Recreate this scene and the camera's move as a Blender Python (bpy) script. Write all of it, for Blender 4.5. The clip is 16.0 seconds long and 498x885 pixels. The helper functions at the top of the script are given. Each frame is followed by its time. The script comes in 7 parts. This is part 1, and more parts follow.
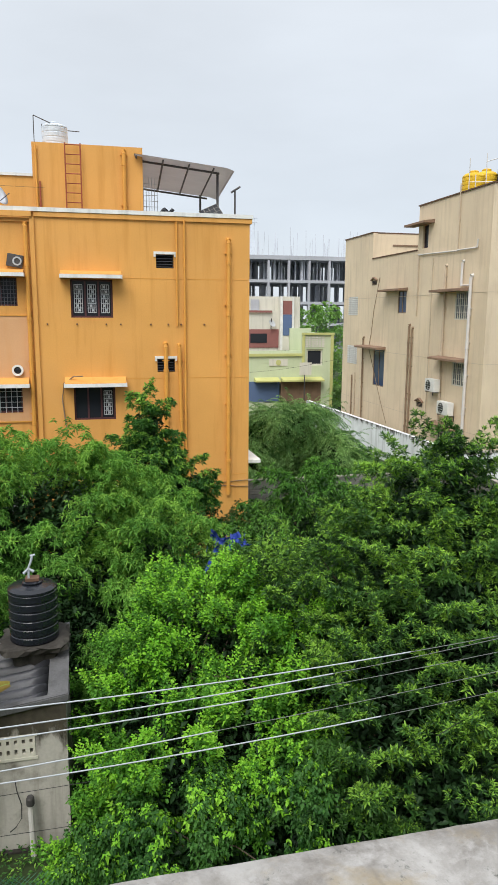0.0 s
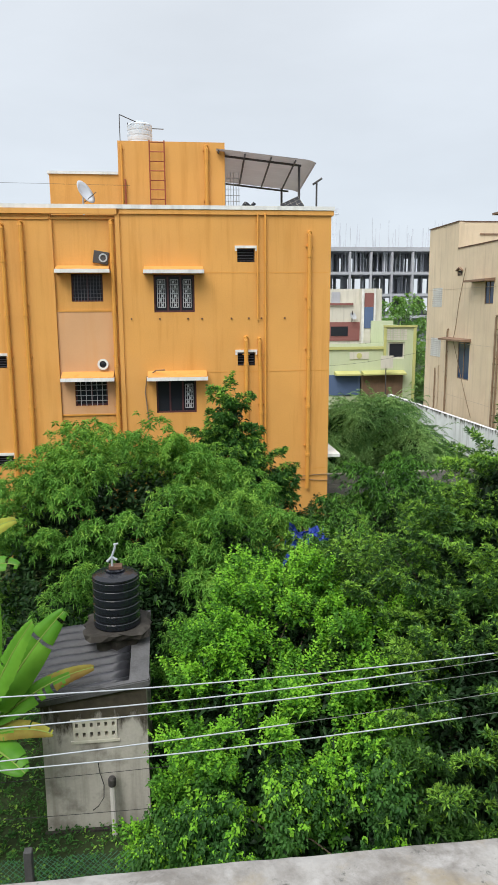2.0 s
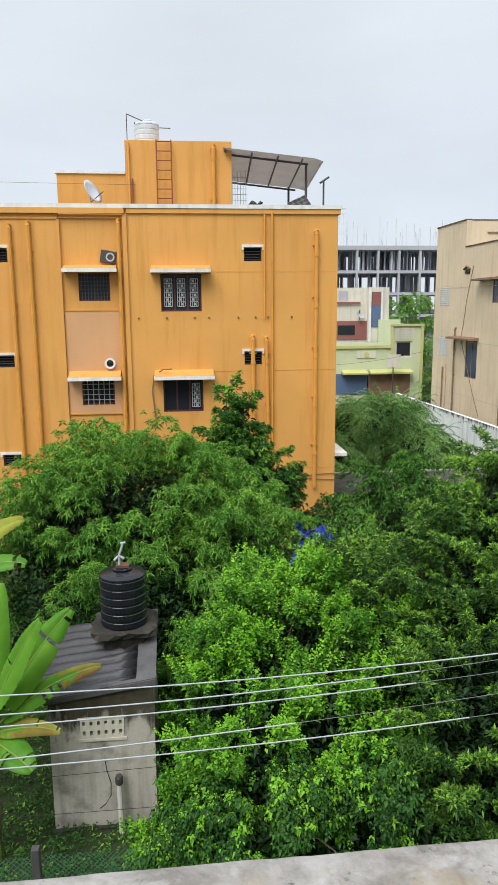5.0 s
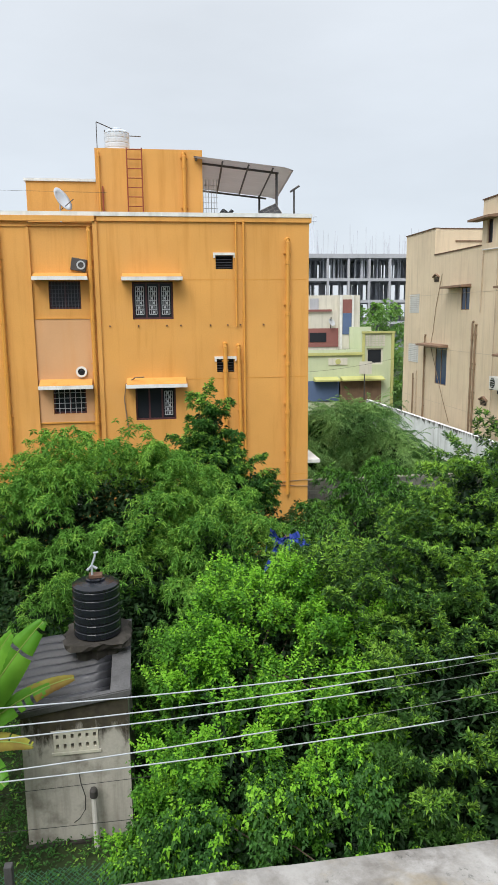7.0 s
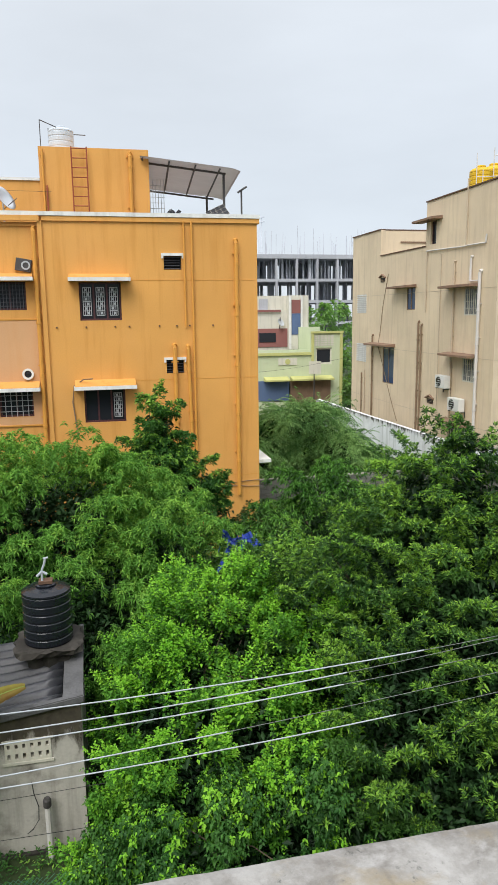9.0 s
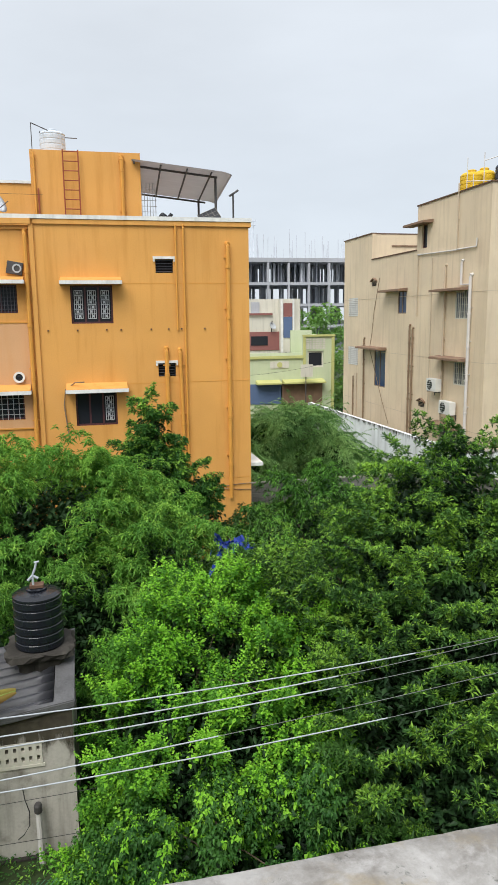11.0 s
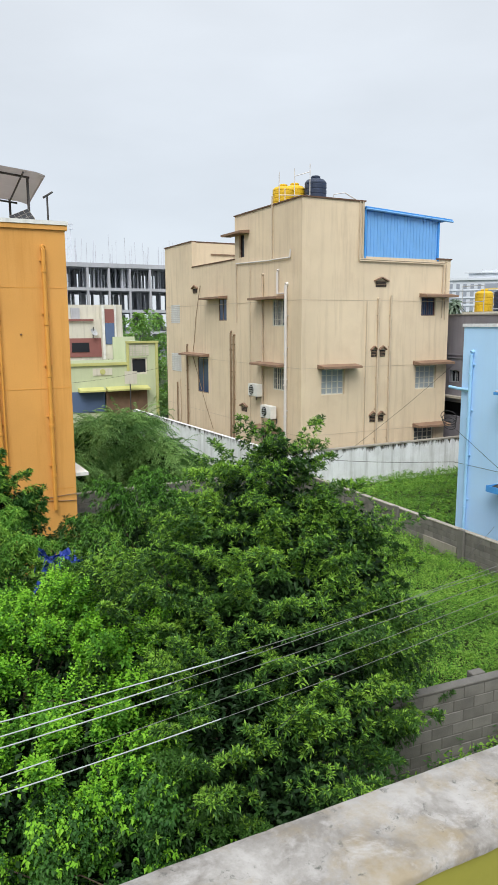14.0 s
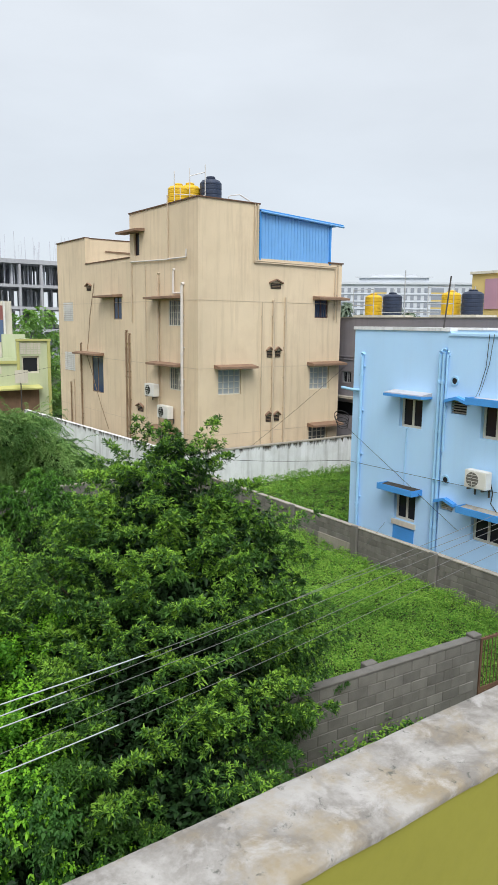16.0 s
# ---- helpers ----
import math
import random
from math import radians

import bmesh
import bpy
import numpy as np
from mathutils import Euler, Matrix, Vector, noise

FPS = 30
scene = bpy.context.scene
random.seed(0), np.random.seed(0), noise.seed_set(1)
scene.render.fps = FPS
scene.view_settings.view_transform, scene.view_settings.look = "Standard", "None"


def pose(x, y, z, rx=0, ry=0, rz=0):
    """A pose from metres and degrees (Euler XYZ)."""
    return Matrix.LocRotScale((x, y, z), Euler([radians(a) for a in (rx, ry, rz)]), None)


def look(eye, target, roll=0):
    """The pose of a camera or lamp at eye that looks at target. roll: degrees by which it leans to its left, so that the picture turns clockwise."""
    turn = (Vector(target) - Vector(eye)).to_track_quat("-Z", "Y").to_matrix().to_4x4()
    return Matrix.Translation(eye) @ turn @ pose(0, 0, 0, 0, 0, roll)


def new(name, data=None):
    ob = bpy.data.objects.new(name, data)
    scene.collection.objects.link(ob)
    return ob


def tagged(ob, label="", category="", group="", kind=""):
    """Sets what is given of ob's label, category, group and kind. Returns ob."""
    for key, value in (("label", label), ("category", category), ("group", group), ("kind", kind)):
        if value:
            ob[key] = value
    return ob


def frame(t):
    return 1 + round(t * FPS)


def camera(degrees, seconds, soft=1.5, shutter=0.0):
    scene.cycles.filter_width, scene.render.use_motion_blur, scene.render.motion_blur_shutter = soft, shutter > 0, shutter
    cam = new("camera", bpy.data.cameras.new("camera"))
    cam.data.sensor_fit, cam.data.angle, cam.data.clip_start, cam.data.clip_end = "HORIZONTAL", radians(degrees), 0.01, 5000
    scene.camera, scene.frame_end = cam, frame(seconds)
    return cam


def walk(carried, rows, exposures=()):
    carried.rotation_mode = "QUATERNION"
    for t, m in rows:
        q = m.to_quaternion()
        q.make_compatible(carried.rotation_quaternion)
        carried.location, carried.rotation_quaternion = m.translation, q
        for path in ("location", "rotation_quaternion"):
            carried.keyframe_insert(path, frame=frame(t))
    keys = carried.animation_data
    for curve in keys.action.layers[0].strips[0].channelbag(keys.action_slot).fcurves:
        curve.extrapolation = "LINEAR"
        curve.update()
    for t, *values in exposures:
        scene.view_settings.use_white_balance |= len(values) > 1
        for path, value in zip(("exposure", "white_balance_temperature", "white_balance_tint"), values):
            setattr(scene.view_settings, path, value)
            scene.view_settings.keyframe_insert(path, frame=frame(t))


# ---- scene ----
cam = camera(38.85, 16.0, soft=1.0)
EYE = 7.3
ROWS = [
    (0.0, -0.000, 0.000, 0.000, -13.00, -10.29, 0.35),
    (0.5, -0.002, -0.001, -0.000, -11.76, -10.35, 0.48),
    (1.0, -0.002, -0.001, -0.001, -10.18, -10.47, 0.18),
    (1.5, -0.001, 0.000, -0.002, -8.31, -10.62, -0.17),
    (2.0, 0.000, 0.002, -0.003, -6.47, -10.81, -0.33),
    (2.5, 0.000, 0.003, -0.004, -5.34, -10.99, -0.31),
    (3.0, 0.001, 0.003, -0.004, -4.85, -10.96, -0.12),
    (3.2, 0.001, 0.003, -0.004, -4.65, -10.96, -0.12),
    (5.5, 0.002, 0.002, -0.003, -6.38, -10.82, -0.52),
    (6.0, 0.002, 0.000, -0.002, -6.81, -10.70, -0.56),
    (6.5, 0.001, 0.000, -0.001, -7.35, -10.49, -0.54),
    (7.0, 0.001, 0.002, -0.002, -8.12, -10.30, -0.55),
    (7.5, 0.002, 0.003, -0.003, -9.14, -10.20, -0.54),
    (8.0, 0.002, 0.003, -0.003, -10.38, -10.31, -0.51),
    (8.5, 0.002, 0.002, -0.001, -11.57, -10.39, -0.57),
    (9.0, 0.007, -0.001, 0.003, -12.12, -10.31, -0.73),
    (9.2, 0.007, -0.001, 0.003, -12.20, -10.31, -0.73),
    (11.3, 0.014, -0.003, 0.007, -13.11, -9.99, -0.62),
    (11.5, 0.019, -0.001, 0.006, -13.91, -9.93, -0.51),
    (12.0, 0.021, 0.003, 0.002, -16.89, -9.88, -0.47),
    (12.5, 0.024, 0.006, -0.000, -19.82, -9.89, -0.46),
    (13.0, 0.028, 0.004, 0.002, -21.90, -9.86, -0.46),
    (13.5, 0.032, 0.002, 0.005, -24.10, -9.76, -0.35),
    (14.0, 0.035, 0.003, 0.005, -26.96, -9.65, -0.21),
    (14.5, 0.038, 0.006, 0.005, -29.97, -9.22, -0.36),
    (15.0, 0.040, 0.007, 0.005, -32.60, -8.94, -0.10),
    (15.5, 0.041, 0.008, 0.006, -34.30, -8.96, 0.44),
    (16.0, 0.041, 0.007, 0.007, -35.39, -9.61, 0.74),
]
walk(cam, [(t, pose(x, y, EYE + z, 90 + pitch, 0, yaw) @ pose(0, 0, 0, 0, 0, roll)) for t, x, y, z, yaw, pitch, roll in ROWS])
# world: an overcast sky, brighter towards the zenith, over a thin clear-sky layer
world = bpy.data.worlds.new("overcast_sky")
scene.world = world
world.use_nodes = True
wn, wl = world.node_tree.nodes, world.node_tree.links
wn.clear()
w_out, w_bg = wn.new("ShaderNodeOutputWorld"), wn.new("ShaderNodeBackground")
w_sky = wn.new("ShaderNodeTexSky")
w_sky.sky_type, w_sky.sun_disc = "NISHITA", False
w_sky.sun_elevation, w_sky.sun_rotation = radians(53), radians(213)
w_dim = wn.new("ShaderNodeVectorMath")
w_dim.operation = "SCALE"
w_dim.inputs["Scale"].default_value = 0.09
w_co, w_sep, w_ramp, w_noise, w_mix, w_mul = (wn.new(n) for n in ("ShaderNodeTexCoord", "ShaderNodeSeparateXYZ", "ShaderNodeValToRGB", "ShaderNodeTexNoise", "ShaderNodeMix", "ShaderNodeMix"))
wl.new(w_co.outputs["Generated"], w_sep.inputs[0])
wl.new(w_sep.outputs["Z"], w_ramp.inputs[0])
els = w_ramp.color_ramp.elements
els[0].position, els[0].color = 0.0, (0.79, 0.86, 0.93, 1)
els[1].position, els[1].color = 1.0, (1.45, 1.50, 1.56, 1)
e = els.new(0.12)
e.color = (0.79, 0.86, 0.94, 1)
e = els.new(0.38)
e.color = (0.82, 0.875, 0.94, 1)
w_map = wn.new("ShaderNodeMapping")
w_map.inputs["Scale"].default_value = (1.3, 1.3, 4.0)
wl.new(w_co.outputs["Generated"], w_map.inputs[0])
wl.new(w_map.outputs[0], w_noise.inputs["Vector"])
w_noise.inputs["Scale"].default_value, w_noise.inputs["Detail"].default_value = 2.2, 5.0
w_rn = wn.new("ShaderNodeMapRange")
w_rn.inputs["From Min"].default_value, w_rn.inputs["From Max"].default_value = 0.3, 0.7
w_rn.inputs["To Min"].default_value, w_rn.inputs["To Max"].default_value = 0.94, 1.05
wl.new(w_noise.outputs["Fac"], w_rn.inputs["Value"])
w_sc = wn.new("ShaderNodeVectorMath")
w_sc.operation = "SCALE"
wl.new(w_ramp.outputs[0], w_sc.inputs[0])
wl.new(w_rn.outputs[0], w_sc.inputs["Scale"])
w_mix.data_type = "RGBA"
w_mix.inputs["Factor"].default_value = 0.9
wl.new(w_sky.outputs[0], w_dim.inputs[0])
wl.new(w_dim.outputs[0], w_mix.inputs[6])
wl.new(w_sc.outputs[0], w_mix.inputs[7])
wl.new(w_mix.outputs[2], w_bg.inputs["Color"])
w_bg.inputs["Strength"].default_value = 1.0
wl.new(w_bg.outputs[0], w_out.inputs["Surface"])

sun = new("sun", bpy.data.lights.new("sun", "SUN"))
sun.data.energy, sun.data.angle, sun.data.color = 3.1, radians(40), (1.0, 0.965, 0.91)
sun.matrix_world = look((-13, -20, 32), (0, 0, 0))
scene.view_settings.exposure = 0.0


# ---- materials ----
def mat_new(name):
    m = bpy.data.materials.new(name)
    m.use_nodes = True
    nt = m.node_tree
    return m, nt.nodes, nt.links, nt.nodes["Principled BSDF"]


def surface(name, color, rough=0.8, vary=0.12, scale=1.5, grain=40.0, bump=0.15, streak=0.0, streak_color=None, metal=0.0, patches=0.0, patch_color=None, patch_scale=0.7, rand=0.0, spec=0.3):
    """A weathered surface: colour at two scales, optional rain streaks, patches and a random tone for each object."""
    m, n, l, b = mat_new(name)
    co = n.new("ShaderNodeNewGeometry").outputs["Position"]
    big, small = n.new("ShaderNodeTexNoise"), n.new("ShaderNodeTexNoise")
    big.inputs["Scale"].default_value, big.inputs["Detail"].default_value = scale, 6
    small.inputs["Scale"].default_value, small.inputs["Detail"].default_value = grain, 4
    l.new(co, big.inputs["Vector"]), l.new(co, small.inputs["Vector"])
    add = n.new("ShaderNodeMath")
    add.operation = "MULTIPLY_ADD"
    l.new(small.outputs["Fac"], add.inputs[0])
    add.inputs[1].default_value = 0.45
    l.new(big.outputs["Fac"], add.inputs[2])
    mr = n.new("ShaderNodeMapRange")
    mr.inputs["From Min"].default_value, mr.inputs["From Max"].default_value = 0.45, 1.0
    mr.inputs["To Min"].default_value, mr.inputs["To Max"].default_value = 1 - vary, 1 + vary
    l.new(add.outputs[0], mr.inputs["Value"])
    last = mr.outputs[0]
    if rand:
        info, rr = n.new("ShaderNodeObjectInfo"), n.new("ShaderNodeMapRange")
        rr.inputs["To Min"].default_value, rr.inputs["To Max"].default_value = 1 - rand, 1 + rand
        l.new(info.outputs["Random"], rr.inputs["Value"])
        mu = n.new("ShaderNodeMath")
        mu.operation = "MULTIPLY"
        l.new(last, mu.inputs[0]), l.new(rr.outputs[0], mu.inputs[1])
        last = mu.outputs[0]
    sc = n.new("ShaderNodeVectorMath")
    sc.operation = "SCALE"
    sc.inputs[0].default_value = color
    l.new(last, sc.inputs["Scale"])
    col = sc.outputs[0]
    for kind, amount, tint in (("streak", streak, streak_color), ("patch", patches, patch_color)):
        if not amount:
            continue
        mp, nz, rp, mx = n.new("ShaderNodeMapping"), n.new("ShaderNodeTexNoise"), n.new("ShaderNodeMapRange"), n.new("ShaderNodeMix")
        mp.inputs["Scale"].default_value = (3.2, 3.2, 0.22) if kind == "streak" else (patch_scale,) * 3
        nz.inputs["Scale"].default_value, nz.inputs["Detail"].default_value = (1.3, 7) if kind == "streak" else (1.0, 9)
        nz.inputs["Roughness"].default_value = 0.62
        l.new(co, mp.inputs[0]), l.new(mp.outputs[0], nz.inputs["Vector"])
        rp.inputs["From Min"].default_value, rp.inputs["From Max"].default_value = 0.5, 0.74
        rp.inputs["To Max"].default_value = amount
        l.new(nz.outputs["Fac"], rp.inputs["Value"])
        mx.data_type = "RGBA"
        l.new(rp.outputs[0], mx.inputs["Factor"]), l.new(col, mx.inputs[6])
        mx.inputs[7].default_value = (*(tint or tuple(c * 0.5 for c in color)), 1)
        col = mx.outputs[2]
    l.new(col, b.inputs["Base Color"])
    b.inputs["Roughness"].default_value, b.inputs["Metallic"].default_value = rough, metal
    b.inputs["Specular IOR Level"].default_value = spec
    if bump:
        bp = n.new("ShaderNodeBump")
        bp.inputs["Strength"].default_value, bp.inputs["Distance"].default_value = bump, 0.02
        l.new(add.outputs[0], bp.inputs["Height"])
        l.new(bp.outputs[0], b.inputs["Normal"])
    return m


def coping_mat(name):
    """Old limewash on cement: bare grey blotches, cream stains, dark lichen specks and hair cracks."""
    m, n, l, b = mat_new(name)
    co = n.new("ShaderNodeNewGeometry").outputs["Position"]
    col = None
    for scale, lo, hi, tint, warp in ((9, 0.42, 0.60, (0.17, 0.157, 0.142), 0.3), (7, 0.50, 0.66, (0.27, 0.22, 0.14), 0.2), (15, 0.52, 0.66, (0.40, 0.39, 0.38), 0.3), (6, 0.56, 0.70, (0.13, 0.115, 0.10), 0.4), (45, 0.60, 0.69, (0.08, 0.085, 0.075), 0.3)):
        nz, rp, mx = n.new("ShaderNodeTexNoise"), n.new("ShaderNodeMapRange"), n.new("ShaderNodeMix")
        nz.inputs["Scale"].default_value, nz.inputs["Detail"].default_value, nz.inputs["Roughness"].default_value, nz.inputs["Distortion"].default_value = scale, 10, 0.68, warp
        l.new(co, nz.inputs["Vector"])
        rp.inputs["From Min"].default_value, rp.inputs["From Max"].default_value = lo, hi
        rp.inputs["To Max"].default_value = 0.85
        l.new(nz.outputs["Fac"], rp.inputs["Value"])
        mx.data_type = "RGBA"
        l.new(rp.outputs[0], mx.inputs["Factor"])
        if col is None:
            mx.inputs[6].default_value = (0.35, 0.34, 0.325, 1)
        else:
            l.new(col, mx.inputs[6])
        mx.inputs[7].default_value = (*tint, 1)
        col = mx.outputs[2]
    vo, rp, mx, wob, ad = n.new("ShaderNodeTexVoronoi"), n.new("ShaderNodeMapRange"), n.new("ShaderNodeMix"), n.new("ShaderNodeTexNoise"), n.new("ShaderNodeVectorMath")
    wob.inputs["Scale"].default_value, wob.inputs["Detail"].default_value = 12, 6
    l.new(co, wob.inputs["Vector"])
    ad.operation = "MULTIPLY_ADD"
    ad.inputs[1].default_value = (0.12, 0.12, 0.12)
    l.new(wob.outputs["Color"], ad.inputs[0]), l.new(co, ad.inputs[2])
    vo.feature = "DISTANCE_TO_EDGE"
    vo.inputs["Scale"].default_value = 2.2
    l.new(ad.outputs[0], vo.inputs["Vector"])
    rp.inputs["From Min"].default_value, rp.inputs["From Max"].default_value = 0.004, 0.016
    rp.inputs["To Min"].default_value, rp.inputs["To Max"].default_value = 0.3, 0.0
    l.new(vo.outputs["Distance"], rp.inputs["Value"])
    mx.data_type = "RGBA"
    l.new(rp.outputs[0], mx.inputs["Factor"]), l.new(col, mx.inputs[6])
    mx.inputs[7].default_value = (0.13, 0.115, 0.10, 1)
    l.new(mx.outputs[2], b.inputs["Base Color"])
    b.inputs["Roughness"].default_value = 0.92
    fine, bp = n.new("ShaderNodeTexNoise"), n.new("ShaderNodeBump")
    fine.inputs["Scale"].default_value, fine.inputs["Detail"].default_value = 60, 8
    l.new(co, fine.inputs["Vector"])
    bp.inputs["Strength"].default_value, bp.inputs["Distance"].default_value = 0.35, 0.01
    l.new(fine.outputs["Fac"], bp.inputs["Height"]), l.new(bp.outputs[0], b.inputs["Normal"])
    return m


def film_mat(name, z_mid, reach):
    """A thin mould film: solid at its top, breaking up into drips lower down."""
    m, n, l, b = mat_new(name)
    co = n.new("ShaderNodeNewGeometry").outputs["Position"]
    mp, nz, sp, hi, ad, rp = n.new("ShaderNodeMapping"), n.new("ShaderNodeTexNoise"), n.new("ShaderNodeSeparateXYZ"), n.new("ShaderNodeMapRange"), n.new("ShaderNodeMath"), n.new("ShaderNodeMapRange")
    mp.inputs["Scale"].default_value = (5.0, 5.0, 1.7)
    nz.inputs["Scale"].default_value, nz.inputs["Detail"].default_value, nz.inputs["Roughness"].default_value = 1.0, 11, 0.66
    l.new(co, mp.inputs[0]), l.new(mp.outputs[0], nz.inputs["Vector"]), l.new(co, sp.inputs[0])
    hi.inputs["From Min"].default_value, hi.inputs["From Max"].default_value = z_mid - reach, z_mid + reach
    hi.inputs["To Min"].default_value, hi.inputs["To Max"].default_value = -0.26, 0.34
    l.new(sp.outputs["Z"], hi.inputs["Value"])
    l.new(nz.outputs["Fac"], ad.inputs[0]), l.new(hi.outputs[0], ad.inputs[1])
    rp.inputs["From Min"].default_value, rp.inputs["From Max"].default_value, rp.inputs["To Max"].default_value = 0.47, 0.64, 0.92
    l.new(ad.outputs[0], rp.inputs["Value"])
    fine, tint = n.new("ShaderNodeTexNoise"), n.new("ShaderNodeMix")
    fine.inputs["Scale"].default_value, fine.inputs["Detail"].default_value = 9.0, 8
    l.new(co, fine.inputs["Vector"])
    tint.data_type = "RGBA"
    tint.inputs[6].default_value, tint.inputs[7].default_value = (0.012, 0.010, 0.008, 1), (0.11, 0.095, 0.065, 1)
    l.new(fine.outputs["Fac"], tint.inputs["Factor"]), l.new(tint.outputs[2], b.inputs["Base Color"])
    b.inputs["Roughness"].default_value = 0.95
    tr, ms = n.new("ShaderNodeBsdfTransparent"), n.new("ShaderNodeMixShader")
    l.new(rp.outputs[0], ms.inputs[0]), l.new(tr.outputs[0], ms.inputs[1]), l.new(b.outputs[0], ms.inputs[2])
    l.new(ms.outputs[0], n["Material Output"].inputs["Surface"])
    return m


def leaf_mat(name, dark, light, rough=0.45, glow=0.3, patch=0.8, spec=0.18):
    """Leaves: a tone for each leaf, a slow drift across the crown, light passing through the blade."""
    m, n, l, b = mat_new(name)
    geo = n.new("ShaderNodeNewGeometry")
    nz = n.new("ShaderNodeTexNoise")
    nz.inputs["Scale"].default_value, nz.inputs["Detail"].default_value = patch, 3
    l.new(geo.outputs["Position"], nz.inputs["Vector"])
    a = n.new("ShaderNodeMath")
    a.operation = "MULTIPLY_ADD"
    a.inputs[1].default_value = 0.6
    l.new(geo.outputs["Random Per Island"], a.inputs[0])
    s = n.new("ShaderNodeMath")
    s.operation = "MULTIPLY_ADD"
    s.inputs[1].default_value, s.inputs[2].default_value = 1.6, -0.6
    l.new(nz.outputs["Fac"], s.inputs[0])
    l.new(s.outputs[0], a.inputs[2])
    mx = n.new("ShaderNodeMix")
    mx.data_type = "RGBA"
    l.new(a.outputs[0], mx.inputs["Factor"])
    mx.inputs[6].default_value, mx.inputs[7].default_value = (*dark, 1), (*light, 1)
    l.new(mx.outputs[2], b.inputs["Base Color"])
    b.inputs["Roughness"].default_value = rough
    b.inputs["Specular IOR Level"].default_value = spec
    tr, ms = n.new("ShaderNodeBsdfTranslucent"), n.new("ShaderNodeMixShader")
    l.new(mx.outputs[2], tr.inputs["Color"])
    ms.inputs[0].default_value = glow
    l.new(b.outputs[0], ms.inputs[1]), l.new(tr.outputs[0], ms.inputs[2])
    l.new(ms.outputs[0], n["Material Output"].inputs["Surface"])
    return m


def glass_mat(name, color, rough=0.08):
    m, n, l, b = mat_new(name)
    nz = n.new("ShaderNodeTexNoise")
    nz.inputs["Scale"].default_value = 2.0
    l.new(n.new("ShaderNodeNewGeometry").outputs["Position"], nz.inputs["Vector"])
    bp = n.new("ShaderNodeBump")
    bp.inputs["Strength"].default_value, bp.inputs["Distance"].default_value = 0.05, 0.05
    l.new(nz.outputs["Fac"], bp.inputs["Height"]), l.new(bp.outputs[0], b.inputs["Normal"])
    b.inputs["Base Color"].default_value = (*color, 1)
    b.inputs["Roughness"].default_value = rough
    b.inputs["Specular IOR Level"].default_value = 0.15
    return m


ORANGE = surface("orange_paint", (0.69, 0.345, 0.09), 0.7, 0.10, 0.5, 30, 0.12, 0.55, (0.50, 0.215, 0.035), patches=0.3, patch_color=(0.70, 0.37, 0.13))
PEACH = surface("peach_paint", (0.64, 0.36, 0.18), 0.7, 0.08, 0.6, 30, 0.12, 0.3, (0.62, 0.27, 0.06))
ORANGE_PIPE = surface("orange_pipe_paint", (0.66, 0.31, 0.06), 0.5, 0.1, 2, 30, 0.05)
WHITE = surface("white_paint", (0.74, 0.74, 0.71), 0.75, 0.12, 3, 40, 0.1, 0.5, (0.35, 0.33, 0.30))
BEIGE = surface("beige_paint", (0.69, 0.57, 0.41), 0.85, 0.09, 0.5, 25, 0.15, 0.42, (0.40, 0.31, 0.21), patches=0.5, patch_color=(0.56, 0.44, 0.31))
BEIGE_PIPE = surface("beige_pipe_paint", (0.52, 0.43, 0.32), 0.6, 0.1, 3, 30, 0.05)
BROWN_PIPE = surface("brown_pipe", (0.24, 0.17, 0.11), 0.7, 0.2, 3, 30, 0.05)
PVC = surface("grey_white_pvc", (0.62, 0.60, 0.58), 0.5, 0.08, 3, 30, 0.03)
BROWN = surface("brown_hood_paint", (0.24, 0.155, 0.105), 0.85, 0.2, 2, 40, 0.1, 0.4, (0.12, 0.09, 0.07))
RUST = surface("rust_brown_coping", (0.13, 0.075, 0.05), 0.9, 0.25, 3, 40, 0.2)
BLUE = surface("pale_blue_paint", (0.45, 0.70, 0.99), 0.75, 0.05, 0.6, 30, 0.1, 0.25, (0.42, 0.63, 0.90), patches=0.2, patch_color=(0.55, 0.76, 0.97))
BLUE_DEEP = surface("bright_blue_paint", (0.07, 0.30, 0.72), 0.6, 0.1, 2, 30, 0.08)
BLUE_PIPE = surface("blue_pipe_paint", (0.32, 0.57, 0.82), 0.5, 0.08, 2, 30, 0.04)
BLUE_SHEET = surface("blue_metal_sheet", (0.16, 0.39, 0.75), 0.4, 0.08, 1.5, 20, 0.03, 0.25, (0.18, 0.42, 0.8), spec=0.5)
GREY_WALL = surface("dark_grey_paint", (0.22, 0.208, 0.232), 0.85, 0.12, 0.7, 30, 0.1, 0.3, (0.10, 0.10, 0.11))
STAINED = surface("stained_whitewash", (0.74, 0.76, 0.79), 0.9, 0.12, 0.9, 25, 0.25, 0.6, (0.24, 0.24, 0.235), patches=0.6, patch_color=(0.36, 0.37, 0.36), patch_scale=0.6)
CONCRETE = surface("old_concrete", (0.34, 0.32, 0.28), 0.92, 0.22, 1.2, 30, 0.35, 0.5, (0.12, 0.11, 0.095), patches=0.5, patch_color=(0.16, 0.15, 0.13), patch_scale=1.0)
SHED_WALL = surface("mouldy_cement_render", (0.47, 0.45, 0.41), 0.92, 0.16, 1.4, 30, 0.3, 0.7, (0.17, 0.15, 0.12), patches=0.8, patch_color=(0.09, 0.08, 0.06), patch_scale=2.2)
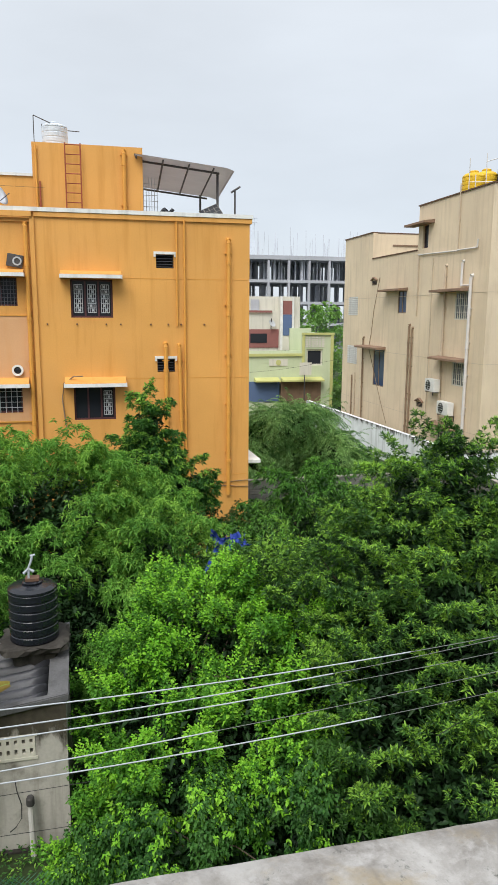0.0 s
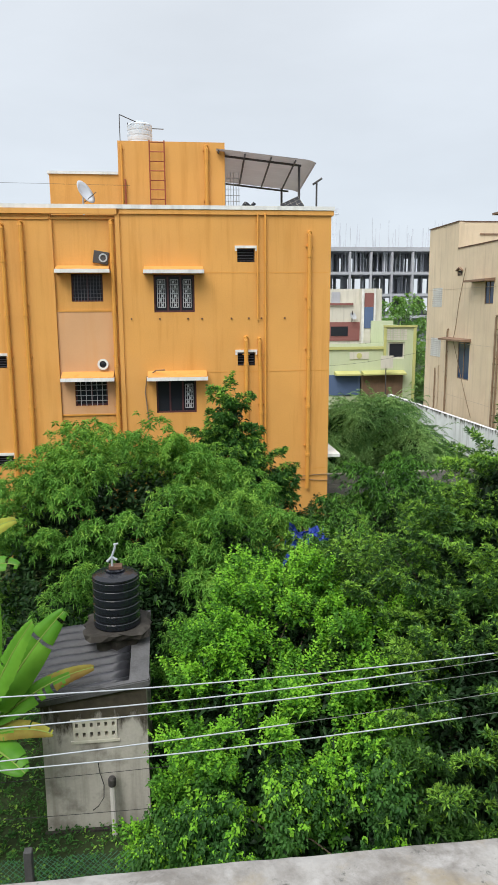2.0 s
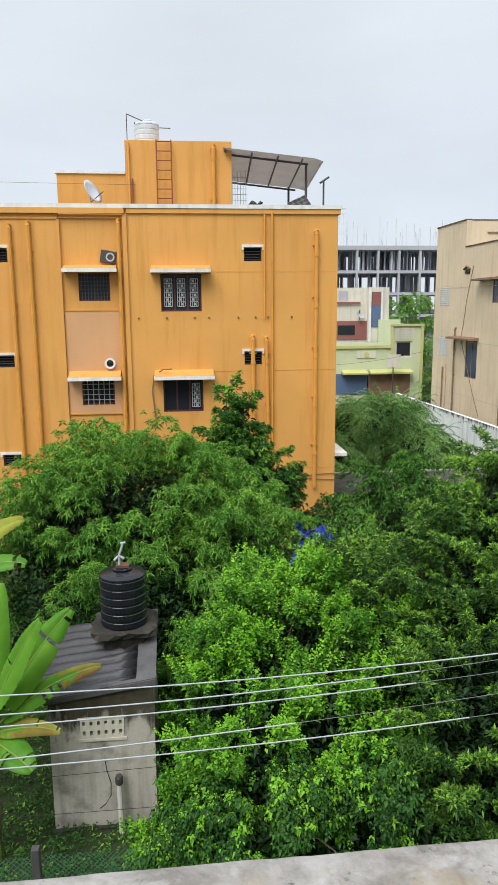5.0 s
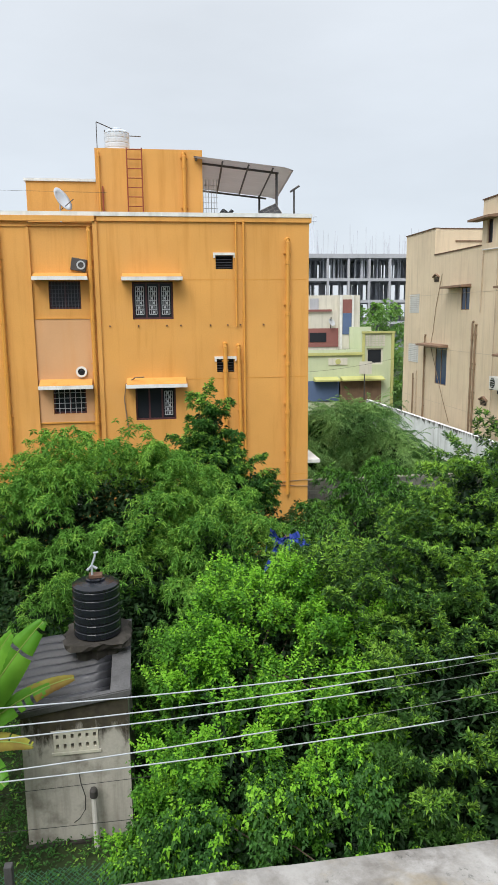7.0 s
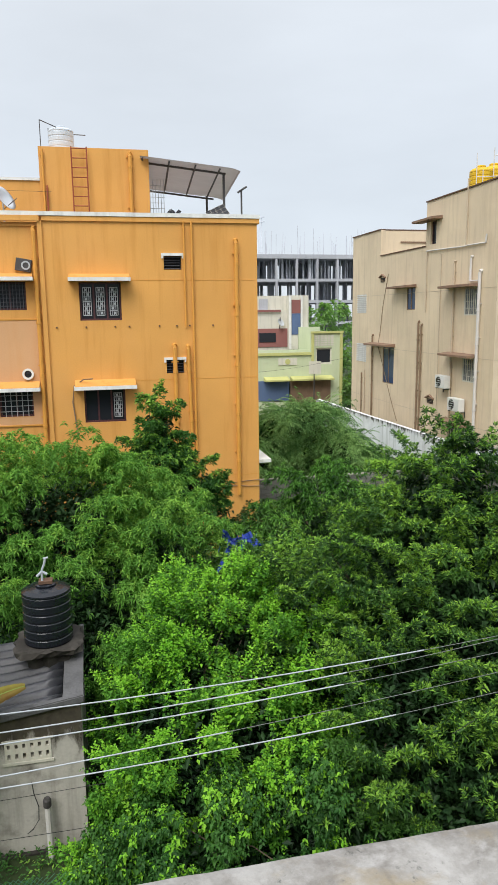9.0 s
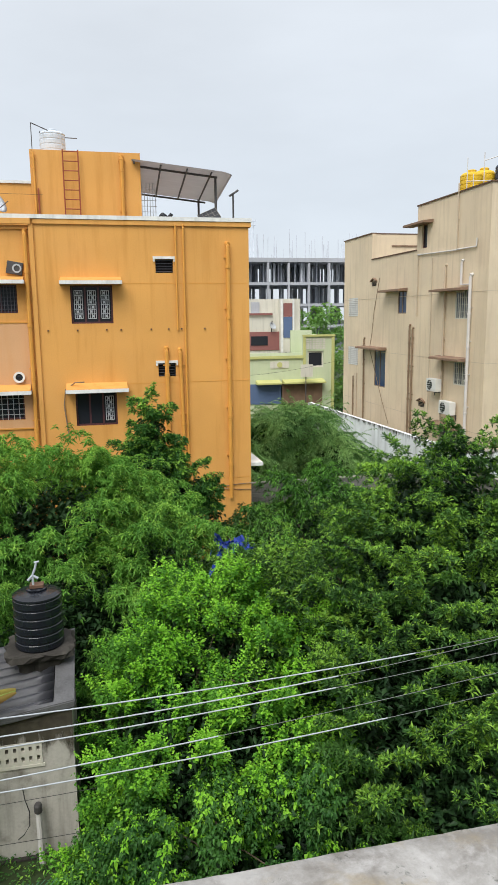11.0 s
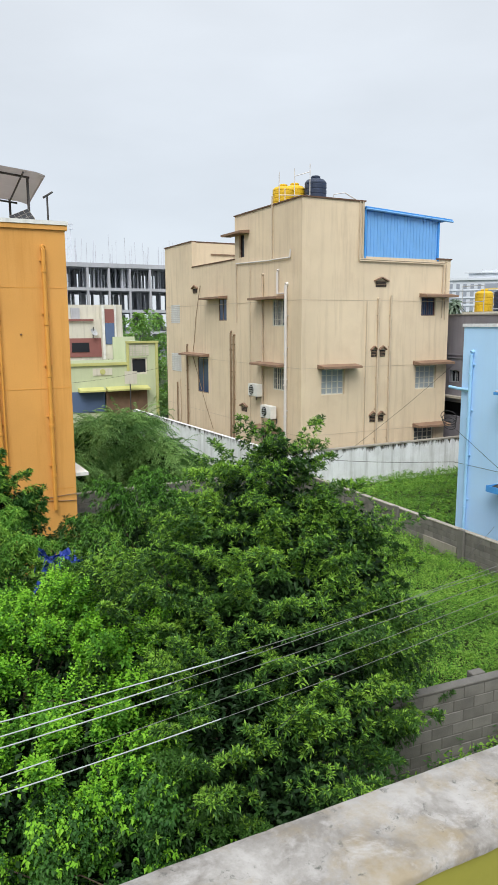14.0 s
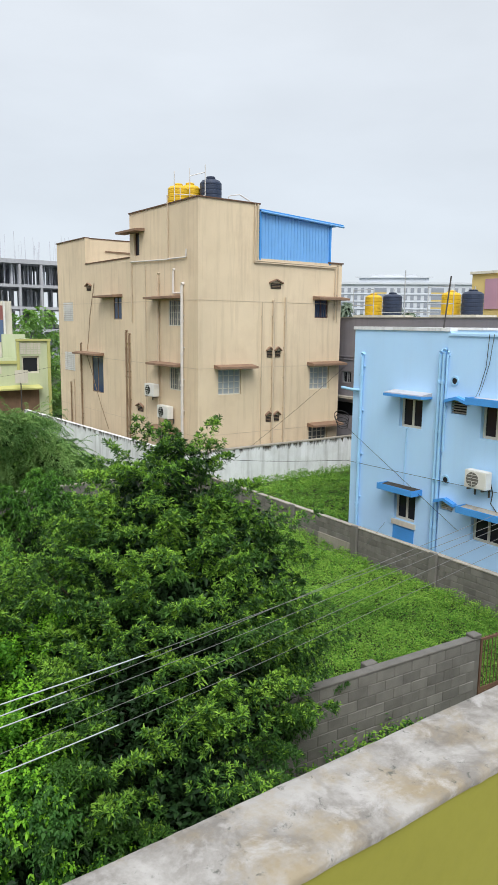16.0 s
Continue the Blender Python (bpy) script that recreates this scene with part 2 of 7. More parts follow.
DARK_CEMENT = surface("dark_grey_cement", (0.105, 0.105, 0.11), 0.8, 0.3, 2.5, 40, 0.4, 0.3, (0.05, 0.05, 0.05), patches=0.7, patch_color=(0.04, 0.04, 0.038), patch_scale=4)
SOOT = surface("black_mould_concrete", (0.040, 0.036, 0.032), 0.95, 0.4, 2.5, 30, 0.5, patches=0.6, patch_color=(0.10, 0.092, 0.08), patch_scale=5)
MOULD_FILM = film_mat("black_mould_film", 1.64, 0.52)
WALL_FILM = film_mat("black_wall_algae", 1.66, 0.40)
# Distance haze is mixed into both frame colours: paler and bluer than bare concrete.
FRAME_GREY = surface("hazed_concrete", (0.44, 0.45, 0.49), 0.9, 0.15, 0.3, 10, 0.1, 0.3, (0.22, 0.23, 0.26))
FRAME_DARK = surface("hazed_props", (0.48, 0.50, 0.55), 0.8, 0.2, 0.4, 10, 0.0)
BLOCK = surface("cement_block", (0.165, 0.16, 0.15), 0.95, 0.20, 3, 60, 0.5, 0.35, (0.095, 0.09, 0.085), patches=0.3, patch_color=(0.25, 0.24, 0.22), patch_scale=1.4, rand=0.18)
MORTAR = surface("mortar", (0.145, 0.14, 0.13), 0.95, 0.2, 4, 60, 0.4, 0.3, (0.12, 0.115, 0.11))
PARAPET = coping_mat("weathered_lime_coping")
OLIVE = surface("olive_green_paint", (0.24, 0.235, 0.035), 0.7, 0.08, 2, 40, 0.1, patches=0.2, patch_color=(0.19, 0.19, 0.04), patch_scale=3)
TERRACE = surface("terrace_cement", (0.36, 0.34, 0.31), 0.9, 0.18, 1.5, 40, 0.2)
EARTH = surface("weedy_earth", (0.030, 0.048, 0.016), 0.95, 0.4, 0.8, 20, 0.5, patches=0.5, patch_color=(0.05, 0.045, 0.03), patch_scale=0.5)
ASBESTOS = surface("corrugated_asbestos", (0.10, 0.103, 0.122), 0.36, 0.22, 2, 40, 0.2, patches=0.5, patch_color=(0.06, 0.06, 0.065), patch_scale=1.8, spec=0.5)
TANK_BLACK = surface("black_plastic", (0.012, 0.014, 0.02), 0.22, 0.2, 3, 30, 0.03, spec=0.5)
TANK_YELLOW = surface("yellow_plastic", (0.66, 0.42, 0.025), 0.5, 0.1, 3, 30, 0.05)
TANK_DARK = surface("dark_blue_plastic", (0.03, 0.042, 0.075), 0.45, 0.2, 3, 30, 0.05)
TANK_WHITE = surface("white_plastic", (0.58, 0.63, 0.69), 0.5, 0.06, 3, 30, 0.05)
STEEL = surface("dark_steel", (0.09, 0.085, 0.085), 0.55, 0.2, 6, 40, 0.05, metal=0.4)
RED_STEEL = surface("red_oxide_steel", (0.30, 0.07, 0.035), 0.6, 0.2, 6, 40, 0.05)
GALV = surface("galvanised_steel", (0.50, 0.52, 0.54), 0.5, 0.12, 6, 40, 0.05, metal=0.5)
GRILLE = surface("pale_window_grille", (0.50, 0.52, 0.55), 0.6, 0.1, 5, 40, 0.0)
GRILLE_DARK = surface("dark_window_grille", (0.10, 0.10, 0.12), 0.6, 0.1, 5, 40, 0.0)
WOOD_DARK = surface("dark_window_wood", (0.085, 0.034, 0.038), 0.6, 0.25, 8, 60, 0.1)
CREAM_FRAME = surface("cream_window_frame", (0.62, 0.60, 0.52), 0.6, 0.08, 5, 50, 0.05)
PANE = glass_mat("dark_window_glass", (0.025, 0.028, 0.035))
PANE_BLUE = glass_mat("blue_window_glass", (0.035, 0.06, 0.12))
PANE_GREY = glass_mat("grey_window_glass", (0.13, 0.14, 0.145), 0.2)
PANE_PALE = glass_mat("pale_window_glass", (0.36, 0.40, 0.42), 0.2)
# Near-black: the darkness of rooms and vent openings is put into this colour.
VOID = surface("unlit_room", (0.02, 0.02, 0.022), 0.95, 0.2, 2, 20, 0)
# Opaque sheet; light passing through it is put into the paler colour.
SHEET_GREY = surface("grey_polycarbonate", (0.50, 0.47, 0.46), 0.5, 0.08, 1.5, 30, 0.05)
AC_WHITE = surface("white_enamel", (0.68, 0.68, 0.65), 0.45, 0.06, 5, 40, 0.0)
WIRE_WHITE = surface("white_pvc_sleeve", (0.42, 0.46, 0.51), 0.4, 0.06, 8, 40, 0)
WIRE_GREY = surface("bare_aluminium_wire", (0.24, 0.245, 0.25), 0.45, 0.1, 8, 40, 0, metal=0.5)
CABLE = surface("black_cable", (0.03, 0.03, 0.032), 0.6, 0.1, 8, 40, 0)
GREEN_PAINT = surface("pale_green_paint", (0.53, 0.59, 0.40), 0.8, 0.08, 0.6, 20, 0.05, 0.3, (0.36, 0.46, 0.25))
GREEN_TRIM = surface("lime_yellow_trim", (0.50, 0.50, 0.20), 0.8, 0.1, 1, 20, 0.05)
CREAM = surface("cream_wall_paint", (0.62, 0.60, 0.52), 0.8, 0.1, 0.6, 20, 0.05, 0.5, (0.30, 0.28, 0.25))
MAROON = surface("maroon_paint", (0.26, 0.11, 0.10), 0.8, 0.1, 0.8, 20, 0.05)
SLATE = surface("slate_blue_paint", (0.10, 0.15, 0.27), 0.8, 0.1, 0.8, 20, 0.05)
YELLOW = surface("yellow_paint", (0.62, 0.48, 0.20), 0.8, 0.08, 0.8, 20, 0.05)
MAUVE = surface("mauve_paint", (0.40, 0.24, 0.32), 0.8, 0.08, 0.8, 20, 0.05)
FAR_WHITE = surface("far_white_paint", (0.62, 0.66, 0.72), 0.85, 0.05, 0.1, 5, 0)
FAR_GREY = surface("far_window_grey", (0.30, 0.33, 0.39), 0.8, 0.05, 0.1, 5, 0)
BARK = surface("grey_brown_bark", (0.12, 0.095, 0.07), 0.95, 0.3, 6, 50, 0.6)
TARP = surface("blue_tarpaulin", (0.015, 0.04, 0.25), 0.5, 0.2, 3, 30, 0.3)
FENCE_GREEN = surface("green_chain_link", (0.05, 0.16, 0.10), 0.6, 0.2, 6, 40, 0)
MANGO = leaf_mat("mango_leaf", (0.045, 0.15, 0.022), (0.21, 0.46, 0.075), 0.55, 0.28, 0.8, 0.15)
MANGO_YOUNG_LIT = leaf_mat("young_lit_mango_leaf", (0.15, 0.33, 0.045), (0.32, 0.56, 0.09), 0.55, 0.28, 0.8, 0.15)
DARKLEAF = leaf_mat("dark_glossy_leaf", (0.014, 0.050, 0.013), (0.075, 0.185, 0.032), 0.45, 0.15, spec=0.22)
# Darker copy of the glossy leaf; its colour carries the shade inside crowns.
SHADELEAF = leaf_mat("shaded_inner_leaf", (0.008, 0.026, 0.010), (0.030, 0.075, 0.020), 0.5, 0.08)
DARKLEAF_YOUNG_LIT = leaf_mat("young_lit_glossy_leaf", (0.10, 0.25, 0.03), (0.30, 0.52, 0.07), 0.45, 0.2)
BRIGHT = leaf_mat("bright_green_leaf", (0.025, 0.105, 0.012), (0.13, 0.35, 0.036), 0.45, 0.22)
BRIGHT_YOUNG_LIT = leaf_mat("lime_young_lit_leaf", (0.15, 0.42, 0.026), (0.31, 0.62, 0.055), 0.45, 0.28)
CREEPER = leaf_mat("creeper_leaf", (0.02, 0.08, 0.017), (0.085, 0.225, 0.042), 0.45, 0.3)
FEATHER = leaf_mat("grey_green_leaflet", (0.06, 0.155, 0.04), (0.18, 0.34, 0.095), 0.6, 0.3)
FEATHER_PALE = leaf_mat("pale_grey_green_leaflet", (0.18, 0.36, 0.11), (0.36, 0.56, 0.19), 0.6, 0.3)
# Greyed and paled: distance haze is mixed into this leaf colour.
FAR_LEAF = leaf_mat("haze_grey_far_leaf", (0.15, 0.21, 0.15), (0.27, 0.33, 0.25), 0.7, 0.3)
WEED = leaf_mat("weed_leaf", (0.10, 0.235, 0.032), (0.30, 0.52, 0.08), 0.55, 0.3, 0.4)
REDLEAF = leaf_mat("reddish_leaf", (0.05, 0.075, 0.02), (0.17, 0.12, 0.04), 0.5, 0.25)
BANANA = leaf_mat("banana_leaf", (0.06, 0.21, 0.018), (0.17, 0.40, 0.045), 0.35, 0.3, 2.5)
BANANA_DRY = leaf_mat("dry_banana_leaf", (0.17, 0.09, 0.03), (0.36, 0.40, 0.06), 0.7, 0.3, 3.0)
STALK = surface("banana_stalk", (0.20, 0.28, 0.06), 0.5, 0.2, 4, 30, 0.1)


# ---- builders ----
def finish(name, bm, material, parent=None, label="", smooth=False):
    me = bpy.data.meshes.new(name)
    bm.to_mesh(me)
    bm.free()
    for mt in (material if isinstance(material, (list, tuple)) else [material]):
        me.materials.append(mt)
    if smooth:
        for p in me.polygons:
            p.use_smooth = True
    ob = new(name, me)
    ob.parent = parent
    if label:
        ob["label"] = label
    return ob


def part(name, bm, material, parent, label="", smooth=False):
    return finish(name, bm, material, parent, label, smooth)


def thing(name, label, category, at=(0, 0, 0), group="", kind=""):
    ob = new(name)
    ob.location = at
    ob.empty_display_size = 0.1
    return tagged(ob, label, category, group, kind)


def bm_new():
    return bmesh.new()


def box(bm, x0, x1, y0, y1, z0, z1):
    v = [bm.verts.new(p) for p in ((x0, y0, z0), (x1, y0, z0), (x1, y1, z0), (x0, y1, z0), (x0, y0, z1), (x1, y0, z1), (x1, y1, z1), (x0, y1, z1))]
    for f in ((3, 2, 1, 0), (4, 5, 6, 7), (0, 1, 5, 4), (1, 2, 6, 5), (2, 3, 7, 6), (3, 0, 4, 7)):
        bm.faces.new([v[i] for i in f])
    return v


def boxes(*items):
    bm = bm_new()
    for it in items:
        box(bm, *it)
    return bm


def pieces(name, items, material, parent, label=""):
    """One part for each box."""
    for it in items:
        finish(name, boxes(it), material, parent, label)


def soft_box(x0, x1, y0, y1, z0, z1, r=0.01, seg=1):
    bm = boxes((x0, x1, y0, y1, z0, z1))
    bmesh.ops.bevel(bm, geom=bm.edges[:], offset=r, segments=seg, affect="EDGES", profile=0.5)
    return bm


def tube(bm, points, r, seg=8, r_end=None, cap=True):
    """A round rod along points, tapering to r_end."""
    pts = [Vector(p) for p in points]
    rings = []
    for i, p in enumerate(pts):
        d = (pts[min(i + 1, len(pts) - 1)] - pts[max(i - 1, 0)]).normalized()
        a = d.cross(Vector((0, 0, 1)) if abs(d.z) < 0.9 else Vector((1, 0, 0))).normalized()
        b = d.cross(a)
        rr = r if r_end is None else r + (r_end - r) * i / max(1, len(pts) - 1)
        rings.append([bm.verts.new(p + rr * (math.cos(2 * math.pi * k / seg) * a + math.sin(2 * math.pi * k / seg) * b)) for k in range(seg)])
    for q, w in zip(rings, rings[1:]):
        for k in range(seg):
            bm.faces.new((q[k], q[(k + 1) % seg], w[(k + 1) % seg], w[k]))
    if cap:
        bm.faces.new(rings[0][::-1]), bm.faces.new(rings[-1])
    return bm


def rod(points, r, seg=8, r_end=None):
    return tube(bm_new(), points, r, seg, r_end)


def lathe(profile, seg=24, centre=(0, 0, 0), cap=True):
    """A turned body from (radius, height) pairs."""
    bm = bm_new()
    cx, cy, cz = centre
    rings = [[bm.verts.new((cx + r * math.cos(2 * math.pi * k / seg), cy + r * math.sin(2 * math.pi * k / seg), cz + z)) for k in range(seg)] for r, z in profile]
    for q, w in zip(rings, rings[1:]):
        for k in range(seg):
            bm.faces.new((q[k], q[(k + 1) % seg], w[(k + 1) % seg], w[k]))
    if cap:
        bm.faces.new(rings[0][::-1]), bm.faces.new(rings[-1])
    return bm


class Face:
    """A facade plane: axis 'y' (runs along x, looks to -y) or 'x' (runs along y, looks to -x). depth goes into the wall."""

    def __init__(self, axis, plane):
        self.axis, self.plane = axis, plane

    def p(self, u, d, z):
        return (u, self.plane + d, z) if self.axis == "y" else (self.plane + d, u, z)

    def box(self, bm, u0, u1, d0, d1, z0, z1):
        u0, u1 = min(u0, u1), max(u0, u1)
        if self.axis == "y":
            return box(bm, u0, u1, self.plane + d0, self.plane + d1, z0, z1)
        return box(bm, self.plane + d0, self.plane + d1, u0, u1, z0, z1)

    def wall(self, u0, u1, z0, z1, holes, thick=0.23):
        """A wall slab with openings (u0, u1, z0, z1) cut right through it."""
        us = sorted({u0, u1, *(h[0] for h in holes), *(h[1] for h in holes)})
        zs = sorted({z0, z1, *(h[2] for h in holes), *(h[3] for h in holes)})
        bm, vs = bm_new(), {}

        def v(i, j, k):
            if (i, j, k) not in vs:
                vs[i, j, k] = bm.verts.new(self.p(us[i], k * thick, zs[j]))
            return vs[i, j, k]

        def solid(i, j):
            if not (0 <= i < len(us) - 1 and 0 <= j < len(zs) - 1):
                return False
            cu, cz = (us[i] + us[i + 1]) / 2, (zs[j] + zs[j + 1]) / 2
            return not any(h[0] < cu < h[1] and h[2] < cz < h[3] for h in holes)

        for i in range(len(us) - 1):
            for j in range(len(zs) - 1):
                if not solid(i, j):
                    continue
                bm.faces.new((v(i, j, 0), v(i + 1, j, 0), v(i + 1, j + 1, 0), v(i, j + 1, 0)))
                bm.faces.new((v(i, j, 1), v(i, j + 1, 1), v(i + 1, j + 1, 1), v(i + 1, j, 1)))
                for di, dj, a, b in ((-1, 0, (i, j), (i, j + 1)), (1, 0, (i + 1, j + 1), (i + 1, j)), (0, -1, (i + 1, j), (i, j)), (0, 1, (i, j + 1), (i + 1, j + 1))):
                    if not solid(i + di, j + dj):
                        bm.faces.new((v(*a, 0), v(*b, 0), v(*b, 1), v(*a, 1)))
        bmesh.ops.recalc_face_normals(bm, faces=bm.faces[:])
        return bm


def add_window(fc, parent, u0, u1, z0, z1, frame_mat, pane_mat, lights=2, bars=0, rungs=0, grille=None, inset=0.10, fw=0.05, name="window", label=""):
    """A framed window in an opening: frame, one pane for each light, and a grille of bars before it."""
    step = (u1 - u0 - fw) / lights
    bm = Face(fc.axis, fc.plane + inset).wall(u0, u1, z0, z1, [(u0 + i * step + fw, u0 + (i + 1) * step, z0 + fw, z1 - fw) for i in range(lights)], 0.06)
    win = part(name, bm, frame_mat, parent, label)
    for i in range(lights):
        bm = bm_new()
        fc.box(bm, u0 + i * step + fw, u0 + (i + 1) * step, inset + 0.025, inset + 0.035, z0 + fw, z1 - fw)
        part("pane", bm, pane_mat, win)
    if bars:
        bm = bm_new()
        for i in range(1, bars + 1):
            u = u0 + (u1 - u0) * i / (bars + 1)
            fc.box(bm, u - 0.008, u + 0.008, inset - 0.05, inset - 0.034, z0, z1)
        for i in range(1, rungs + 1):
            z = z0 + (z1 - z0) * i / (rungs + 1)
            fc.box(bm, u0, u1, inset - 0.048, inset - 0.036, z - 0.007, z + 0.007)
        part("grille", bm, grille, win)
    # Black sheet behind the glass; the room's darkness is its colour.
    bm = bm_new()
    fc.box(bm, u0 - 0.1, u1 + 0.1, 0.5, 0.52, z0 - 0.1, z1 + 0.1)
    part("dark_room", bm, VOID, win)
    return win


def hood(fc, parent, u0, u1, z0, z1, out, top_mat, edge_mat=None, rim=0.085):
    """A concrete sunshade that slopes out from the wall, with a painted rim."""
    bm = bm_new()
    u0, u1 = min(u0, u1), max(u0, u1)
    prof = [(0.004, z1 + 0.02), (-out, z0 + 0.10), (-out, z0), (0.004, z0)]
    a, b = [bm.verts.new(fc.p(u0, d, z)) for d, z in prof], [bm.verts.new(fc.p(u1, d, z)) for d, z in prof]
    bm.faces.new(a), bm.faces.new(b[::-1])
    for i in range(4):
        bm.faces.new((a[i], a[(i + 1) % 4], b[(i + 1) % 4], b[i]))
    bmesh.ops.recalc_face_normals(bm, faces=bm.faces[:])
    h = part("window_hood", bm, top_mat, parent)
    if edge_mat:
        bm = bm_new()
        fc.box(bm, u0 - 0.02, u1 + 0.02, -out - 0.03, -out - 0.003, z0 - 0.015, z0 + rim)
        fc.box(bm, u0 - 0.02, u0 - 0.003, -out - 0.003, -0.003, z0 - 0.015, z0 + rim - 0.01)
        fc.box(bm, u1 + 0.003, u1 + 0.02, -out - 0.003, -0.003, z0 - 0.015, z0 + rim - 0.01)
        part("rim", bm, edge_mat, h)
    return h


def drain(fc, parent, u, z0, z1, r, material, off=None, lean=0.0, hooked=True):
    """A wall pipe with sockets and clips."""
    off = -(r + 0.03) if off is None else off
    bm = rod([fc.p(u + lean, off, z0), fc.p(u, off, z1)], r, 8)
    z, k = z0 + 1.0, 0
    while z < z1 - 0.2:
        uu = u + lean * (z1 - z) / (z1 - z0)
        tube(bm, [fc.p(uu, off, z), fc.p(uu, off, z + 0.08)], r * 1.28, 8)
        fc.box(bm, uu - r * 1.7, uu + r * 1.7, off + r * 0.5, -0.002, z + 0.3, z + 0.33)
        z += 1.45
    if hooked:
        tube(bm, [fc.p(u, off, z1 - 0.02), fc.p(u, off, z1 + 0.05), fc.p(u, 0.05, z1 + 0.08)], r * 1.15, 8)
    return part("drain_pipe", bm, material, parent)


def mould_strip(name, p0, p1, z, drop, out, parent):
    """Black algae running down from a wall top, a hair proud of the face."""
    bm = bm_new()
    p0, p1, o = Vector(p0), Vector(p1), Vector(out)
    q0, q1 = p0 + o * 0.004, p1 + o * 0.004
    bm.faces.new([bm.verts.new(v) for v in ((q0.x, q0.y, z - drop), (q1.x, q1.y, z - drop), (q1.x, q1.y, z), (q0.x, q0.y, z))])
    return part(name, bm, WALL_FILM, parent, "black algae drips")


def mesh_arrays(name, verts, loops, sizes, mats, mat_ids=None, parent=None, smooth=True):
    """A mesh straight from arrays: loop vertex indices and the size of each face."""
    me = bpy.data.meshes.new(name)
    me.vertices.add(len(verts))
    me.vertices.foreach_set("co", np.asarray(verts, np.float32).ravel())
    me.loops.add(len(loops))
    me.loops.foreach_set("vertex_index", np.asarray(loops, np.int32))
    me.polygons.add(len(sizes))
    me.polygons.foreach_set("loop_start", np.concatenate([[0], np.cumsum(sizes)[:-1]]).astype(np.int32))
    for mt in mats:
        me.materials.append(mt)
    if mat_ids is not None:
        me.polygons.foreach_set("material_index", np.asarray(mat_ids, np.int32))
    me.polygons.foreach_set("use_smooth", np.full(len(sizes), smooth))
    me.update(calc_edges=True)
    me.validate()
    ob = new(name, me)
    ob.parent = parent
    return ob


def unit(a):
    return a / (np.linalg.norm(a, axis=-1, keepdims=True) + 1e-9)


def leaves(rng, base, axis, length, width, droop, ids, simple=False):
    """Blades of three faces (simple: two, folded along the midrib); returns verts, loops, sizes, material ids."""
    n = len(base)
    up = np.array([0, 0, 1.0])
    side = unit(np.cross(axis, up + rng.normal(0, 0.35, (n, 3))))
    nor = np.cross(side, axis)
    nor *= np.sign(nor[:, 2:3] + 1e-6)
    L, W = length[:, None], width[:, None]
    d = droop[:, None] * L
    p0 = base
    if simple:
        m = base + axis * L * 0.45
        e = base + axis * L - up * d
        v = np.stack([p0, m + side * W * 0.5 + nor * W * 0.22, e, m - side * W * 0.5 + nor * W * 0.22], 1).reshape(-1, 3)
        return v, (np.arange(n)[:, None] * 4 + np.array([0, 1, 2, 0, 2, 3])).ravel(), np.full(2 * n, 3), np.repeat(ids, 2)
    p1 = base + axis * L * 0.33 + nor * L * 0.05
    p2 = base + axis * L * 0.70 - up * d * 0.35
    p3 = base + axis * L - up * d
    v = np.stack([p0, p1 - side * W * 0.5, p1 + side * W * 0.5, p2 - side * W * 0.38, p2 + side * W * 0.38, p3], 1).reshape(-1, 3)
    pat = np.array([0, 2, 1, 1, 2, 4, 3, 3, 4, 5])
    loops = (np.arange(n)[:, None] * 6 + pat).ravel()
    sizes = np.tile([3, 4, 3], n)
    return v, loops, sizes, np.repeat(ids, 3)


def sprays(rng, envelope, count, gap, lift=0.0, lo=0.86, hi=1.08):
    """Places for leafy boughs on the skins of the ellipsoids (x, y, z, rx, ry, rz), kept a gap apart: place and outward direction."""
    env = np.array(envelope, float)
    area = (env[:, 3] * env[:, 4] + env[:, 4] * env[:, 5] + env[:, 3] * env[:, 5])
    got = np.zeros((0, 6))
    for _ in range(count * 40):
        if len(got) >= count:
            break
        e = env[rng.choice(len(env), p=area / area.sum())]
        d = unit(rng.normal(0, 1, 3) + [0, 0, lift])
        p = e[:3] + d * e[3:] * rng.uniform(lo, hi)
        if p[2] < 0.2 or np.min(np.sum(((p - env[:, :3]) / env[:, 3:]) ** 2, 1)) < 0.5:
            continue
        if len(got) and np.min(np.sum((got[:, :3] - p) ** 2, 1)) < (gap * rng.uniform(0.7, 1.2)) ** 2:
            continue
        got = np.vstack([got, [*p, *unit(d / e[3:])]])
    return got


